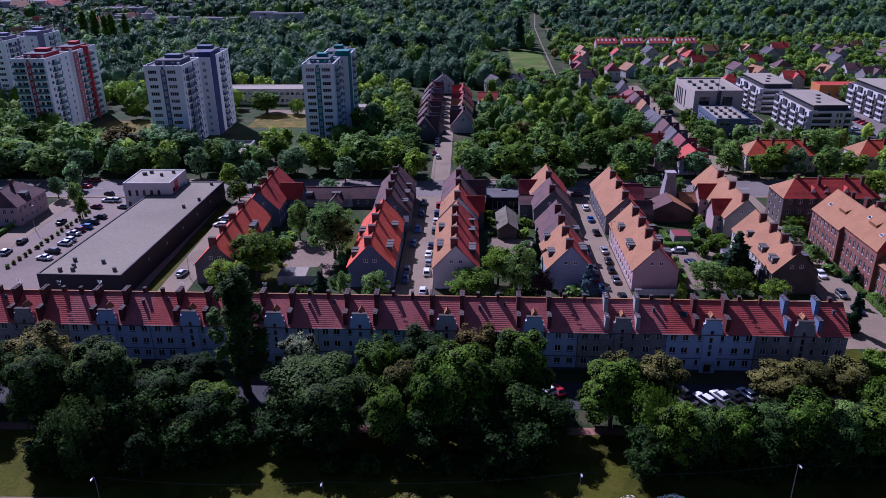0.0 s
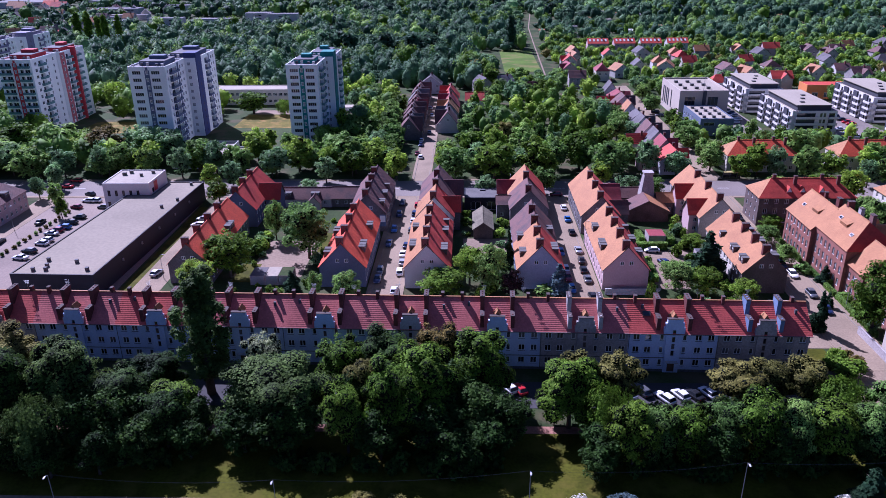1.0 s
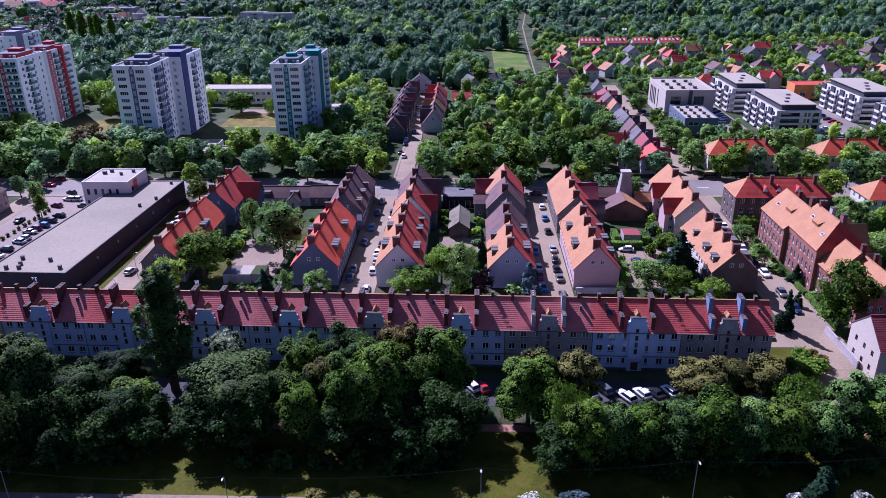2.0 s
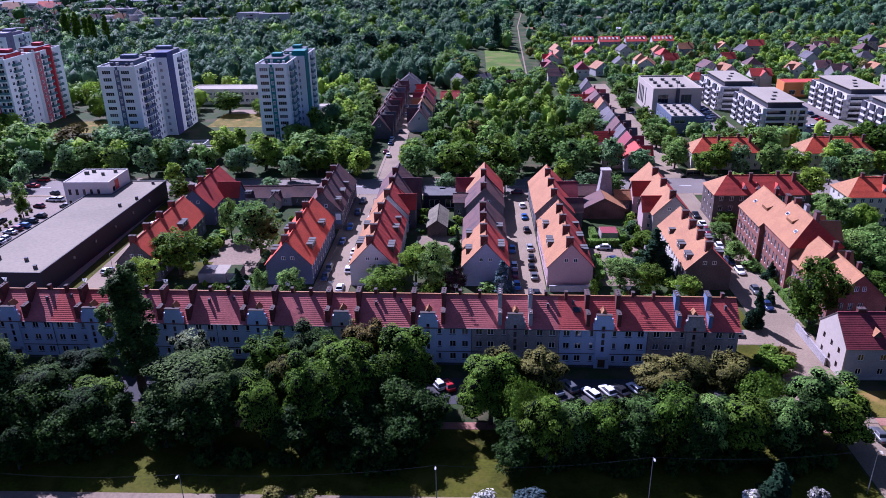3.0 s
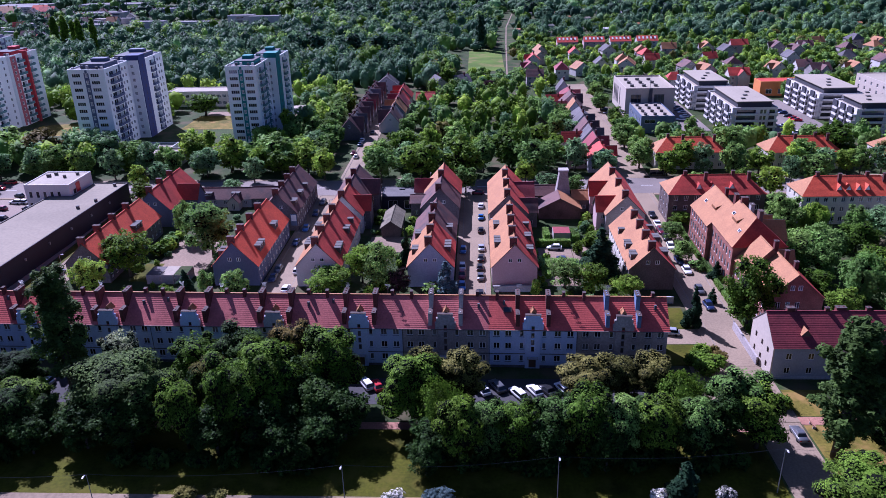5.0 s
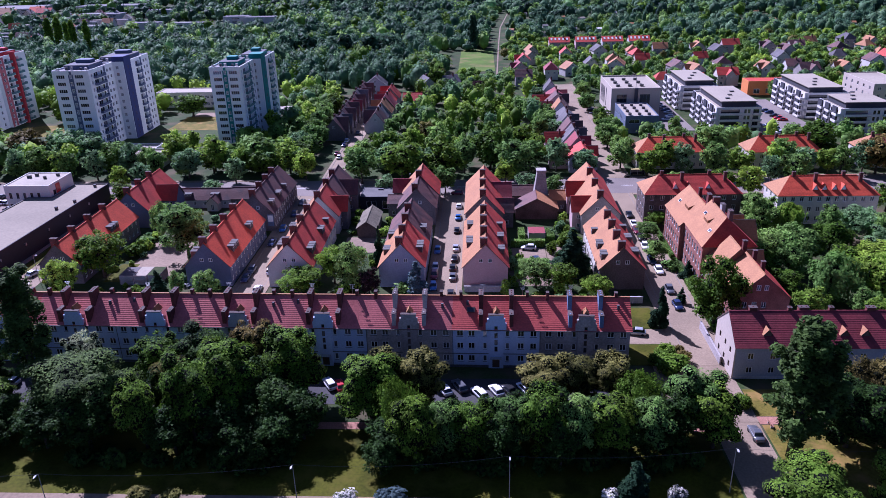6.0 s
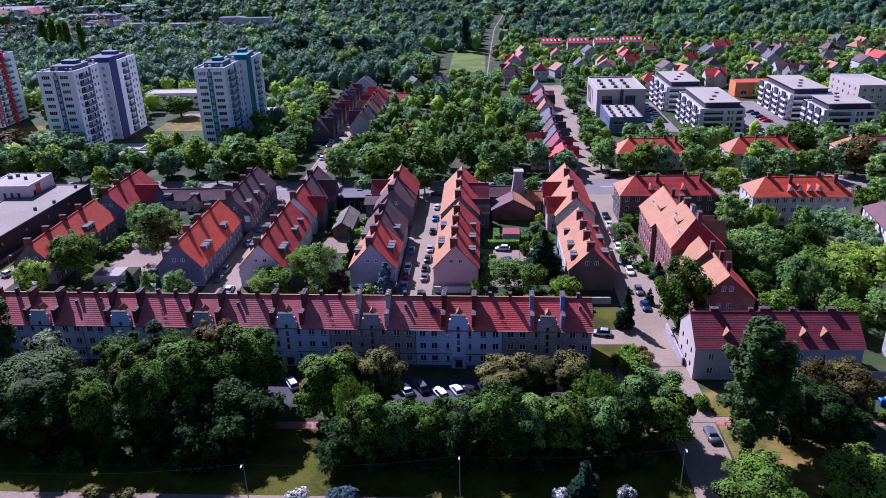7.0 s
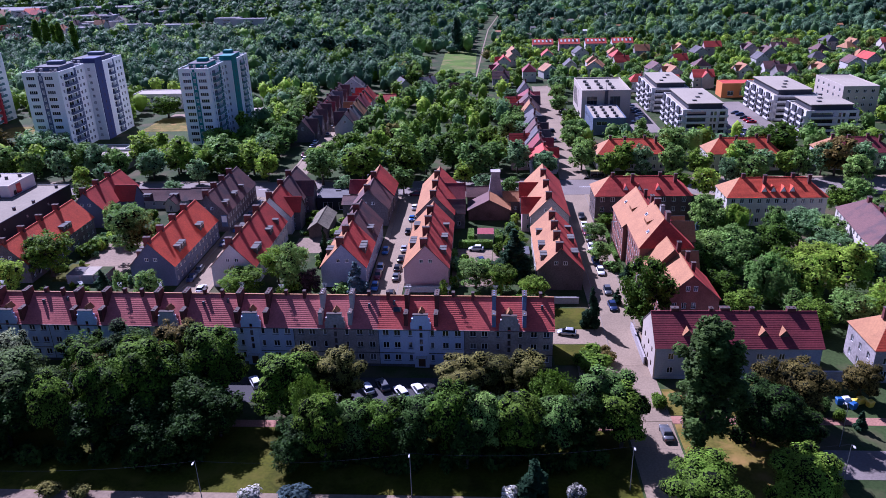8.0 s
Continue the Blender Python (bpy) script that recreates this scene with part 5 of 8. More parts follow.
for u in (-9.2, 4.8, 8.6):
    g = Geo()
    xf, zf = 5.6 * 0.72, 7.1 + 4.5 * 0.28
    g.poly([(xf, u - 0.75, zf - 0.2), (xf, u + 0.75, zf - 0.2), (xf, u + 0.75, zf + 0.5), (xf, u, zf + 1.3), (xf, u - 0.75, zf + 0.5)], 1)
    for s in (-1, 1):
        g.poly([(xf + 0.25, u + s * 1.0, zf + 0.25), (xf + 0.25, u, zf + 1.45), (xf - 2.1, u, zf + 1.45), (xf - 0.6, u + s * 1.0, zf + 0.25)], 0)
        g.poly([(xf, u + s * 0.75, zf - 0.2), (xf, u + s * 0.75, zf + 0.5), (xf - 0.9, u + s * 0.75, zf + 0.5)], 1)
    part("dormer", g, [ROOF_SALMON, WALL_DARK], rb, "small pointed dormer on the front slope")
hip_block("pale rendered house with orange hipped roof", 130.2, 158, 120.8, 131.8, 7.2, 11.8, WALL_DUN, ROOF_ORANGE, 8, 2, dorm=(), chim=((0.12, 0), (0.5, 0), (0.8, 0)))

# ---- tower blocks ----
def tower(label, ax0, ax1, ay0, ay1, bx0, bx1, by0, by1, h, accent, core, corelabel, rail, bays=False):
    """Two eleven-storey slabs, set off from each other, with a stair core between; balconies along the right hand sides, and with bays across the front too."""
    top = thing("tower_block", label, "tower block")
    fh = (h - 1.2) / 11
    bals = []
    for long in (8.2, 4.0, 5.0):
        balcony = Geo()
        balcony.box(0, 1.25, 0, long, 0, 0.16)
        balcony.box(1.17, 1.25, 0, long, 0.16, 1.15, 1)
        balcony.box(0, 1.17, 0, 0.08, 0.16, 1.15, 1)
        balcony.box(0, 1.17, long - 0.08, long, 0.16, 1.15, 1)
        balcony.box(0, 1.1, long / 2 - 0.06, long / 2 + 0.06, 0.16, 2.5)
        bals.append(balcony.mesh("balcony", [PANEL_WHITE, rail]))
    for x0, x1, y0, y1, first in ((ax0, ax1, ay0, ay1, True), (bx0, bx1, by0, by1, False)):
        w, l = x1 - x0, y1 - y0
        g = Geo()
        fr, rt = [], []
        for f in range(11):
            z = 1.4 + f * fh
            if not first:
                fr += [(w - 3.6, z, 1.3, 1.4)]
            if first:
                fr += [(1.5, z, 3.4, 1.4), (w / 2 + 1.6, z, 3.4, 1.4), (w / 2 - 0.5, z, 1.0, 1.5)]
            if bays:
                if first:
                    fr[-3:] = [(0.9, z - 0.6, 4.4, 2.1), (w - 5.3, z - 0.6, 4.4, 2.1), (w / 2 - 0.5, z, 1.0, 1.5)]
                    rt += [(2.6, z, 1.7, 1.4), (6.0, z - 0.6, 3.4, 2.1), (12.0, z, 1.2, 1.4), (17.4, z, 1.2, 1.4)]
                else:
                    fr.pop()
                    rt += [(1.7, z, 1.2, 1.4), (5.4, z - 0.6, 3.4, 2.1), (11.3, z, 1.1, 1.4), (13.2, z - 0.6, 3.4, 2.1)]
                continue
            rt += ([(1.6, z, 1.1, 1.4)] if first else []) + [(u, z - 0.6, 3.4, 2.1) for u in ((4.0, 8.0) if first else (11.6,))] + [(l - 6.2, z, 1.4, 1.4), (l - 3.4, z, 1.4, 1.4)]
        facade(g, (x0, y0, 0), (1, 0, 0), (0, -1, 0), w, h, fr, depth=0.25)
        facade(g, (x1, y1, 0), (-1, 0, 0), (0, 1, 0), w, h, ())
        facade(g, (x0, y1, 0), (0, -1, 0), (-1, 0, 0), l, h, ())
        facade(g, (x1, y0, 0), (0, 1, 0), (1, 0, 0), l, h, rt, depth=0.25)
        g.poly([(x0, y0, h), (x1, y0, h), (x1, y1, h), (x0, y1, h)], 1)
        for q in ((x0, x1, y0, y0 + 0.3), (x0, x1, y1 - 0.3, y1), (x0, x0 + 0.3, y0 + 0.3, y1 - 0.3), (x1 - 0.3, x1, y0 + 0.3, y1 - 0.3)):
            g.box(*q, h, h + 0.5)
        part("wall", g, [PANEL_WHITE, ROOF_GREY], top)
        windows_on(top, (x0, y0, 0), (1, 0, 0), fr, 4, split=False)
        windows_on(top, (x1, y0, 0), (0, 1, 0), rt, 2, split=False)
        if first:
            s = Geo()
            for z0 in range(11):
                z = 1.4 + z0 * fh
                s.box(x0 + w / 2 - 1.0, x0 + w / 2 - 0.5, y0 - 0.03, y0 - 0.003, z - 1.2 if z0 else 0.3, z + fh - 1.2)
                s.box(x0 + w / 2 + 0.5, x0 + w / 2 + 1.0, y0 - 0.03, y0 - 0.003, z - 1.2 if z0 else 0.3, z + fh - 1.2)
                s.box(x0 + w / 2 - 0.5, x0 + w / 2 + 0.5, y0 - 0.03, y0 - 0.003, z + 1.55, z + fh - 0.05)
            part("stripe", s, [accent], top, "coloured band up the gable wall")
        for f in range(11):
            zb = 0.65 + f * fh
            if not bays:
                part("balcony", bals[0 if first else 1], None, top, m=pose(x1, y0 + (3.6 if first else 11.3), zb))
                continue
            for yb in (5.2,) if first else (4.7, 12.5):
                part("balcony", bals[2], None, top, m=pose(x1, y0 + yb, zb))
            for xb in (5.6, w - 0.6) if first else ():
                part("balcony", bals[2], None, top, m=pose(x0 + xb - 5.0, y0, zb, 0, 0, -90))
        s = Geo()
        if bays and not first:
            s.box(x1 + 0.003, x1 + 0.04, y0 + 0.1, y0 + 1.6, 0.2, h)
            s.box(x1 + 0.003, x1 + 0.04, y0 + 3.0, y0 + 4.5, 0.2, h)
            for f in range(11):
                s.box(x1 + 0.003, x1 + 0.04, y0 + 1.62, y0 + 2.98, 2.85 + f * fh, 1.35 + (f + 1) * fh if f < 10 else h)
            part("stripe", s, [PANEL_ROSE], top, "faded rose band with windows")
        elif not bays:
            s.box(x1 + 0.003, x1 + 0.04, y0 + (12.2 if first else 16.2), y0 + (13.8 if first else 17.4), 0.2, h)
            part("stripe", s, [accent], top)
        p = Geo()
        p.box(x0 + 2.4, x1 - 2.6, y0 + 6, y1 - 3, h, h + 1.5)
        p.box(x0 + 2.2, x1 - 2.4, y0 + 5.8, y1 - 2.8, h + 1.5, h + 1.7, 1)
        p.box(x0 + 4.2, x1 - 4.6, y1 - 9, y1 - 5, h + 1.7, h + 3.0)
        p.tube([(x0 + 5, y1 - 7, h + 3.0), (x0 + 5, y1 - 7, h + 6.0)], [0.06, 0.03], 5, 1)
        part("penthouse", p, [accent, FELT_DARK], top)
        for q in range(5):
            roof_box(top, x0 + 1.6 + q * (w - 3.2) / 4, y0 + 1.8 + (q % 2) * 1.7, h + 0.02, 0.9, 0.7, 1.0 + 0.3 * (q % 3), FELT_DARK if q % 2 else CONCRETE)
    c = Geo()
    if bays:
        c.box(bx1 - 1, bx1 + 2.1, by0 + 9.9, by0 + 11.0, 0, h + 1.6)
        part("fin", c, [core], top, "deep red fin up the wall")
        return
    c.box(bx1 - 5, bx1 + 0.3, by0 + 0.4, by0 + 6.6, 0, h + 2.6)
    sc = part("stair_core", c, [core], top, corelabel)
    me = window_meshes(0.9, 1.2, 2, FRAME_BROWN, GLASS)[2]
    for f in range(11):
        part("window", me, None, sc, m=pose(bx1 + 0.42, by0 + 3.0, 1.4 + f * fh, 0, 0, 90))


tower("white and navy eleven-storey tower block", -127.6, -112.6, 290.5, 311.5, -123.0, -108.0, 311.6, 337, 32.6, PANEL_SLATE, PANEL_NAVY, "navy stair core", PANEL_SLATE)
tower("white and teal eleven-storey tower block", -67.4, -54.6, 300.5, 320.5, -64.0, -51.6, 320.6, 344, 31.4, PANEL_TEAL, PANEL_TEAL, "teal stair core", PANEL_SEA)
tower("white and red eleven-storey tower block", -194.5, -180.0, 314.5, 335.5, -191.0, -178.4, 335.6, 358, 32.0, PANEL_RED, PANEL_RED, "", PANEL_SEA, bays=True)
tower("white and mauve eleven-storey tower block", -246.0, -231.5, 372, 392, -240.0, -225.5, 392.1, 416, 32.0, PANEL_MAUVE, PANEL_MAUVE, "mauve stair core", PANEL_MAUVE)
flat_block("long pale two-storey school pavilion", -124, -82, 374, 386, 7.6, WALL_CREAM, FELT, front=[(u, s, 1.9, 1.6) for s in (1.2, 4.6) for u in spread(15, 0.5, 41.5, 1.9)], name="school", cat="school", mullions=3)
flat_block("low brown brick pavilion behind the tower", -168, -140, 392, 404, 6.5, WALL_PINK, ROOF_WINE, front=[(u, s, 1.8, 1.4) for s in (1.0, 4.0) for u in spread(9, 0.5, 27.5, 1.8)], name="school", cat="school")
flat_block("low grey pavilion half hidden by trees", -104, -78, 262, 276, 4.2, CONCRETE, FELT, front=[(u, 1.0, 2.2, 1.8) for u in spread(8, 0.5, 25.5, 2.2)], name="pavilion", cat="pavilion", parapet=0.6)
flat_block("low white kiosk building by the towers", -100, -86, 280, 288, 3.6, WALL_WHITE, FELT, front=[(2, 0.9, 2.5, 1.6), (8, 0.9, 2.5, 1.6)], name="pavilion", cat="pavilion")


# ---- office building and new apartment blocks ----
office = flat_block("large pale beige modern office building", 102.4, 124.4, 339, 372, 12.4, WALL_BEIGE, FELT, front=[(2.4, 2.0, 4.6, 8.2), (12.8, 2.0, 4.6, 8.2)], left=[(3.2 + 3.1 * i, 2.4, 2.0, 8.0) for i in range(4)] + [(18, 2.4, 1.6, 8.4), (22, 0.4, 8, 1.4)], name="office_building", cat="office", mullions=3, frame_mat=BLUE_PANEL, parapet=0.7)
for k in range(9):
    roof_box(office, -7 + (k % 3) * 5.4, -9 + (k // 3) * 8, 12.45, 1.6, 1.2, 0.9)
g = Geo()
g.box(-0.7, 0.7, -17.6, -16.52, 0, 13.2)
part("pier", g, [SLATE_WALL], office)
g = Geo()
g.tube([(0.5, -13, 12.4), (0.5, -13, 19)], [0.12, 0.05], 6)
part("mast", g, [STEEL], office)
low = flat_block("lower blue-grey clad office annex with flat roof", 103.6, 117.4, 308.6, 335, 7.0, BLUE_PANEL, FELT, front=[(1.5, 4.2, 4.4, 1.5)], left=[(2 + 3 * i, 4.0, 1.0, 1.6) for i in range(8)], name="office_annex", cat="office", parapet=0.4)
for k in range(12):
    roof_box(low, -4.6 + (k % 3) * 4, -10 + (k // 3) * 6, 7.05, 1.3, 1.0, 0.8)


def apartment(label, x0, x1, y0, y1, floors=4):
    """A white block with deep corner balconies, dark bays between and a set-back dark top storey."""
    fh, w, l = 2.58, x1 - x0, y1 - y0
    h = floors * fh + 0.3
    fr = [(u, 0.9 + f * fh, 1.0, 1.6) for f in range(floors) for u in (w * 0.62, w * 0.7)] + [(w * 0.1, 0.75 + f * fh, w * 0.42, 1.75) for f in range(floors)] + [(w * 0.82, 0.75 + f * fh, w * 0.13, 1.75) for f in range(floors)]
    lf = [(u, 0.8 + f * fh, 1.8, 1.7) for f in range(floors) for u in spread(max(4, int(l / 4.4)), 0.8, l - 0.8, 1.8)]
    top = flat_block(label, x0, x1, y0, y1, h, WALL_WHITE, FELT, front=fr, left=lf, name="apartment_block", cat="apartment block", frame_mat=FRAME_BROWN, parapet=0.6)
    a, b = w / 2, l / 2
    p = Geo()
    p.box(-a + 2.6, a - 1.8, -b + 2.2, b - 2.2, h, h + 2.4)
    p.box(-a + 2.0, a - 1.4, -b + 1.7, b - 1.7, h + 2.4, h + 2.7, 1)
    part("penthouse", p, [SLATE_WALL, FELT], top, "dark set-back top storey under a pale flat roof")
    for i in range(3):
        roof_box(top, -3 + 3 * i, -b + 7 + 7 * i, h + 2.7, 1.6, 1.2, 0.4)
    n = max(3, int(l / 9))
    for i in range(n):
        yb = -b + l * (i + 0.72) / n
        s = Geo()
        s.box(-a - 0.5, -a - 0.005, yb - 1.9, yb + 1.9, 0, h + 0.6)
        part("bay", s, [SLATE_WALL], top, "dark vertical bay")
    bl = Geo()
    ly = l / n * 0.58
    bl.box(-1.7, 0, 0, ly, 0, 0.2, 1)
    bl.box(-1.7, -1.58, 0, ly, 0.2, 1.0)
    bl.box(-1.58, 0, 0, 0.1, 0.2, 1.0)
    bl.box(-1.58, 0, ly - 0.1, ly, 0.2, 1.0)
    me = bl.mesh("balcony", [WALL_WHITE, CONCRETE])
    bf = Geo()
    bf.box(0, w * 0.5, -1.5, 0, 0, 0.2, 1)
    bf.box(0, w * 0.5, -1.5, -1.38, 0.2, 1.0)
    bf.box(0, 0.1, -1.38, 0, 0.2, 1.0)
    bf.box(w * 0.5 - 0.1, w * 0.5, -1.38, 0, 0.2, 1.0)
    mf = bf.mesh("balcony", [WALL_WHITE, CONCRETE])
    bs = Geo()
    bs.box(0, w * 0.2, -1.5, 0, 0, 0.2, 1)
    bs.box(0, w * 0.2, -1.5, -1.38, 0.2, 1.0)
    ms = bs.mesh("balcony", [WALL_WHITE, CONCRETE])
    for f in range(floors):
        for i in range(n):
            part("balcony", me, None, top, m=pose(-a, -b + l * (i + 0.02) / n, 0.3 + f * fh))
        part("balcony", mf, None, top, m=pose(-a + w * 0.06, -b, 0.3 + f * fh))
        part("balcony", ms, None, top, m=pose(a - w * 0.2, -b, 0.3 + f * fh))


for q in ((139.5, 157.6, 305, 341), (136.5, 153.6, 352, 384), (185.0, 203.6, 331, 368), (186.6, 207.2, 299.5, 320)):
    apartment("white modern apartment block with wide balconies and dark top storey", *q)


flat_block("beige rendered four-storey apartment block with flat roof", 217.5, 233, 338, 368, 13.0, WALL_BEIGE, FELT, front=[(u, s, 1.4, 1.5) for s in (1, 4.1, 7.2, 10.3) for u in spread(4, 0.8, 14.7, 1.4)],
           left=[(u, s, 1.4, 1.5) for s in (1, 4.1, 7.2, 10.3) for u in spread(5, 0.8, 29.2, 1.4)], name="apartment_block", cat="apartment block")


# ---- houses farther off ----
def plain_house(x, y, w, l, turn, wall_mat, roof_mat, label, eave=5.2, ridge=9.6, hip=(0, 0), near=True, cross=()):
    """A simple house; only its walls towards the park and the middle street are looked at."""
    lev = (1.0, 3.6) if eave > 4.5 and near else (3.4,) if eave > 4.5 else (1.0,)
    n = 3 if near else 2
    ops = [(u, s, 1.2, 1.3) for s in lev for u in spread(n, 0.4, l - 0.4, 1.2)]
    fo = [(u, s, 1.2, 1.3) for s in lev for u in spread(n, 0.4, w - 0.4, 1.2)]
    side = -1 if x > 30 else 1
    if turn < -45:
        return house(label, x, y, w, l, eave, ridge, turn, wall=wall_mat, roof=roof_mat, sides=((), ops), hip=hip, chimneys=[(0.6, l * 0.2, 0.7, 0.7, ridge + 0.9)], split=False, course=0.9, cross=cross)
    return house(label, x, y, w, l, eave, ridge, turn, wall=wall_mat, roof=roof_mat, sides=(ops if side < 0 else (), ops if side > 0 else ()) if near else ((), ()), front=fo if y < 600 else (), gable=() if hip[0] else [(0, eave + 1.2, 1.0, 1.1)], hip=hip,
                 chimneys=[(0.6, l * 0.2, 0.7, 0.7, ridge + 0.9)], split=False, course=0.9, cross=cross)


WALLN = {"pale_blue_render": "pale blue", "grey_render": "grey", "white_render": "white", "cream_render": "cream", "pink_render": "pink", "dun_old_render": "dun", "sooty_grey_render": "sooty grey", "chalky_white_render": "chalky white"}
ROOFN = {"red_clay_tiles": "red tiled", "faded_salmon_tiles": "faded salmon", "grey_roofing": "grey", "sooty_brown_tiles": "dark brown", "wine_red_tiles": "wine-red", "orange_clay_tiles": "orange tiled"}


def detached(x, y, turn, wall_mat, roof_mat, w=9.6, l=11.0, **kw):
    wall_mat = {WALL_WHITE: WALL_CHALK, WALL_GREY: WALL_DUN}.get(wall_mat, wall_mat)
    return plain_house(x, y, w, l, turn, wall_mat, roof_mat, "%s detached house with %s roof among trees" % (WALLN[wall_mat.name], ROOFN[roof_mat.name]), **kw)


for y, wm, rm in ((258.5, WALL_GREY, ROOF_RED), (269, WALL_DUN, ROOF_WINE), (281, WALL_GREY, ROOF_GREY), (293, WALL_GREY, ROOF_DARK), (305, WALL_GREY, ROOF_GREY), (318, WALL_GREY, ROOF_GREY), (332, WALL_GREY, ROOF_SALMON), (347, WALL_PINK, ROOF_DARK), (363, WALL_DUN, ROOF_WINE), (380, WALL_GREY, ROOF_GREY)):
    plain_house(79.4 - (y % 3) * 0.5, y, 8.4 + (y % 4) * 0.4, 8.0 + (y % 5) * 0.3, 0, wm, rm, "%s gabled street house with %s roof" % (WALLN[wm.name], ROOFN[rm.name]), eave=4.6 + (y % 4) * 0.4, ridge=8.8 + (y % 3) * 0.7,
                cross=[(1, 0.5, 5.0, 0.8, 8.2 + (y % 3) * 0.6)] if y % 2 or y < 260 else ())
for y, rm in ((262, ROOF_WINE), (284, ROOF_RED), (340, ROOF_WINE), (356, ROOF_RED)):
    plain_house(72.0, y, 6.0, 8.0, -90, WALL_PINK, rm, "pink rear wing with %s roof" % ROOFN[rm.name], eave=4.4, ridge=7.6)
for side, xc, y0, n, step in ((1, -18.6, 302, 9, 10.0), (-1, -2.4, 314, 6, 11.6)):
    for k in range(n):
        # west row: shade of its street-side slopes is put into dark roof colours
        roof_ = (ROOF_DARK, ROOF_GREY, ROOF_DARK, ROOF_DARK, ROOF_WINE)[k % 5] if side > 0 else (ROOF_DARK, ROOF_GREY, ROOF_SALMON, ROOF_WINE, ROOF_RED, ROOF_RED)[k]
        rise_, wide = (9.4, 8.4, 9.0)[k % 3], (9.2, 8.0, 8.8)[k % 3]
        ops = [(u, 1.0, 1.1, 1.3) for u in spread(2, 0.5, step - 1.4, 1.1)]
        house("sooty terraced house with %s roof and street gable" % ROOFN[roof_.name], xc + side * (9.4 - wide) / 2, y0 + (k + 0.5) * step, wide, step - 0.9, 3.9, rise_, wall=WALL_SOOT if side > 0 else (WALL_CHALK, WALL_DUN)[k % 2], roof=roof_,
              sides=((), ops) if side > 0 else (ops, ()), gable=[(0, 5.2, 1.0, 1.2)], chimneys=[(-0.5 * side, 1.5, 0.8, 0.8, rise_ + 0.6)], name="terraced_house", group="terraced houses", split=False, course=0.9,
              cross=[(side, 0.4, 6.4, 0.9, rise_ - 0.2)])
plain_house(-14, 405, 12, 10, 0, WALL_GREY, ROOF_GREY, "grey gabled house that closes the street's end")
wing("red-roofed side wing at the street's end", 9.5, 366, 9, 8, 4.6, 7.6, WALL_WHITE, ROOF_RED)
hip_block("cream apartment house with orange hipped roof among street trees", 98.5, 123, 257, 268, 6.4, 10.4, WALL_CREAM, ROOF_ORANGE, 9, 2, split=False, dorm=())
hip_block("cream apartment house with salmon hipped roof behind trees", 137, 162, 256, 267, 6.4, 10.6, WALL_CREAM, ROOF_ORANGE, 9, 2, split=False, dorm=())
hip_block("cream apartment house with wine-red roof behind trees", 176, 200, 256, 267, 6.4, 10.4, WALL_CREAM, ROOF_WINE, 9, 2, split=False, dorm=())
hip_block("cream apartment house with red roof behind trees", 213, 238, 256, 267, 6.4, 10.4, WALL_CREAM, ROOF_RED, 9, 2, split=False, dorm=())
flat_block("orange rendered workshop with red roof", 178, 199, 382, 392, 7.0, surface("orange_render", (0.62, 0.22, 0.06), 0.9, 0.15, 3.0, 0.1, 0.1), ROOF_RED, front=[(3, 1, 3, 2.4), (9, 1, 3, 2.4), (15, 1, 3, 2.4)], name="workshop", cat="workshop", parapet=0.2)
for x in (100, 119, 138, 157):
    top = plain_house(x, 556, 10, 14.5, -90, WALL_PINK if x < 130 else WALL_CHALK, ROOF_RED, "double house with bright red roof and a row of skylights", eave=5.8, ridge=8.8)
    for k in range(5):
        g, v = Geo(), -5.6 + 2.8 * k
        g.loft([[(1.2, v - 0.6, 8.0), (3.2, v - 0.6, 6.8), (3.2, v + 0.6, 6.8), (1.2, v + 0.6, 8.0)], [(1.2, v - 0.6, 8.26), (3.2, v - 0.6, 7.06), (3.2, v + 0.6, 7.06), (1.2, v + 0.6, 8.26)]])
        # white render stands in for light caught by the skylight
        part("skylight", g, [WALL_WHITE], top, "skylight on the front slope, its caught light painted white")
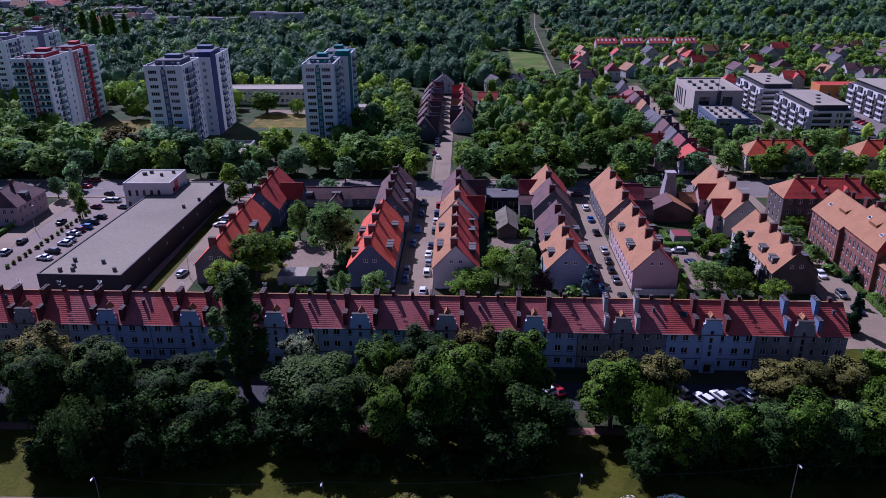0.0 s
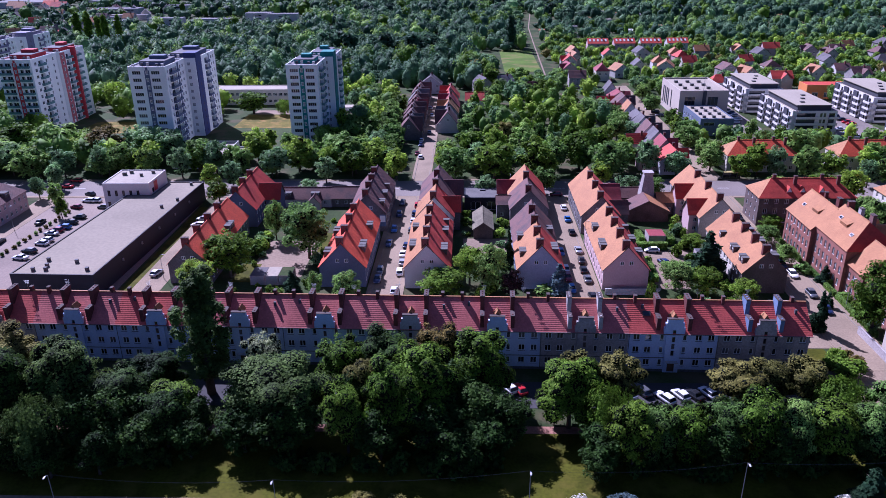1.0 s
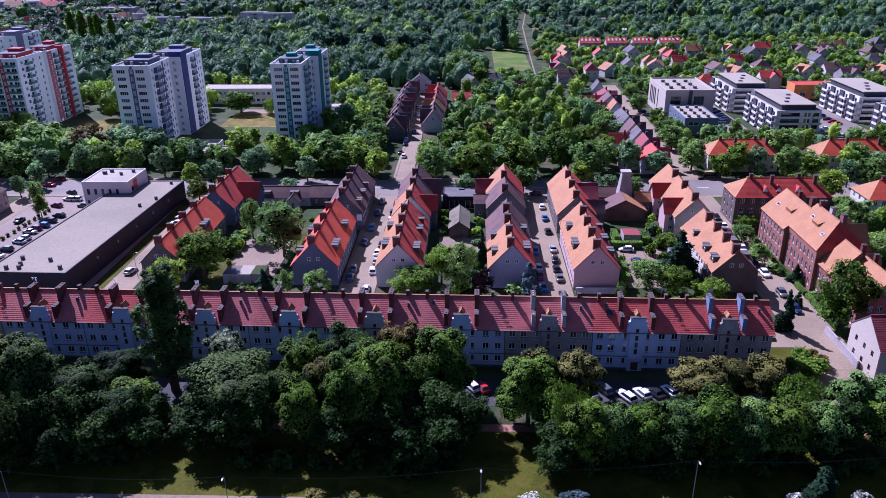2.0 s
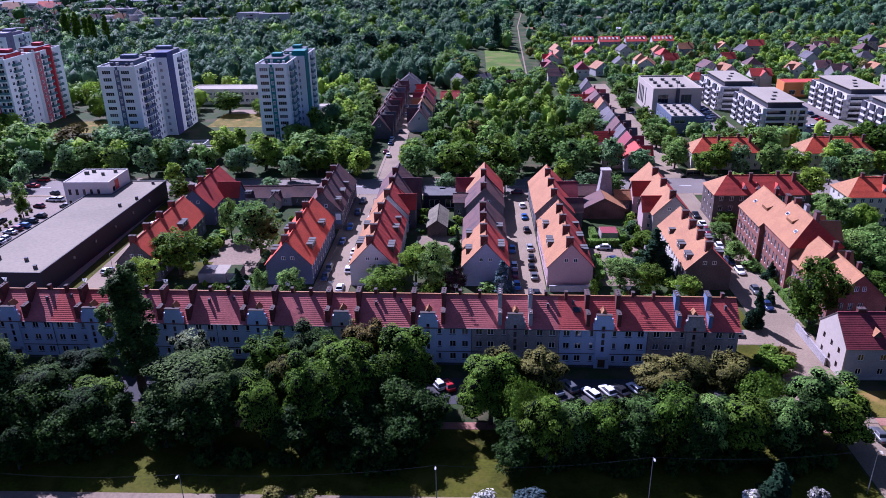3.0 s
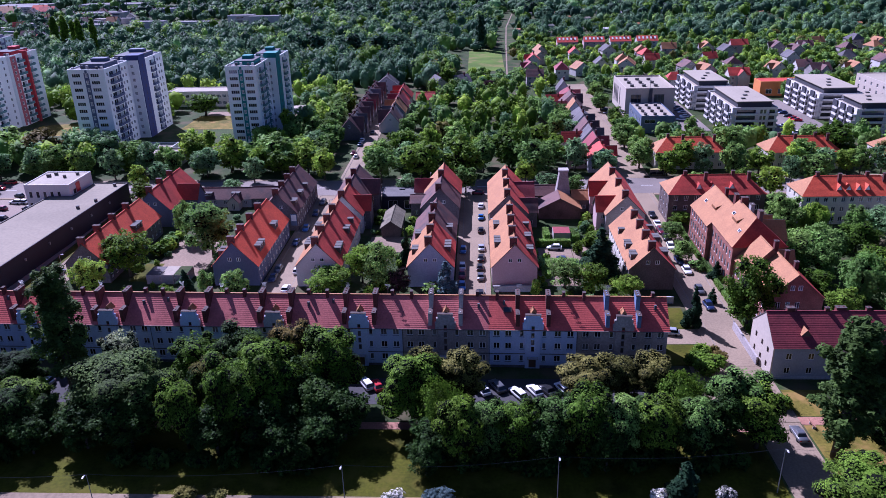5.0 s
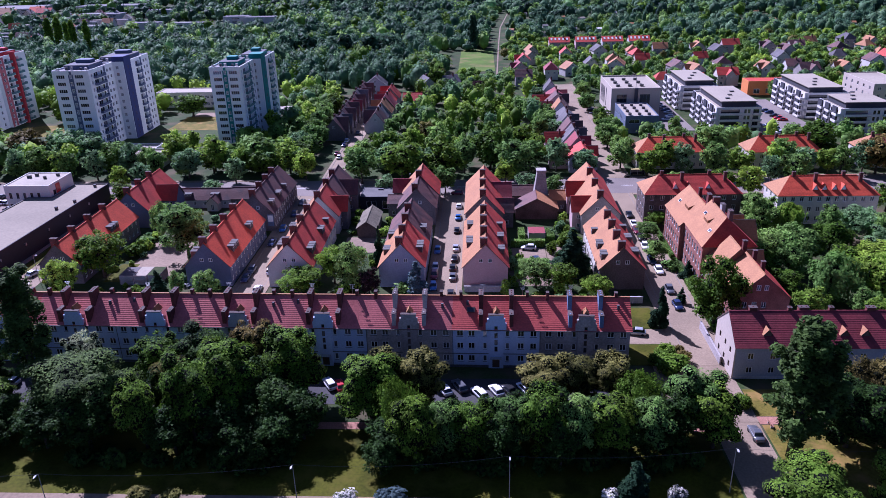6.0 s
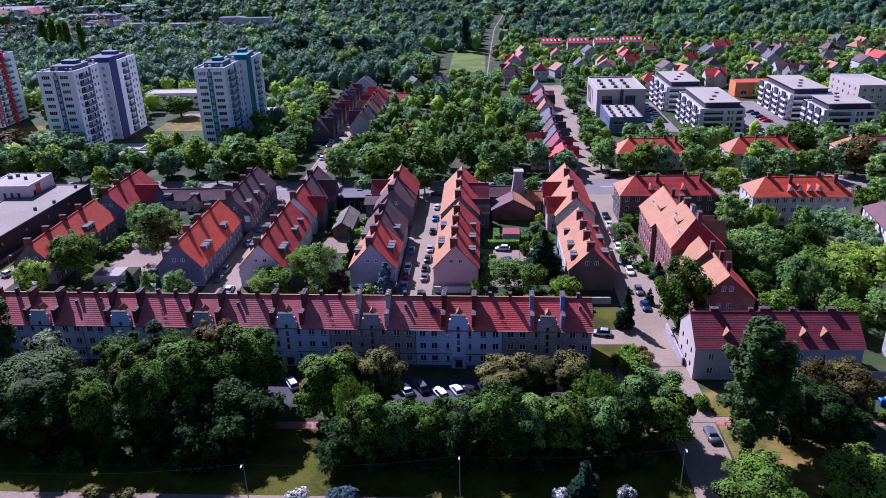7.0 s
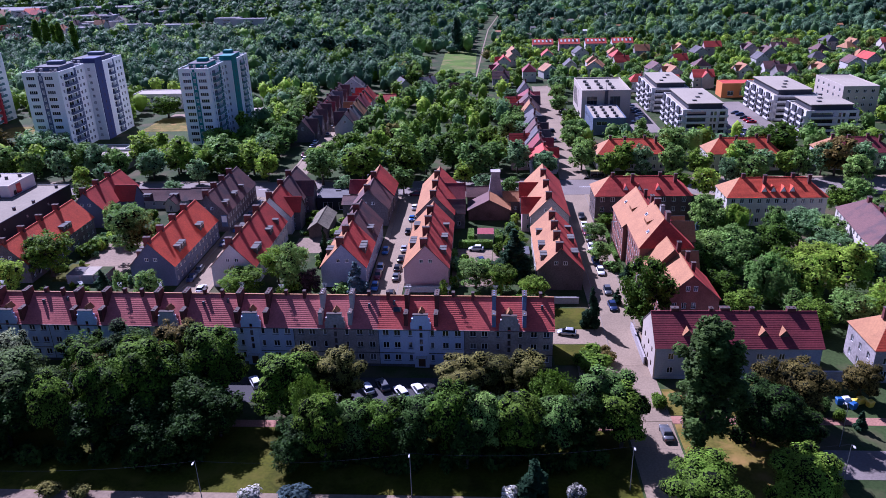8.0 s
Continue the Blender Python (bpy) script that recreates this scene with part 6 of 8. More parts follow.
suburb = [(66, 452, 10, WALL_PINK, ROOF_WINE), (84, 440, 0, WALL_CREAM, ROOF_WINE), (96, 450, 20, WALL_WHITE, ROOF_SALMON), (70, 478, 0, WALL_CREAM, ROOF_RED), (110, 462, 0, WALL_CREAM, ROOF_GREY), (124, 452, -15, WALL_WHITE, ROOF_SALMON), (126, 478, 0, WALL_WHITE, ROOF_SALMON),
          (142, 470, -80, WALL_CREAM, ROOF_RED), (158, 446, 10, WALL_GREY, ROOF_DARK), (163, 428, 15, WALL_WHITE, ROOF_SALMON), (180, 480, -80, WALL_WHITE, ROOF_RED), (186, 452, 0, WALL_CREAM, ROOF_DARK), (205, 436, 10, WALL_CREAM, ROOF_SALMON), (226, 470, 0, WALL_WHITE, ROOF_GREY), (224, 446, -90, WALL_WHITE, ROOF_DARK),
          (246, 430, 5, WALL_CREAM, ROOF_SALMON), (262, 474, -90, WALL_WHITE, ROOF_GREY), (272, 450, 0, WALL_WHITE, ROOF_DARK), (290, 432, 0, WALL_CREAM, ROOF_SALMON), (312, 466, -90, WALL_CREAM, ROOF_RED), (336, 440, 0, WALL_CREAM, ROOF_SALMON), (352, 462, -90, WALL_GREY, ROOF_DARK), (372, 436, 10, WALL_CREAM, ROOF_SALMON),
          (405, 450, -90, WALL_GREY, ROOF_DARK), (190, 522, 0, WALL_GREY, ROOF_SALMON), (212, 524, -90, WALL_PINK, ROOF_RED), (300, 520, -70, WALL_CREAM, ROOF_SALMON), (330, 530, -90, WALL_CREAM, ROOF_RED), (380, 515, -90, WALL_GREY, ROOF_DARK), (425, 520, -90, WALL_GREY, ROOF_DARK), (432, 484, 10, WALL_CREAM, ROOF_SALMON),
          (140, 404, -90, WALL_WHITE, ROOF_RED), (156, 402, -90, WALL_CREAM, ROOF_RED), (176, 412, -90, WALL_CREAM, ROOF_RED), (100, 510, 0, WALL_WHITE, ROOF_RED), (122, 512, 10, WALL_CREAM, ROOF_GREY), (144, 510, 0, WALL_WHITE, ROOF_SALMON), (14, 400, 20, WALL_GREY, ROOF_GREY), (26, 412, -60, WALL_WHITE, ROOF_GREY)]
more = random.Random(12)
while len(suburb) < 66:
    x, y = more.uniform(60, 440), more.uniform(412, 545)
    if all(abs(x - q[0]) > 13 or abs(y - q[1]) > 15 for q in suburb) and not (92 < x < 166 and y > 535) and not (174 < x < 266 and y < 420):
        suburb.append((x, y, more.choice((0, -90, 10, -80)), more.choice((WALL_DUN, WALL_GREY, WALL_PINK, WALL_DUN)), more.choice((ROOF_SALMON, ROOF_RED, ROOF_GREY, ROOF_DARK, ROOF_DARK, ROOF_SALMON, ROOF_SALMON))))
for i, (x, y, a, wm, rm) in enumerate(suburb):
    high = (0.0, 0.9, -0.7, 0.4)[i % 4]
    detached(x, y, a, wm, rm, w=(8.4, 7.6, 9.4)[i % 3], l=(9.6, 11.0, 8.6, 9.2)[i % 4], near=y < 425, eave=5.2 + high, ridge=8.6 + high, hip=(3.2, 3.2) if i % 5 == 1 else (0, 0), cross=[(1 if a < -45 else -1, (-1.4, 1.2)[i % 2], 4.8, 1.3, 7.8 + high)] if i % 3 == 0 and i % 5 != 1 else ())
rs = random.Random(5)
for x, y, rm in ((-510, 885, ROOF_SALMON), (-500, 868, ROOF_SALMON), (-491, 912, ROOF_ORANGE), (-470, 890, ROOF_RED), (-530, 905, ROOF_SALMON)):
    plain_house(x, y, 14, 18, -90, WALL_WHITE, rm, "large white house with %s roof far off" % ROOFN[rm.name], eave=7, ridge=12)
for k in range(34):
    detached(near=False, x=rs.uniform(-520, -330), y=rs.uniform(620, 900), turn=rs.choice((0, -90, 20, -70)), wall_mat=rs.choice((WALL_WHITE, WALL_CREAM, WALL_GREY)), roof_mat=rs.choice((ROOF_RED, ROOF_SALMON, ROOF_GREY, ROOF_DARK, ROOF_GREY)))
for x, y, w, l in ((-306, 738, 34, 12), (-256, 728, 36, 12), (-222, 782, 26, 14), (-196, 770, 30, 12), (-345, 716, 24, 18), (-590, 945, 70, 60), (-410, 846, 50, 18), (-470, 960, 80, 30), (-362, 880, 46, 16), (-60, 980, 60, 18), (120, 1010, 80, 20), (40, 1000, 40, 14)):
    flat_block("long low pale building far off among trees", x, x + w, y, y + l, 7.0, WALL_CHALK, ROOF_GREY, front=[(u, s, 7.6, 1.5) for s in (1.0, 4.2) for u in spread(int(w / 16), 0.5, w - 0.5, 7.6)], name="far_building", cat="building")
for k in range(13):
    x, y, w = rs.uniform(-480, -345), 655 + 14 * k, rs.uniform(13, 30)
    flat_block("low grey flat-roofed building in the far town", x, x + w, y, y + 9, rs.uniform(3.6, 6.5), (WALL_DUN, WALL_CHALK, CONCRETE)[k % 3], (ROOF_GREY, FELT)[k % 2], name="far_building", cat="building")

# ---- trees, the nearest first ----
PARK, GARDEN, STREET = "in the park", "in a back garden", "by the cross street"
for q in (
        (-27.4, 105.5, 9.7, 16.1, "broad", LEAF_POPLAR),
        (-13.6, 99.6, 3.9, 15.2, "broad", LEAF_LIME),
        (-11.8, 109, 3.9, 13.1, "broad", LEAF_OLIVE),
        (-6.1, 102, 5.7, 17.7, "broad", LEAF_DARK),
        (-1.6, 106, 6.8, 18.3, "broad", LEAF_DARK),
        (-17.1, 116, 5.0, 13.6, "broad", LEAF_DARK),
        (-8.5, 117, 6.3, 14.7, "broad", LEAF_DEEP),
        (0.5, 117, 4.7, 15.9, "broad", LEAF_RUST),
        (8.2, 113, 6.5, 17.1, "broad", LEAF_DARK),
        (-53.7, 105, 5.5, 13.6, "broad", LEAF_POPLAR),
        (-51.2, 114, 5.8, 10.6, "broad", LEAF_DEEP),
        (-45.3, 106, 5.8, 9.7, "broad", LEAF_DARK),
        (-62.6, 106, 6.8, 18.8, "broad", LEAF_POPLAR),
        (-73.9, 104, 5.9, 18.3, "broad", LEAF_DEEP),
        (-62.4, 95.5, 6.6, 14.3, "willow", LEAF_POPLAR),
        (-81.6, 118, 6.8, 13.6, "broad", LEAF_OLIVE),
        (-89.6, 112, 8.1, 16.0, "broad", LEAF_POPLAR),
        (23.9, 107, 6.4, 14.5, "broad", LEAF_DARK),
        (26.4, 111, 5.2, 12.8, "broad", LEAF_OLIVE),
        (32.8, 111, 4.8, 13.5, "broad", LEAF_OLIVE),
        (29.0, 101, 5.0, 14.0, "willow", LEAF_DARK),
):
    tree(*q, level=0, where=PARK, group="park trees")
for q in (
        (32.4, 95.5, 4.3, 14.6, "broad", LEAF_DARK),
        (36.5, 98, 3.6, 11.9, "broad", LEAF),
        (41.7, 98, 4.0, 11.9, "broad", LEAF_DARK),
        (47.6, 99, 4.0, 12.1, "broad", LEAF),
        (53.0, 98, 4.6, 14.5, "broad", LEAF_DARK),
        (58.7, 98, 3.9, 13.3, "broad", LEAF),
        (64.1, 98, 4.6, 12.9, "broad", LEAF_DARK),
        (70.2, 99, 4.3, 12.3, "broad", LEAF),
        (78.7, 105, 5.2, 13.9, "broad", LEAF),
        (81.0, 101, 5.2, 12.3, "broad", LEAF_DARK),
        (54.7, 113, 5.4, 10.8, "broad", LEAF_OLIVE),
        (61.3, 114, 4.2, 10.7, "broad", LEAF_OLIVE),
        (66.4, 113, 4.3, 11.1, "broad", LEAF_OLIVE),
        (69.9, 107, 5.5, 11.1, "willow", LEAF_DARK),
        (92.9, 98.6, 6.8, 27.2, "column", LEAF_POPLAR),
        (102.6, 101.5, 6.4, 14.0, "broad", LEAF_DEEP),
        (107.6, 99.5, 5.0, 11.0, "broad", LEAF_DEEP),
        (105.6, 108, 3.6, 14.7, "broad", LEAF_RUST),
        (112.4, 109, 5.6, 12.8, "broad", LEAF_RUST),
        (90.3, 85.5, 6.2, 10.9, "broad", LEAF_LIME),
        (104.6, 86.5, 5.8, 11.3, "broad", LEAF_LIME),
        (-31.8, 116.5, 3.9, 14.1, "broad", LEAF_PALE),
        (-42.2, 116.6, 6.0, 27.5, "column", LEAF_POPLAR),
):
    tree(*q, level=0, where=PARK, group="park trees")
# Dark understory, added to cast shadow and fill the black between the crowns.
for q in (
        (-52, 100, 5, 12.5, "broad", LEAF_DEEP),
        (-40, 103, 4, 8, "broad", LEAF_DEEP),
        (-46.5, 95.5, 4.4, 9.5, "broad", LEAF_DEEP),
        (-94, 99, 5, 11, "broad", LEAF_DEEP),
        (-87, 96.5, 4.4, 9, "broad", LEAF_DEEP),
        (-68, 94.5, 4.2, 9, "broad", LEAF_DEEP),
        (-60.5, 92.5, 3.6, 7.5, "broad", LEAF_DEEP),
        (-39.6, 97.8, 3.4, 8, "broad", LEAF_DEEP),
        (-53, 93.5, 4, 8.5, "broad", LEAF_DEEP),
        (5, 95, 4.2, 9, "broad", LEAF_DEEP),
        (9.5, 98.5, 4, 9, "broad", LEAF_DEEP),
        (12.6, 102.5, 4.6, 10.5, "broad", LEAF_DEEP),
        (27, 93.5, 3, 6.5, "broad", LEAF_DEEP),
        (-66, 104, 5.5, 13, "broad", LEAF_DEEP),
        (-57, 99, 4.6, 13, "broad", LEAF_DEEP),
        (-23, 99, 5.5, 11, "broad", LEAF_DEEP),
        (-31, 99.5, 5, 10, "broad", LEAF_DEEP),
        (-8, 98, 4.5, 9.5, "broad", LEAF_DEEP),
        (1, 99, 5.5, 11, "broad", LEAF_DEEP),
        (8, 104, 5.5, 12, "broad", LEAF_DEEP),
        (-14, 108, 4, 11, "broad", LEAF_DEEP),
        (4, 108, 5, 14, "broad", LEAF_DEEP),
        (28, 97, 4.5, 9, "broad", LEAF_DEEP),
        (38, 103, 4, 8, "broad", LEAF_DEEP),
        (44, 103.5, 4, 8, "broad", LEAF_DEEP),
        (50, 104, 4, 8.5, "broad", LEAF_DEEP),
        (56, 104, 4.5, 9, "broad", LEAF_DEEP),
        (62, 103, 4.5, 9, "broad", LEAF_DEEP),
        (67, 98, 4, 10, "broad", LEAF_DEEP),
        (74, 100, 4.5, 11, "broad", LEAF_DEEP),
        (46, 95.5, 3.4, 9.5, "broad", LEAF_DEEP),
        (55.5, 95, 3.6, 10, "broad", LEAF_DEEP),
):
    tree(*q, level=1, where=PARK, group="park trees")
# Dark shrubs, added where the ground only lies in shade.
ru = random.Random(8)
for x0, x1, n in ((-90, -80, 4), (-71, -42, 11), (-26, 11, 14), (29, 78, 18)):
    for k in range(n):
        tree(x0 + (x1 - x0) * (k + ru.uniform(0.2, 0.8)) / n, ru.uniform(93.6, 97.5), ru.uniform(1.6, 2.8), ru.uniform(2.2, 4.4), "bush", LEAF_DEEP, 1, "added to darken the park ground", "shrubs added to darken the park ground")
for q in (
        # filler tree, added for its shadow on the lawn
        (-44.5, 100.5, 4.8, 12, "broad", LEAF_DEEP),
        (125.8, 115.4, 3.4, 9, "broad", LEAF_RUST),
        (65.7, 87.5, 3.0, 8, "cone", NEEDLE),
        (61.9, 87.7, 1.9, 3, "bush", BLOSSOM),
        (72.2, 88.5, 2.0, 3, "bush", BLOSSOM),
        (29.4, 86.6, 2.9, 3, "bush", NEEDLE_BLUE),
        (22.5, 86.1, 2.6, 3, "bush", BLOSSOM),
        (-9.5, 87.2, 2.0, 2.6, "bush", LEAF_OLIVE),
        (-4.6, 87.0, 1.8, 2.2, "bush", LEAF_OLIVE),
        (90.1, 112.0, 1.8, 3, "bush", LEAF_DARK),
        (89.3, 113.2, 1.2, 2.6, "bush", LEAF_DARK),
        (79.4, 124.4, 4.4, 4, "bush", LEAF_DARK),
        (80.6, 129.8, 2.5, 3.2, "bush", LEAF_DARK),
        (82.8, 127.4, 2.3, 3.0, "bush", LEAF_RUST),
        (77.6, 127.0, 2.4, 3.0, "bush", LEAF_DARK),
        (82.9, 131.2, 1.4, 2.0, "bush", LEAF_RUST),
        (81.3, 141.4, 2.1, 10, "cone", NEEDLE),
        (119.8, 108.7, 1.4, 2.4, "bush", LEAF_DARK),
        (117.6, 111.6, 2.0, 3, "bush", LEAF_DEEP),
        (121.9, 106.3, 1.1, 4, "cone", NEEDLE),
):
    tree(*q, level=0, where=PARK, group="park trees")
for q in (
        (92.4, 141, 5.9, 17.7, "broad", LEAF_DARK),
        (113.2, 169, 5.4, 11.8, "broad", LEAF),
        (120.4, 172, 6.2, 13.0, "broad", LEAF),
        (117.0, 165.5, 5.0, 11.0, "broad", LEAF),
        (119.6, 193, 5.3, 12.9, "broad", LEAF),
        (126.1, 190, 4.3, 11.9, "willow", LEAF_LIME),
        (123.2, 154, 6.0, 12.4, "willow", LEAF_WILLOW),
        (131.0, 152.5, 6.0, 13.4, "broad", LEAF_LIME),
        (140.2, 155.5, 6.6, 14.6, "broad", LEAF_LIME),
        (135.8, 162, 5.8, 12.8, "broad", LEAF_LIME),
        (135.3, 187, 3.4, 12.6, "broad", LEAF),
        (114.6, 146, 3.8, 7.5, "broad", LEAF_LIME),
        (125.8, 146, 3.7, 7.5, "broad", LEAF),
        (112.6, 179, 2.3, 10.2, "cone", NEEDLE_BLUE),
        (133.0, 180, 5.5, 9.7, "broad", LEAF_DARK),
        (-58.3, 156, 4.5, 11.5, "broad", LEAF_LIME),
        (-36.1, 180, 6.8, 17.6, "broad", LEAF_WILLOW),
        (-48.2, 193, 3.1, 13.3, "broad", LEAF),
        (-22.1, 154, 3.6, 8.5, "broad", LEAF),
        (-36.4, 160, 2.4, 5.8, "cone", NEEDLE),
        (-30.1, 157, 2.3, 7.2, "broad", LEAF),
        (6.7, 164, 4.3, 11.4, "broad", LEAF_LIME),
        (11.6, 160, 4.5, 13.3, "broad", LEAF),
        (16.4, 157, 3.0, 7.7, "broad", LEAF_PLUM),
):
    tree(*q, level=1, where=GARDEN)
for q in (
        (16.8, 174, 1.7, 11.9, "cone", NEEDLE),
        (-0.3, 157, 5.5, 8.3, "broad", LEAF_LIME),
        (27.7, 157, 3.4, 9.1, "cone", NEEDLE_BLUE),
        (65.5, 169, 5.1, 12.7, "cone", NEEDLE),
        (56.1, 161, 4.5, 8.9, "broad", LEAF),
        (69.5, 154, 3.5, 7.4, "broad", LEAF_LIME),
        (48.8, 155, 1.3, 5.4, "broad", LEAF_LIME),
        (-53.8, 168, 6.4, 13.4, "broad", LEAF_DARK),
        (142.5, 188, 6, 11.5, "broad", LEAF_SILVER),
        (148.2, 183, 5.0, 10.4, "broad", LEAF),
        (145.5, 177, 5.2, 9.6, "broad", LEAF_SILVER),
        (148.5, 160, 5.2, 12, "broad", LEAF_SILVER),
        (-51.1, 187.9, 3.1, 4, "bush", LEAF),
        (-52.1, 181.9, 3.0, 4, "bush", LEAF_DARK),
        (24.8, 157, 3.2, 4, "bush", LEAF),
        (62, 159.2, 4, 8, "broad", LEAF_DARK),
        (67.4, 186.2, 3.3, 5, "broad", LEAF_DARK),
        (59.1, 172.9, 1.7, 3, "bush", LEAF),
        (87.8, 177, 3.5, 6, "broad", LEAF),
        (88.7, 191, 3.4, 6, "broad", LEAF),
):
    tree(*q, level=1, where=GARDEN)
for q in (
        (93.4, 201.3, 3.3, 5, "broad", LEAF_DARK),
        (163, 212, 4.6, 9, "broad", LEAF_DARK),
        (171, 218, 5.0, 10, "broad", LEAF),
        (179, 210, 4.8, 9.5, "broad", LEAF_LIME),
        (168, 204, 4.2, 8, "broad", LEAF),
        (127, 139.5, 4.4, 8.2, "broad", LEAF_DARK),
        (135.5, 141.5, 5.2, 9.6, "broad", LEAF),
        (144.5, 143.5, 5.6, 10.4, "broad", LEAF_LIME),
        (153, 147, 5.2, 10, "broad", LEAF_DARK),
        (88.8, 153.1, 1.3, 4, "cone", NEEDLE),
        (93.4, 166, 1.9, 5, "cone", NEEDLE),
        (90.4, 171.1, 2.3, 3, "bush", LEAF),
        (122.6, 206, 5.0, 9, "broad", LEAF),
        (109.3, 164.2, 4, 9, "broad", LEAF_DARK),
        (111.2, 175.6, 4.0, 10, "broad", LEAF_DARK),
        (112.5, 155, 4.2, 8, "broad", LEAF_DARK),
        (126, 176, 4.6, 8, "broad", LEAF_DARK),
        (130, 165, 5, 9, "broad", LEAF_DARK),
):
    tree(*q, level=1, where=GARDEN)
for q in (
        (-169.5, 261.1, 7.9, 13.6, "broad", LEAF),
        (-150.1, 248.4, 6.7, 12.2, "broad", LEAF),
        (-168.5, 275.0, 8.2, 14.6, "broad", LEAF_DARK),
        (-155.0, 279.1, 8.4, 14.6, "broad", LEAF),
        (-131.1, 268.3, 8.1, 15.9, "broad", LEAF_RUST),
        (-117.4, 274.6, 8.2, 14.6, "broad", LEAF_SILVER),
        (-107.4, 270.3, 7.2, 14.6, "broad", LEAF_SILVER),
        (-92.4, 258.4, 6.4, 13.4, "broad", LEAF),
        (-109.8, 253.8, 4.5, 11.0, "broad", LEAF_LIME),
        (-135.5, 238.9, 3.3, 9.8, "broad", LEAF_SILVER),
        (-74.2, 272.4, 6.1, 13.4, "broad", LEAF_LIME),
        (-62.2, 251.6, 5.7, 12.2, "broad", LEAF_SILVER),
        (-55.7, 260.5, 6.2, 13.4, "broad", LEAF_LIME),
        (-39.4, 262.0, 7.6, 14.6, "broad", LEAF),
        (-43.2, 245.3, 3.9, 9.8, "broad", LEAF_SILVER),
        (-26.5, 256.6, 6.1, 13.4, "broad", LEAF_LIME),
        (-18.8, 248.0, 4.6, 12.2, "broad", LEAF_LIME),
        (-81.8, 238.8, 3.5, 9.8, "broad", LEAF_LIME),
        (-74.4, 240.1, 3.9, 9.8, "broad", LEAF_SILVER),
        (1.8, 243.9, 6.5, 14.6, "broad", LEAF),
):
    tree(*q, level=1, where=STREET)
for q in (
        (15.5, 247.2, 7.6, 14.6, "broad", LEAF_LIME),
        (30.1, 248.6, 7.2, 15.9, "broad", LEAF_DARK),
        (46.5, 259.4, 7.5, 15.9, "broad", LEAF_DARK),
        (54.2, 247.1, 7.5, 14.6, "broad", LEAF),
        (51.4, 241.8, 4.2, 9.8, "broad", LEAF_LIME),
        (31.3, 232.5, 4.0, 9.8, "broad", LEAF),
        (8.2, 265.6, 7.0, 14.6, "broad", LEAF_DARK),
        (27.7, 273.5, 6.1, 14.6, "broad", LEAF),
        (92.8, 295.6, 3.9, 11.0, "broad", LEAF),
        (96.2, 265.5, 3.4, 11.0, "broad", LEAF),
        (94.0, 271.8, 3.2, 9.8, "broad", LEAF),
        (107.6, 252.4, 5.2, 12.2, "broad", LEAF_LIME),
        (117.4, 274.3, 5.0, 12.2, "broad", LEAF),
        (127.4, 269.3, 6.6, 14.6, "broad", LEAF),
        (123.0, 247.7, 4.9, 12.2, "broad", LEAF),
        (146.9, 251.7, 5.5, 13.4, "broad", LEAF),
        (164.3, 267.5, 7.6, 14.6, "broad", LEAF_DARK),
        (145.6, 237.0, 5.3, 12.2, "broad", LEAF),
        (164.6, 246.1, 3.9, 12.2, "broad", LEAF),
        (192.4, 276.6, 5.6, 13.4, "broad", LEAF),
):
    tree(*q, level=1, where=STREET)
for q in (
        (177.4, 248.3, 6.4, 14.6, "broad", LEAF_RUST),
        (179.1, 235.8, 5.2, 12.2, "broad", LEAF),
        (128.3, 227.3, 4.5, 11.0, "broad", LEAF_LIME),
        (122.2, 301.2, 2.7, 9.8, "broad", LEAF),
        (139.2, 239.2, 3.8, 11.0, "broad", LEAF_SILVER),
        (-168.4, 363.3, 6.2, 16, "willow", LEAF_LIME),
        (-97.8, 353.3, 8.2, 12, "broad", LEAF_DARK),
        (-82.5, 351.5, 4.3, 8, "willow", LEAF_LIME),
        (-267.2, 568.2, 3.2, 29, "column", LEAF_DARK),
        (-259.9, 575.0, 3.2, 28, "column", LEAF_DARK),
        (-276.8, 577.2, 3.4, 27, "column", LEAF_DARK),
        (-307.2, 605.5, 4.1, 27, "column", LEAF_DARK),
        (-292.8, 593.9, 4.0, 29, "column", LEAF_DARK),
):
    tree(*q, level=1, where=STREET)

# ---- trees that fill gardens, parks and the woods ----
KEEP_OUT = [(-130, 94, 229, 250), (-18.5, -5, 245, 400), (83, 95, 245, 425), (-15, -5, 245, 400), (-136, -78, 146, 231), (100, 126, 306, 374), (137, 184, 296, 386), (184, 209, 296, 370),
            (-130, -106, 288, 340), (-69, -50, 298, 346), (-196, -170, 312, 360), (-248, -216, 370, 418), (-126, -80, 372, 388), (32, 49, 470, 553), (-26, -15, 286, 394), (-6, 5, 296, 386), (73.5, 84.5, 252, 386),
            (-106, -66, 290, 366), (-172, -130, 290, 340), (52, 57, 450, 590), (56, 62.5, 590, 700), (60, 72, 700, 800), (-105, -77, 260, 290), (118, 135, 310, 374), (176, 200, 380, 394), (-352, -155, 700, 800), (-600, -515, 900, 1010), (-412, -355, 825, 866), (-170, -138, 390, 406), (96, 240, 250, 270), (-63, -49, 355, 363), (212, 234, 334, 362)]
# allotment huts stand at the far ends of small clearings in the wood
HUTS = []
hr = random.Random(77)
while len(HUTS) < 64:
    x, y = hr.uniform(66, 470), hr.uniform(628, 980)
    x += (y - 628) * 0.3 * (1 if x > 250 else 0)
    if all(abs(x - a) > 11 or abs(y - b) > 34 for a, b in HUTS):
        HUTS.append((x, y))
KEEP_OUT += [(x - 2.4, x + 2.4, y - 34, y + 2) for x, y in HUTS]
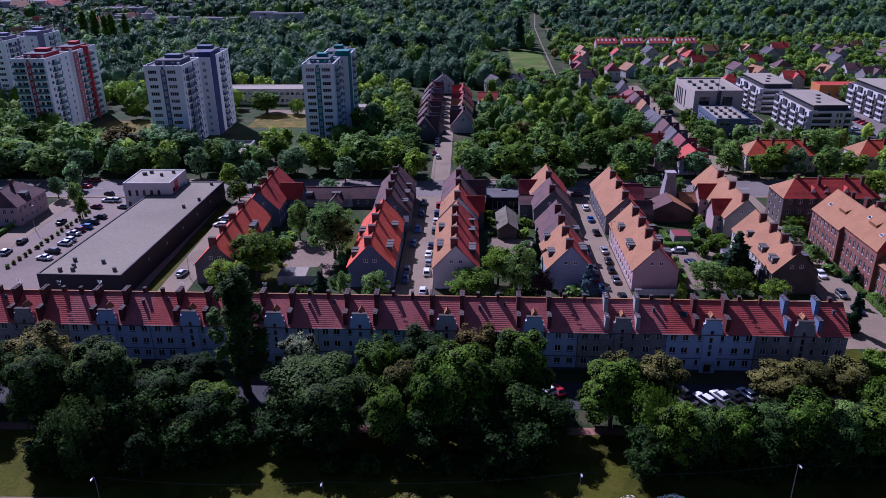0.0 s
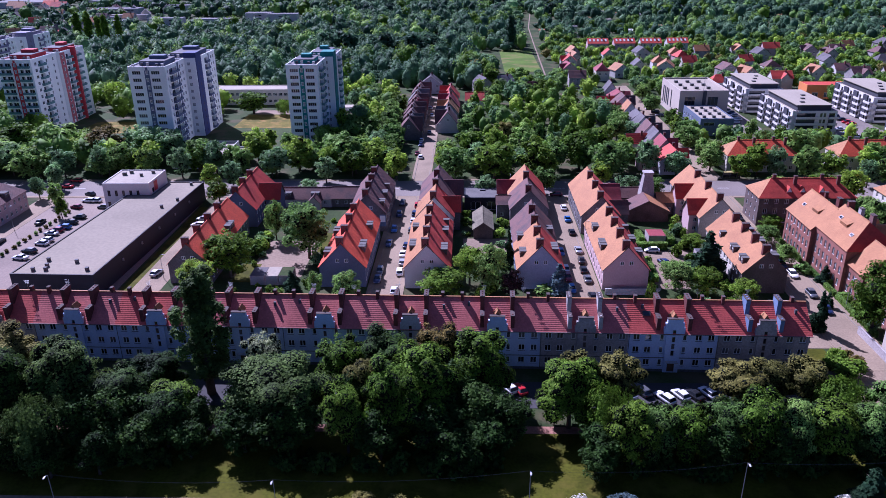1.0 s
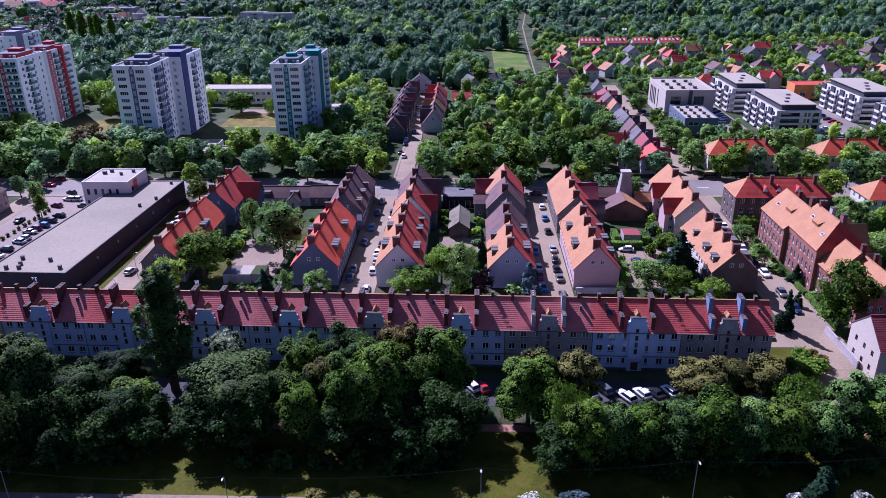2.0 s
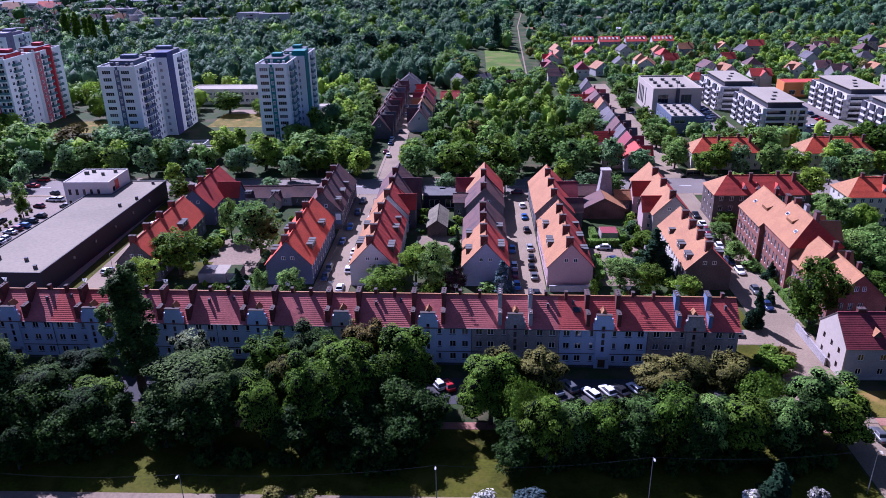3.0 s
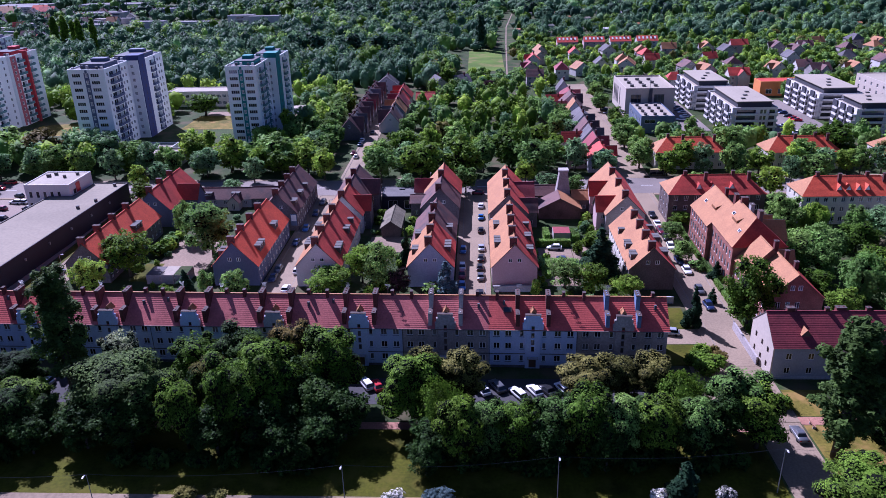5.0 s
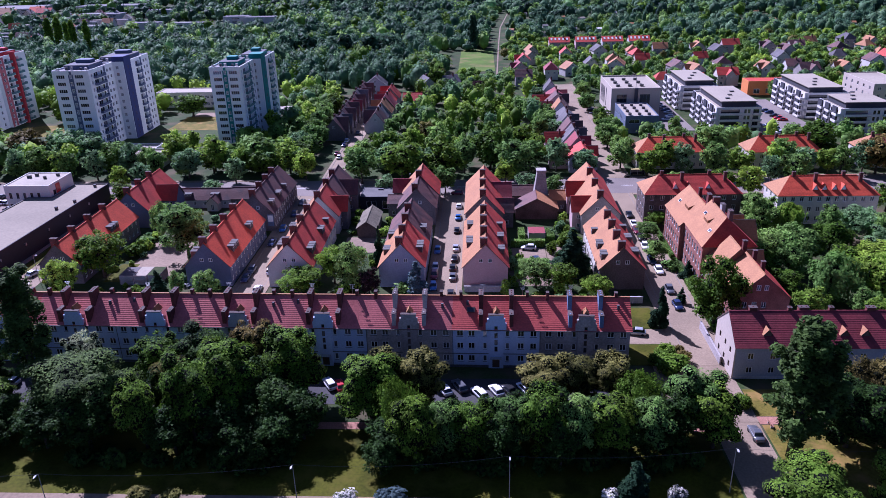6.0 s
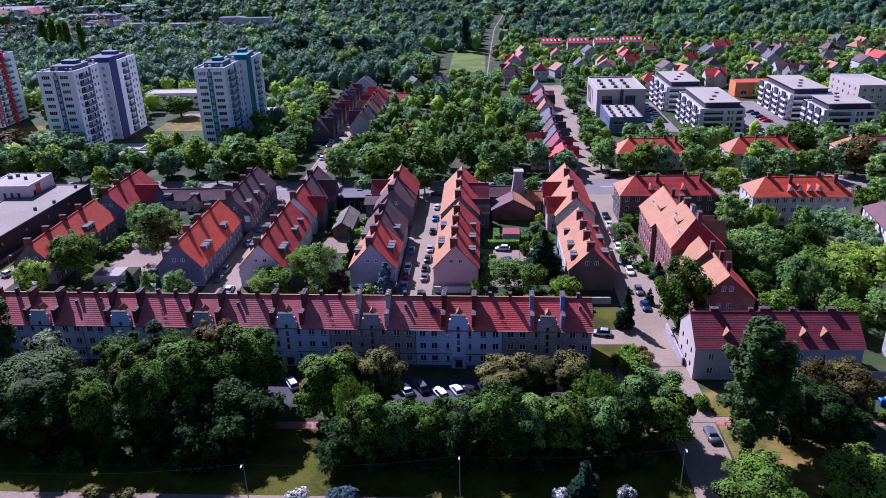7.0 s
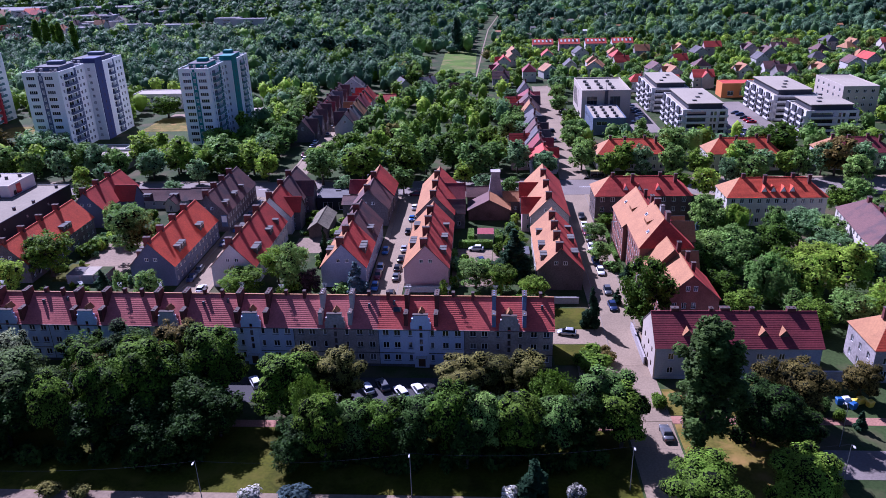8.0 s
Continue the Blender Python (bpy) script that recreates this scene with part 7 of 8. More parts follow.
HOUSES = [(q[0], q[1], 6.0) for q in suburb] + [(x, 556, 10.0) for x in (100, 119, 138, 157)]


def free(x, y, pad=2.0):
    return not any(a - pad < x < b + pad and c - pad < y < d + pad for a, b, c, d in KEEP_OUT) and not any(abs(x - a) < r and abs(y - b + 4) < r + 2.5 for a, b, r in HOUSES)


def scatter(x0, x1, y0, y1, gap, seed):
    """Places on a jittered grid, with those in the way of streets and houses left out."""
    r = random.Random(seed)
    out = []
    for i in range(int((x1 - x0) / gap)):
        for j in range(int((y1 - y0) / gap)):
            x, y = x0 + (i + r.uniform(0.05, 0.95)) * gap, y0 + (j + r.uniform(0.05, 0.95)) * gap
            if free(x, y):
                out.append((x, y, r))
    return out


def mixed(r):
    return r.choices((LEAF, LEAF_DARK, LEAF_LIME, LEAF_SILVER, LEAF_OLIVE, LEAF_RUST, LEAF_PLUM), (42, 26, 16, 11, 2, 2, 1))[0]


LEAVES = (LEAF, LEAF_DARK, LEAF_LIME, LEAF_SILVER, LEAF_OLIVE)
grove = {}


def plant(x0, x1, y0, y1, gap, seed, keep, r0, r1, h0, h1, where, singles):
    """Trees over a block: the nearest few are things of their own, the rest join the grove."""
    got = sorted(scatter(x0, x1, y0, y1, gap, seed), key=lambda q: q[1])
    for i, (x, y, r) in enumerate(got):
        if r.random() > keep:
            continue
        rr, hh = r.uniform(r0, r1), r.uniform(h0, h1)
        if i < singles:
            tree(x, y, rr, hh, "broad" if r.random() < 0.87 else "cone", mixed(r), 1, where)
        else:
            grove.setdefault(r.choices(range(5), (38, 30, 16, 13, 3))[0], []).append((x, y, rr, hh))


def clump(places, leaf_mat, per, leaf, lump):
    """Crowns of several lumps each, joined in one mesh of leaf clusters."""
    cs, ns, ss, cores = [], [], [], []
    for x, y, r, h in places:
        d = sphere_dirs(lump)
        q = np.column_stack([x + d[:, 0] * r * 0.5, y + d[:, 1] * r * 0.5, h * 0.55 + d[:, 2] * h * 0.2, np.full(lump, r * 0.6) * RNG.uniform(0.65, 1.15, lump), np.full(lump, h * 0.28)])
        cores.append((x, y, h * 0.5, r * 0.72, h * 0.42))
        c, n, s = leaves_on(q, per, leaf * (0.6 + r / 11), 0.4, 0.4, 0.6)
        cs.append(c)
        ns.append(n)
        ss.append(s)
    return quads("grove", np.concatenate(cs), np.concatenate(ns), np.concatenate(ss), [leaf_mat], cores, True)


rb_ = random.Random(31)
for k in range(42):
    x = -190 + k * 10.4 + rb_.uniform(-2, 2)
    if not -16 < x < -6 and not 84 < x < 94:
        tree(x, rb_.uniform(249.5, 258) if x < 94 else rb_.uniform(248.9, 249.8), rb_.uniform(3.8, 5.6), rb_.uniform(9, 13.5), "broad", rb_.choice((LEAF_SILVER, LEAF, LEAF_LIME, LEAF_SILVER, LEAF)), 1, STREET)
for x, y, r, h in ((-119.2, 210.1, 2.4, 7.5), (-127.4, 222.6, 2.6, 8), (-135.9, 228.0, 2.8, 8.5), (-148.6, 249.6, 4, 10), (-46, 229.6, 3.6, 7), (-66, 230.4, 4.2, 8), (12, 230.0, 3.8, 8), (58, 230.2, 4.0, 8), (67, 230, 3.5, 7), (105, 229, 4.2, 8), (120, 229.6, 4.6, 9), (-75, 226, 4, 8), (92.9, 286, 5.2, 11), (93.0, 258, 5.0, 11), (94.4, 306, 4.4, 10), (95.5, 322, 4.2, 9), (93.6, 352, 4.6, 10), (95, 380, 4.6, 10), (96, 398, 4.6, 10), (73, 300, 4.6, 9), (72, 316, 4.6, 10), (72, 330, 4.4, 9), (71, 372, 4.6, 9), (-27.4, 299, 4, 10), (-28, 318, 4.5, 10), (-29, 338, 4.5, 11), (-28, 358, 4.5, 10), (7.5, 322, 4, 8), (8, 340, 4.4, 9), (-28.5, 282, 5, 10), (-25.6, 305, 3.6, 10), (-26.5, 326, 4, 11), (-26.0, 346, 4, 11), (5.0, 310, 3.8, 9), (-24, 268, 5, 10), (-23, 279, 4.6, 10), (-25, 291, 4.6, 11), (-22.5, 296.5, 3.6, 9), (6, 284, 5.5, 10), (-2, 276, 4.5, 8)):
    tree(x, y, r, h, "broad", rb_.choice((LEAF, LEAF_DARK, LEAF_SILVER, LEAF)), 1, STREET)
for x0, x1, y0, y1, n in ((-55, -49, 164, 200, 10), (-47, -32, 195, 212, 9), (-34, -30.6, 160, 184, 6), (4.8, 6.8, 168, 212, 9), (13, 17.4, 168, 206, 10), (50.2, 53, 160, 196, 8), (60, 68, 160, 205, 15), (92.9, 94.6, 139, 158, 6), (5, 17, 152, 164, 6), (109, 112, 160, 196, 8), (-52, -38, 152, 162, 7), (55, 70, 146, 158, 10)):
    for k in range(n):
        r = rb_.uniform(0.9, 2.2)
        tree(rb_.uniform(x0, x1), rb_.uniform(y0, y1), r, r * rb_.uniform(1.2, 2.0), "bush", rb_.choice((LEAF, LEAF_DARK, LEAF_DARK, LEAF_LIME, LEAF_SILVER)), 1, "in the yard behind the houses")
# poplar by the path, and a row of old trees at the wood's edge
tree(37.5, 560, 4.2, 27, "column", LEAF_NIGHT, 1, "beside the meadow path")
for k in range(10):
    tree(-92 + k * 8.6 + rb_.uniform(-1.5, 1.5), 524 + rb_.uniform(-4, 6), rb_.uniform(6.2, 8.2), rb_.uniform(15, 19), "broad", LEAF_NIGHT, 2, "by the wood", "old trees")
plant(-170, -20, 250, 287, 8.0, 41, 0.62, 3.2, 5.2, 8, 12.5, STREET, 18)
plant(6, 30, 408, 500, 8.5, 43, 0.95, 3.4, 6.0, 8, 14, "by the meadow", 5)
plant(30, 58, 408, 458, 7.0, 44, 0.95, 2.4, 4.0, 3.5, 6.5, "by the meadow", 4)
plant(4, 73, 262, 408, 9.2, 3, 0.88, 2.4, 5.4, 5, 14, "in the garden plots", 26)
plant(-104, -27, 278, 410, 9.0, 4, 1.0, 3.2, 5.6, 7, 12, "in a back garden", 14)
plant(-300, -104, 252, 410, 10.0, 5, 1.0, 4, 6.5, 9, 14, "near the tower blocks", 12)
plant(94, 300, 251, 420, 10.0, 6, 0.8, 2.8, 5.2, 6, 11, "near the apartment blocks", 12)
plant(56, 470, 408, 604, 7.0, 8, 0.86, 2.0, 4.2, 3.5, 9, "among detached houses", 0)
for k, pl in grove.items():
    tagged(new("grove", clump(pl, LEAVES[k], 240, 0.95, 7)), "garden and street trees of %s foliage" % TINTS[LEAVES[k].name], "trees", kind="stuff")


def wood(name, label, places, leaf_mat, per, leaf):
    """Woodland too dense to count: one mesh of leaf clusters over many crowns."""
    cs, ns, ss, cores = [], [], [], []
    for x, y, r, h in places:
        d = sphere_dirs(6)
        q = np.column_stack([x + d[:, 0] * r * 0.55, y + d[:, 1] * r * 0.55, h * 0.62 + d[:, 2] * h * 0.2, r * RNG.uniform(0.38, 0.66, 6), h * RNG.uniform(0.16, 0.26, 6)])
        q[0] = x, y, h * 0.72, r * 0.55, h * 0.26
        c, n, k = leaves_on(q, per, leaf * (0.45 + r / 11), 0.42, 0.5, 0.7)
        cores.append((x, y, h * 0.42, r * 0.8, h * 0.46))
        cs.append(c)
        ns.append(n)
        ss.append(k)
    me = quads(name, np.concatenate(cs), np.concatenate(ns), np.concatenate(ss), [leaf_mat], cores, True)
    return tagged(new(name, me), label, "woodland", kind="stuff")


places = {}
for band, (x0, x1, y0, y1, gap, r0, r1, h0, h1) in enumerate(((-330, 20, 408, 560, 9.0, 3, 7, 7, 18), (54, 470, 596, 720, 9.5, 2.5, 6.5, 4, 13), (-560, 54, 556, 760, 10, 3, 8, 5, 16), (-800, 900, 745, 1000, 12.5, 4, 9.5, 5, 17), (-900, 1000, 990, 1400, 20, 8, 13, 10, 18), (460, 760, 300, 760, 13, 5, 8, 7, 13), (-760, -330, 300, 560, 13, 5, 8, 7, 13))):
    for x, y, r in scatter(x0, x1, y0, y1, gap, 20 + band):
        if x < -300 and 620 < y < 1000 and r.random() < (0.62 if y < 830 else 0.8):
            continue
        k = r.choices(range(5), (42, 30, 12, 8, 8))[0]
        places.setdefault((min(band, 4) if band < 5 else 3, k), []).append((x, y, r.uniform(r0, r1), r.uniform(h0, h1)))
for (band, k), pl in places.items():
    # the first two leaf tones stand in for haze over the far wood
    m_ = (LEAF_HAZED, LEAF_NIGHT, LEAF, LEAF_SILVER, LEAF_DARK)[k]
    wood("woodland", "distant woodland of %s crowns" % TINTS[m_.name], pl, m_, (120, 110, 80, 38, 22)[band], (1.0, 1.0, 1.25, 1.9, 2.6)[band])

HUT_MESHES = []
for wall_mat, roof_mat, w, l, h in ((WALL_WHITE, FELT, 2.6, 2.0, 2.5), (WALL_CREAM, SHEET, 2.2, 2.4, 2.4), (WALL_CHALK, ROOF_SALMON, 2.4, 2.2, 2.6), (WALL_WHITE, WALL_WHITE, 2.8, 1.8, 2.3)):
    g = Geo()
    g.loft([[(-w, -l, 0), (w, -l, 0), (w, l, 0), (-w, l, 0)], [(-w, -l, h), (w, -l, h), (w, l, h), (-w, l, h)]])
    n_wall = len(g.f)
    g.loft([[(-w - 0.3, -l - 0.3, h), (w + 0.3, -l - 0.3, h), (w + 0.3, l + 0.3, h), (-w - 0.3, l + 0.3, h)], [(-w - 0.3, -0.1, h + 1.2), (w + 0.3, -0.1, h + 1.2), (w + 0.3, 0.1, h + 1.2), (-w - 0.3, 0.1, h + 1.2)]])
    g.m = [0] * n_wall + [1] * (len(g.f) - n_wall)
    HUT_MESHES.append(g.mesh("garden_hut", [wall_mat, roof_mat]))
for k, (x, y) in enumerate(HUTS):
    hut = tagged(new("garden_hut", HUT_MESHES[k % 4]), "small pale allotment hut among fruit trees", "hut", "allotment huts")
    hut.matrix_basis = pose(x, y, 0, 0, 0, hr.uniform(-30, 30))

# ---- cars ----
def ring(w, y, z0, z1, r=0.12):
    return [(-w + r, y, z0), (w - r, y, z0), (w, y, z0 + r), (w, y, z1 - r), (w - r * 1.4, y, z1), (-w + r * 1.4, y, z1), (-w, y, z1 - r), (-w, y, z0 + r)]


def car_meshes(kind):
    """Body, glasshouse, roof panel, wheel and lamps of a small car, an estate or a van; its nose points along y."""
    L, h, tail = {"hatchback": (2.05, 1.47, -1.75), "saloon": (2.25, 1.43, -1.35), "estate": (2.3, 1.5, -2.1), "van": (2.4, 1.95, -2.3)}[kind]
    b, g, r = Geo(), Geo(), Geo()
    deck = 0.93 if kind != "van" else 1.05
    st = [(-L, 0.74, 0.42, deck - 0.12), (-L + 0.12, 0.84, 0.28, deck - 0.02), (-1.2, 0.88, 0.24, deck), (0.9, 0.88, 0.24, deck), (1.3, 0.87, 0.24, deck - 0.03), (L - 0.35, 0.83, 0.26, deck - 0.14), (L - 0.08, 0.76, 0.3, deck - 0.26), (L, 0.68, 0.38, deck - 0.36)]
    b.loft([ring(w, y, z0, z1) for y, w, z0, z1 in st])
    y0, y1, y2, y3 = tail, tail + 0.42, 0.15, 1.0
    lo = [(-0.8, y0, deck - 0.01), (0.8, y0, deck - 0.01), (0.8, y3, deck - 0.01), (-0.8, y3, deck - 0.01)]
    hi = [(-0.62, y1, h - 0.04), (0.62, y1, h - 0.04), (0.62, y2, h - 0.04), (-0.62, y2, h - 0.04)]
    g.loft([lo, hi])
    r.loft([[(-0.65, y1 - 0.05, h - 0.06), (0.65, y1 - 0.05, h - 0.06), (0.65, y2 + 0.08, h - 0.06), (-0.65, y2 + 0.08, h - 0.06)],
            [(-0.58, y1 + 0.1, h + 0.02), (0.58, y1 + 0.1, h + 0.02), (0.58, y2 - 0.1, h + 0.02), (-0.58, y2 - 0.1, h + 0.02)]])
    w = Geo()
    w.loft([[(x, math.cos(a) * 0.31, math.sin(a) * 0.31) for a in (k * math.pi / 6 for k in range(12))] for x in (-0.1, 0.1)])
    lamp = Geo()
    lamp.box(-0.17, 0.17, -0.05, 0.05, -0.07, 0.07)
    return (b.mesh("body", [PAINTS["white"]], True), g.mesh("glasshouse", [CAR_GLASS]), r.mesh("roof_panel", [PAINTS["white"]]), w.mesh("wheel", [RUBBER]), lamp.mesh("headlight", [LAMP_GLASS]), lamp.mesh("tail_light", [RED_LENS]), L)


CARS = {k: car_meshes(k) for k in ("hatchback", "saloon", "estate", "van")}
CAR_RNG = random.Random(11)


def park(x, y, heading, colour, kind=None):
    kind = kind or CAR_RNG.choice(("hatchback", "hatchback", "saloon", "estate"))
    body, glass, roof, wheel, head, tail, L = CARS[kind]
    top = thing("car", "parked %s %s car with dark windows" % (colour if colour not in ("wine", "navy") else {"wine": "wine-red", "navy": "navy-blue"}[colour], kind), "car", pose(x, y, 0.0, 0, 0, heading + CAR_RNG.uniform(-3, 3)))
    for me, nm in ((body, "body"), (roof, "roof_panel")):
        o = part(nm, me, None, top)
        o.material_slots[0].link = "OBJECT"
        o.material_slots[0].material = PAINTS[colour]
    part("glasshouse", glass, None, top)
    for sx in (-1, 1):
        for sy in (-1.28, 1.35) if y < 290 else ():
            part("wheel", wheel, None, top, m=pose(sx * 0.79, sy, 0.31))
        if y > 200:
            continue
        part("headlight", head, None, top, m=pose(sx * 0.55, L - 0.09, 0.58))
        part("tail_light", tail, None, top, m=pose(sx * 0.6, -L + 0.05, 0.72))
    return top


for q in (
        (-9.8, 221.0, 0, "red"),
        (-10.1, 213.3, 0, "navy"),
        (-10.1, 206.8, 0, "white"),
        (-10.2, 199.2, 0, "grey"),
        (-10.7, 187.9, 0, "navy"),
        (-11.2, 182.0, 0, "white"),
        (-10.9, 176.5, 0, "silver"),
        (-11.1, 170.6, 0, "white"),
        (-11.5, 159.8, 0, "white"),
        (-14.6, 222.8, 180, "grey"),
        (-14.8, 212.5, 180, "navy"),
        (-15.2, 199.9, 180, "blue"),
        (-15.7, 189.2, 180, "navy"),
        (-16.2, 171.1, 180, "grey"),
        (-16.3, 166.1, 180, "navy"),
        (36.2, 218.5, 0, "white"),
        (36.2, 208.6, 0, "blue"),
        (36.1, 197.9, 0, "black"),
        (36.2, 184.9, 0, "silver"),
        (36.1, 178.0, 0, "black"),
        (35.8, 172.1, 0, "black"),
        (36.0, 166.6, 0, "grey"),
        (35.8, 157.2, 0, "black"),
        (31.3, 183.2, 180, "blue"),
):
    park(*q)
for q in (
        (31.3, 172.1, 180, "silver"),
        (31.3, 167.5, 180, "wine"),
        (31.4, 161.0, 180, "blue"),
        (87.4, 209.5, 180, "black"),
        (87.3, 201.9, 180, "white"),
        (87.0, 196.7, 180, "wine"),
        (87.3, 191.6, 180, "black"),
        (87.1, 185.4, 180, "white"),
        (87.0, 176.0, 180, "navy"),
        (87.4, 169.8, 180, "white"),
        (87.5, 158.9, 180, "grey"),
        (87.4, 150.8, 180, "navy"),
        (36.1, 116.8, 28, "white"),
        (38.9, 118.0, 28, "grey"),
        (42.7, 115.6, 28, "white"),
        (45.8, 116.6, 28, "white"),
        (48.2, 116.7, 28, "black"),
        (51.1, 117.4, 28, "white"),
        (14.0, 118.6, 28, "white"),
        (16.1, 118.0, 28, "red"),
        (75.8, 138.6, 82, "silver"),
        (89.1, 104.1, 4, "grey"),
        (-114.6, 178.8, 80, "white"),
        (-114.7, 183.3, 80, "black"),
):
    park(*q)
for q in (
        (-114.1, 188.8, 80, "white"),
        (-114.0, 191.3, 80, "silver"),
        (-115.3, 196.3, 80, "silver"),
        (-115.2, 199.0, 80, "wine"),
        (-114.2, 201.4, 80, "blue"),
        (-113.9, 205.3, 80, "black"),
        (-113.6, 209.9, 80, "black"),
        (-123.6, 205.6, 0, "black"),
        (-127.0, 190.2, 0, "black"),
        (-127.2, 182.6, 0, "silver"),
        (-120.7, 231.8, 60, "black"),
        (-118.0, 225.1, 80, "white"),
        (-115.7, 225.1, 80, "silver"),
        (-110.3, 219.0, 80, "grey"),
        (-132.8, 239.9, 88, "red"),
        (-132.8, 246.5, 88, "red"),
        (-115.8, 237.1, 90, "red"),
        (-119.1, 219.0, 70, "wine"),
        (-73.5, 169.3, -10, "silver"),
        (-74.2, 203.3, 80, "white"),
        (-74.5, 208.3, 80, "silver"),
        (55.9, 184.7, 85, "white"),
        (57.2, 177.0, 20, "navy"),
        (42.7, 232.8, 90, "red"),
):
    park(*q)
for q in (
        (35.2, 231.2, 90, "wine"),
        (-13.0, 293.9, 0, "navy"),
        (-13.1, 300.8, 0, "white"),
        (-12.0, 275.9, 0, "white"),
        (-13.7, 281.2, 0, "wine"),
        (-10.9, 346.6, 0, "white"),
        (-12.1, 363.0, 0, "silver"),
        (-10.5, 314.1, 0, "grey"),
        (173.9, 345.4, 85, "grey"),
        (174.9, 341.8, 85, "navy"),
        (174.9, 335.4, 85, "black"),
        (174.9, 330.6, 85, "red"),
        (175.4, 327.3, 85, "red"),
        (175.6, 312.2, 85, "black"),
        (165.9, 317.5, 85, "white"),
        (166.2, 311.0, 85, "silver"),
        (166.1, 304.8, 85, "white"),
        (129.4, 361.9, 85, "white"),
        (129.8, 355.2, 85, "grey"),
        (129.9, 349.9, 85, "navy"),
        (129.9, 344.7, 85, "silver"),
        (128.8, 336.8, 85, "white"),
        (126.0, 331.2, 85, "white"),
        (128.2, 367.6, 85, "grey"),
):
    park(*q)
for q in (
        (85.8, 298.9, 85, "silver"),
        (94.5, 358.8, 85, "black"),
        (95.5, 352.2, 85, "black"),
        (95.8, 345.4, 85, "grey"),
        (86.5, 315.3, 85, "black"),
):
    park(*q)
park(-128.4, 177.5, 10, "blue", "van")
park(-49.4, 118.8, 82, "silver", "hatchback")


# ---- street furniture, hedges, fences and clutter ----
def street_lamp(x, y, h=8.6, turn=0.0, label="grey steel street lamp with pale lamp head"):
    top = thing("street_lamp", label, "street lamp", pose(x, y, 0, 0, 0, turn), "street lamps")
    g = Geo()
    g.tube([(0, 0, 0), (0, 0, h * 0.6), (0, 0, h)], [0.085, 0.06, 0.045], 8)
    part("pole", g, [STEEL], top)
    g = Geo()
    g.tube([(0, 0, h), (0, -0.3, h + 0.2), (0, -0.6, h + 0.26)], [0.05, 0.045, 0.04], 6)
    part("arm", g, [STEEL], top)
    g = Geo()
    g.loft([[(-0.1, -0.55, h + 0.21), (0.1, -0.55, h + 0.21), (0.1, -0.55, h + 0.33), (-0.1, -0.55, h + 0.33)], [(-0.15, -0.8, h + 0.2), (0.15, -0.8, h + 0.2), (0.13, -0.8, h + 0.36), (-0.13, -0.8, h + 0.36)],
            [(-0.09, -1.15, h + 0.24), (0.09, -1.15, h + 0.24), (0.07, -1.15, h + 0.3), (-0.07, -1.15, h + 0.3)]])
    part("lamp_head", g, [LAMP_GLASS], top)
    return top


LAMPS = [(-54.6, 83.6), (-21.5, 83.1), (15.4, 85.7), (47.2, 88.1), (80.6, 90.4), (112.6, 91.5)]
for x, y in LAMPS:
    street_lamp(x, y, 8.1)
street_lamp(116.6, 101.6, 7.6, 180)
street_lamp(-70.8, 167.0, 6.4, 90)
for x, y, a in ((-8.6, 205, 90), (38.2, 188, 90), (92.2, 152, 90), (92.2, 186, 90), (-20, 229.6, 180), (20, 229.6, 180), (62, 229.6, 180), (95, 300, 90), (95, 340, 90), (-6.2, 262, 90), (-6.2, 300, 90), (-128.6, 200, 90)):
    street_lamp(x, y, 7.4, a)
for (xa, ya), (xb, yb) in zip(LAMPS, LAMPS[1:]):
    for k in range(3):
        g = Geo()
        pts = [(xa + (xb - xa) * t, ya + (yb - ya) * t + 0.35 * k, 8.2 - 0.25 * k - 1.0 * 4 * t * (1 - t)) for t in (i / 10 for i in range(11))]
        g.tube(pts, [0.005] * 11, 4)
        tagged(new("cable", g.mesh("cable", [FELT_DARK])), "sagging overhead cable between lamp posts", "cable")


def hedge(x0, x1, y0, y1, h, label="clipped green privet hedge"):
    """A clipped hedge: leaf clusters over the faces of a block, with stems inside."""
    w, l = x1 - x0, y1 - y0
    n = int(30 * (w * h * 2 + l * h * 2 + w * l))
    f = RNG.choice(3, n, p=np.array([l * h, w * h, w * l]) / (l * h + w * h + w * l))
    s = RNG.choice((-1, 1), n)
    u = RNG.uniform(-1, 1, (n, 3))
    u[f == 0, 0], u[f == 1, 1] = s[f == 0], s[f == 1]
    u[f == 2, 2] = 1
    nm = np.zeros((n, 3))
    nm[np.arange(n), f] = np.where(f == 2, 1, s)
    nm += RNG.normal(size=(n, 3)) * 0.5
    nm /= np.linalg.norm(nm, axis=1, keepdims=True)
    c = u * np.array([w / 2, l / 2, h / 2]) + np.array([0, 0, h / 2]) + RNG.normal(size=(n, 3)) * 0.05
    top = thing("hedge", label, "hedge", pose((x0 + x1) / 2, (y0 + y1) / 2, 0))
    part("foliage", quads("foliage", c, nm, RNG.uniform(0.14, 0.34, n), [LEAF]), None, top)
    g = Geo()
    g.box(-w / 2 + 0.12, w / 2 - 0.12, -l / 2 + 0.12, l / 2 - 0.12, 0, h - 0.12)
    part("woody_core", g, [LEAF_DARK], top)


for y0, y1 in ((139, 146), (147, 157), (158.4, 163.4), (166, 176), (178, 200)):
    hedge(92.1, 93.0, y0, y1, 1.3)
hedge(93.2, 97.0, 164.2, 165.2, 1.3)
hedge(93.2, 97.0, 157.2, 158.2, 1.3)
hedge(51.2, 60.4, 186.2, 187.6, 1.9)
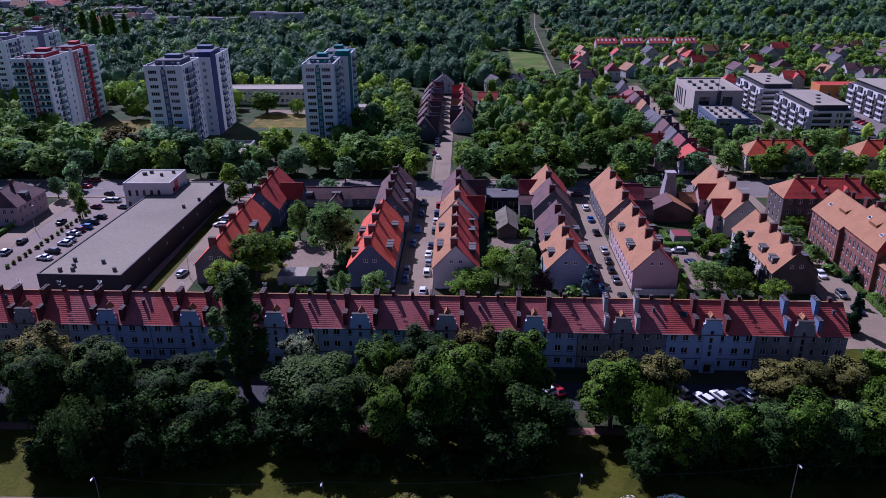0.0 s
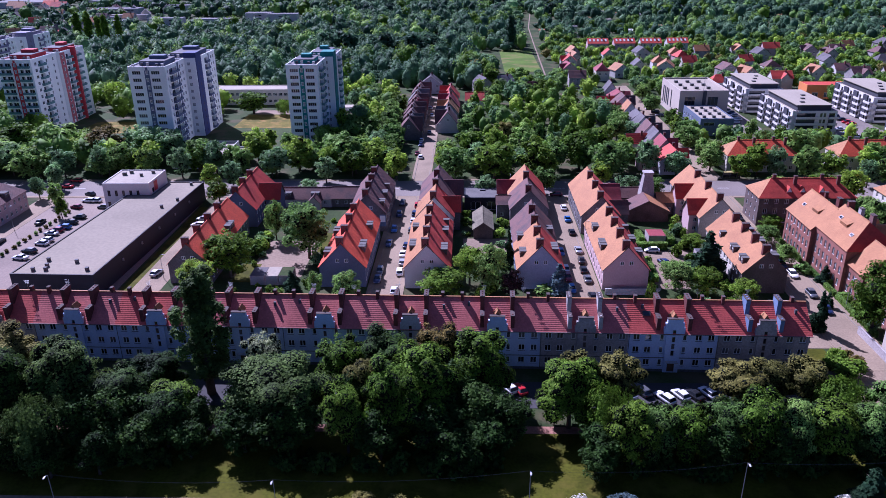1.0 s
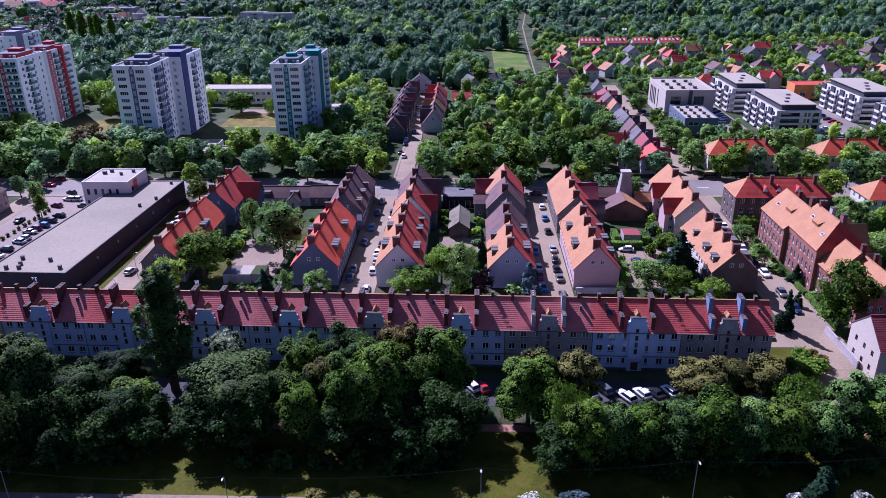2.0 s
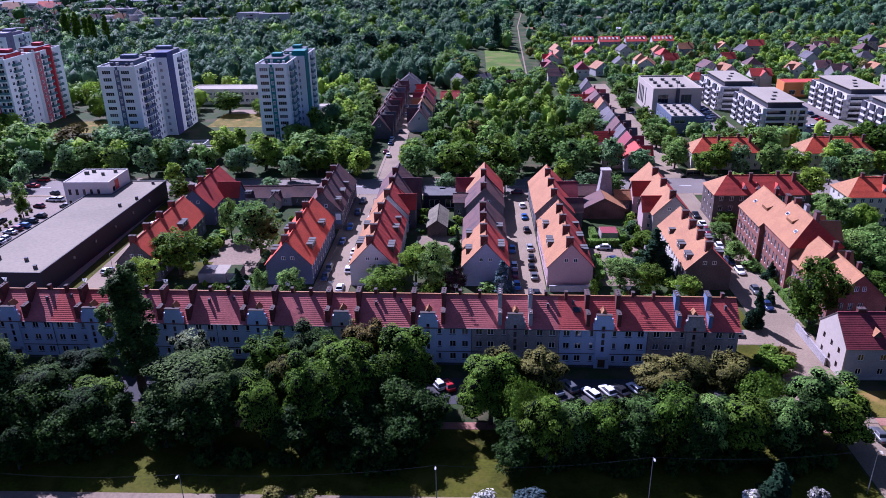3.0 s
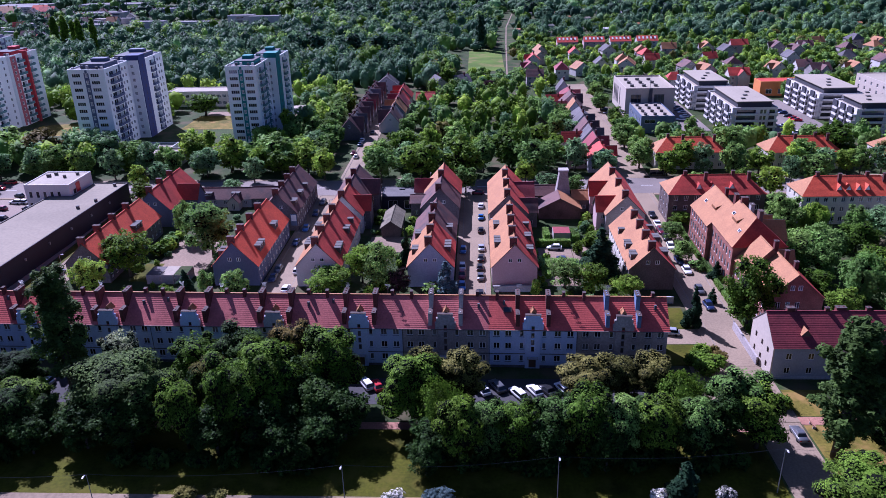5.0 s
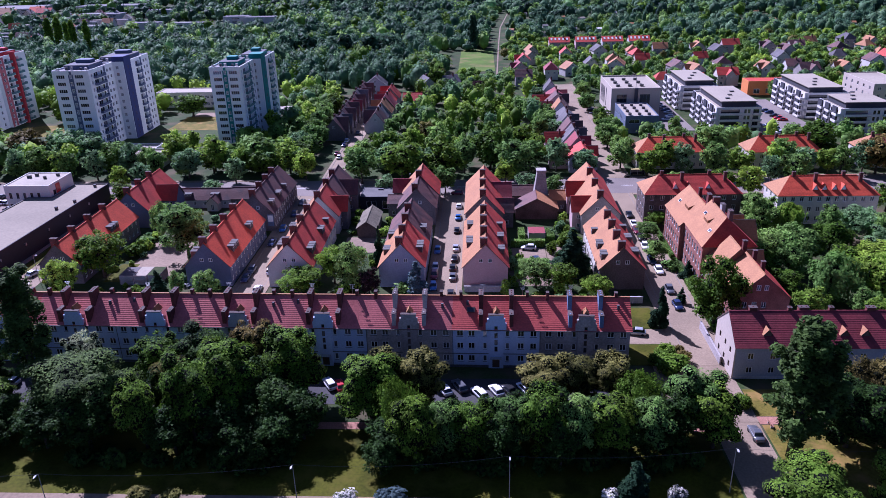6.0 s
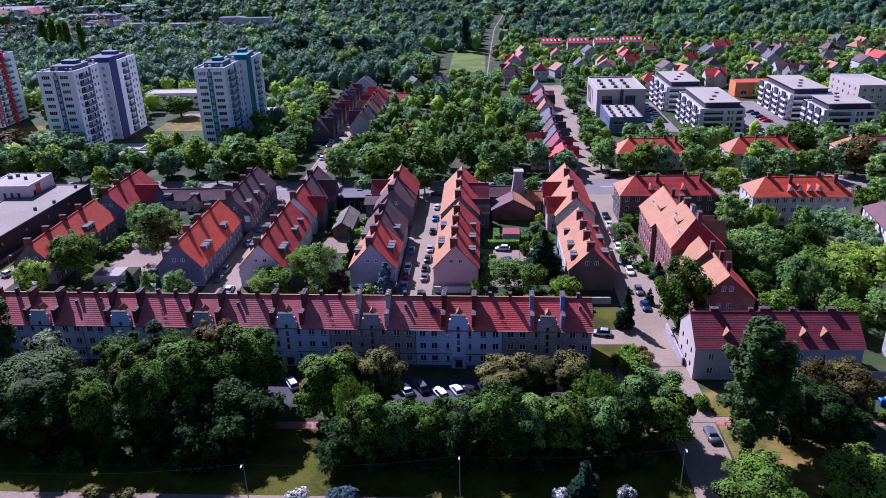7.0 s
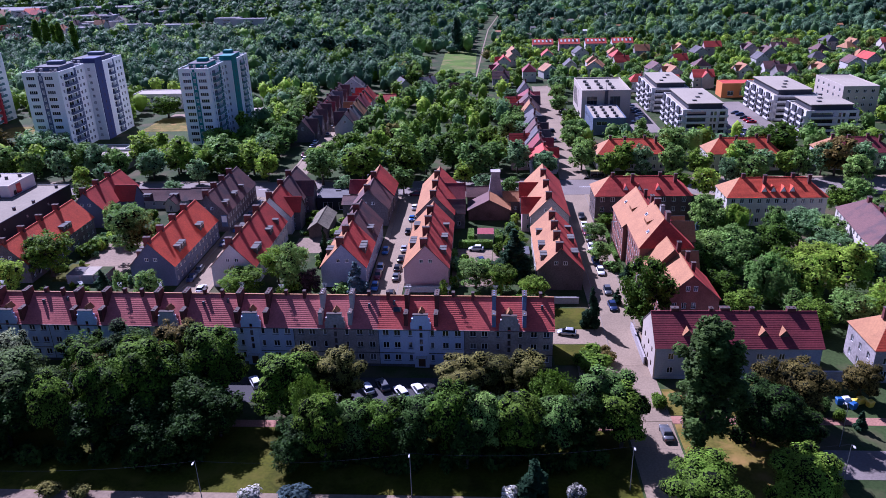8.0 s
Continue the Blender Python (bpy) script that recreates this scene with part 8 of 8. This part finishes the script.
hedge(53.6, 55.2, 190.6, 196.4, 1.9)
hedge(61.2, 63.2, 189.6, 195.4, 1.9)
hedge(51.4, 53.4, 166, 170, 1.4)
hedge(51.4, 53.8, 171.5, 176.5, 1.2)
hedge(-54, -50, 184.6, 186.2, 1.6)
hedge(-137.5, -136.4, 185, 206, 1.1)
for i in range(17):
    tree(-121.4 + (i % 2) * 0.3 + i * 0.12, 173 + i * 2.6, 0.8, 1.3, "bush", LEAF_RUST if i % 3 else LEAF, 1, "along the car park", "car park shrubs")


def low_wall(label, x0, x1, y0, y1, h, mat_, name="garden_wall"):
    g = Geo()
    g.box(x0, x1, y0, y1, 0, h)
    g.box(x0 - 0.05, x1 + 0.05, y0 - 0.05, y1 + 0.05, h, h + 0.08)
    tagged(new(name, g.mesh(name, [mat_])), label, "wall")


low_wall("pale concrete boundary wall along the street", 89.6, 89.9, 126.6, 141, 1.7, WALL_DUN)
low_wall("grey rendered boundary wall between houses", 121.6, 130.0, 121.0, 121.3, 2.1, WALL_GREY)
low_wall("concrete garden wall behind the pink house", 39.0, 49.6, 158.8, 159.1, 1.5, CONCRETE)
low_wall("grey yard wall beside the dark house", 70.8, 80.0, 152.8, 153.1, 1.6, CONCRETE)


def garage(x0, x1, y0, y1, roof_mat, label):
    top = flat_block(label, x0, x1, y0, y1, 2.5, WALL_DUN, roof_mat, name="garage", cat="garage", parapet=0.015)
    g = Geo()
    a, f = (x1 - x0) / 2 - 0.3, -(y1 - y0) / 2 - 0.004
    rings = [[(-a, f, z), (a, f, z), (a, f - d, z), (-a, f - d, z)] for i in range(6) for z, d in ((0.1 + i * 0.35, 0.03), (0.14 + i * 0.35, 0.06), (0.41 + i * 0.35, 0.06), (0.44 + i * 0.35, 0.03))]
    g.loft(rings)
    part("garage_door", g, [STEEL], top)


garage(-47.6, -44.0, 163.4, 168.6, ROOF_GREY, "small garage with dark felt roof")
garage(-43.9, -40.6, 163.4, 168.8, FELT, "small garage with pale sheet roof")
garage(-40.5, -37.4, 163.6, 168.8, GRASS, "small garage with moss-grown green roof")
garage(66.0, 70.0, 176.4, 181.4, FELT_DARK, "small garage with dark felt roof in the yard")
garage(56.2, 60.8, 190.2, 195.0, ROOF_WINE, "low shed with wine-red roof between hedges")
garage(-36, -30, 296, 302, FELT, "low shed with pale roof among trees")
garage(-48, -40, 286, 291, FELT, "low shed with pale roof among trees")
garage(-62, -50, 356, 362, FELT, "low garages behind the tower block")
for k, (x, y, c) in enumerate(((121.6, 113.6, "blue"), (122.9, 113.9, "white"), (124.2, 113.2, "yellow"), (125.5, 113.9, "yellow"), (126.6, 112.9, "yellow"), (123.4, 112.2, "blue"))):
    top = thing("waste_container", "%s plastic recycling container with rounded lid" % c, "waste bin", pose(x, y, 0, 0, 0, 5 * k), "recycling containers")
    g = Geo()
    g.loft([[(-a, -b, z), (a, -b, z), (a, b, z), (-a, b, z)] for a, b, z in ((0.45, 0.4, 0.12), (0.6, 0.52, 1.15))])
    part("bin", g, [PAINTS[c]], top)
    g = Geo()
    g.loft([[(-a, -b, z), (a, -b, z), (a, b, z), (-a, b, z)] for a, b, z in ((0.64, 0.56, 1.15), (0.64, 0.56, 1.22), (0.45, 0.36, 1.42))])
    part("lid", g, [PAINTS[c]], top)
for x, y, a in ((43.0, 100.6, 20), (-14, 104.0, 0), (92.6, 107.0, 90)):
    top = thing("park_bench", "weathered wooden park bench on concrete feet", "bench", pose(x, y, 0, 0, 0, a), "park benches")
    for k in range(4):
        g = Geo()
        g.box(-0.9, 0.9, -0.22 + k * 0.12, -0.13 + k * 0.12, 0.43, 0.47)
        part("slat", g, [PATH_RED], top)
    for k in range(3):
        g = Geo()
        g.box(-0.9, 0.9, 0.27 + 0.03 * k, 0.3 + 0.03 * k, 0.55 + 0.13 * k, 0.65 + 0.13 * k)
        part("slat", g, [PATH_RED], top)
    for s in (-0.7, 0.7):
        g = Geo()
        g.box(s - 0.05, s + 0.05, -0.22, 0.3, 0.0, 0.43)
        part("foot", g, [CONCRETE], top)


def bus_shelter(x, y, turn=0.0):
    """A glazed bus shelter with a flat roof and a bench."""
    top = thing("bus_shelter", "glazed bus shelter with flat yellowish roof by the kerb", "bus shelter", pose(x, y, 0.14, 0, 0, turn))
    g = Geo()
    g.box(-2.6, 2.6, -0.9, 0.9, 2.35, 2.5)
    part("roof", g, [SHELTER_ROOF], top)
    for px in (-2.4, 0.0, 2.4):
        g = Geo()
        g.tube([(px, 0.7, 0), (px, 0.7, 2.35)], [0.05, 0.05], 6)
        part("post", g, [STEEL], top)
    g = Geo()
    g.box(-2.35, 2.35, 0.72, 0.75, 0.25, 2.1)
    part("glass_wall", g, [GLASS], top)
    g = Geo()
    g.box(-1.6, 1.6, 0.3, 0.62, 0.42, 0.48)
    g.box(-1.5, -1.4, 0.4, 0.55, 0.0, 0.42)
    g.box(1.4, 1.5, 0.4, 0.55, 0.0, 0.42)
    part("bench", g, [WOOD], top)


SHELTER_ROOF = surface("faded_yellow_sheet", (0.36, 0.30, 0.10), 0.7, 0.4, 3.0, 0.2, 0.05)
bus_shelter(97.6, 249.2)
bn = thing("banner", "pale blue banner board on a dark gable wall", "sign", pose(-18.4, 199.5, 0))
g = Geo()
g.box(-0.9, 0.9, -0.09, -0.01, 1.6, 5.2)
part("board", g, [BLUE_PAINT], bn)
g = Geo()
g.box(-0.75, 0.75, -0.1, -0.091, 3.0, 4.9)
part("panel", g, [PANEL_WHITE], bn)
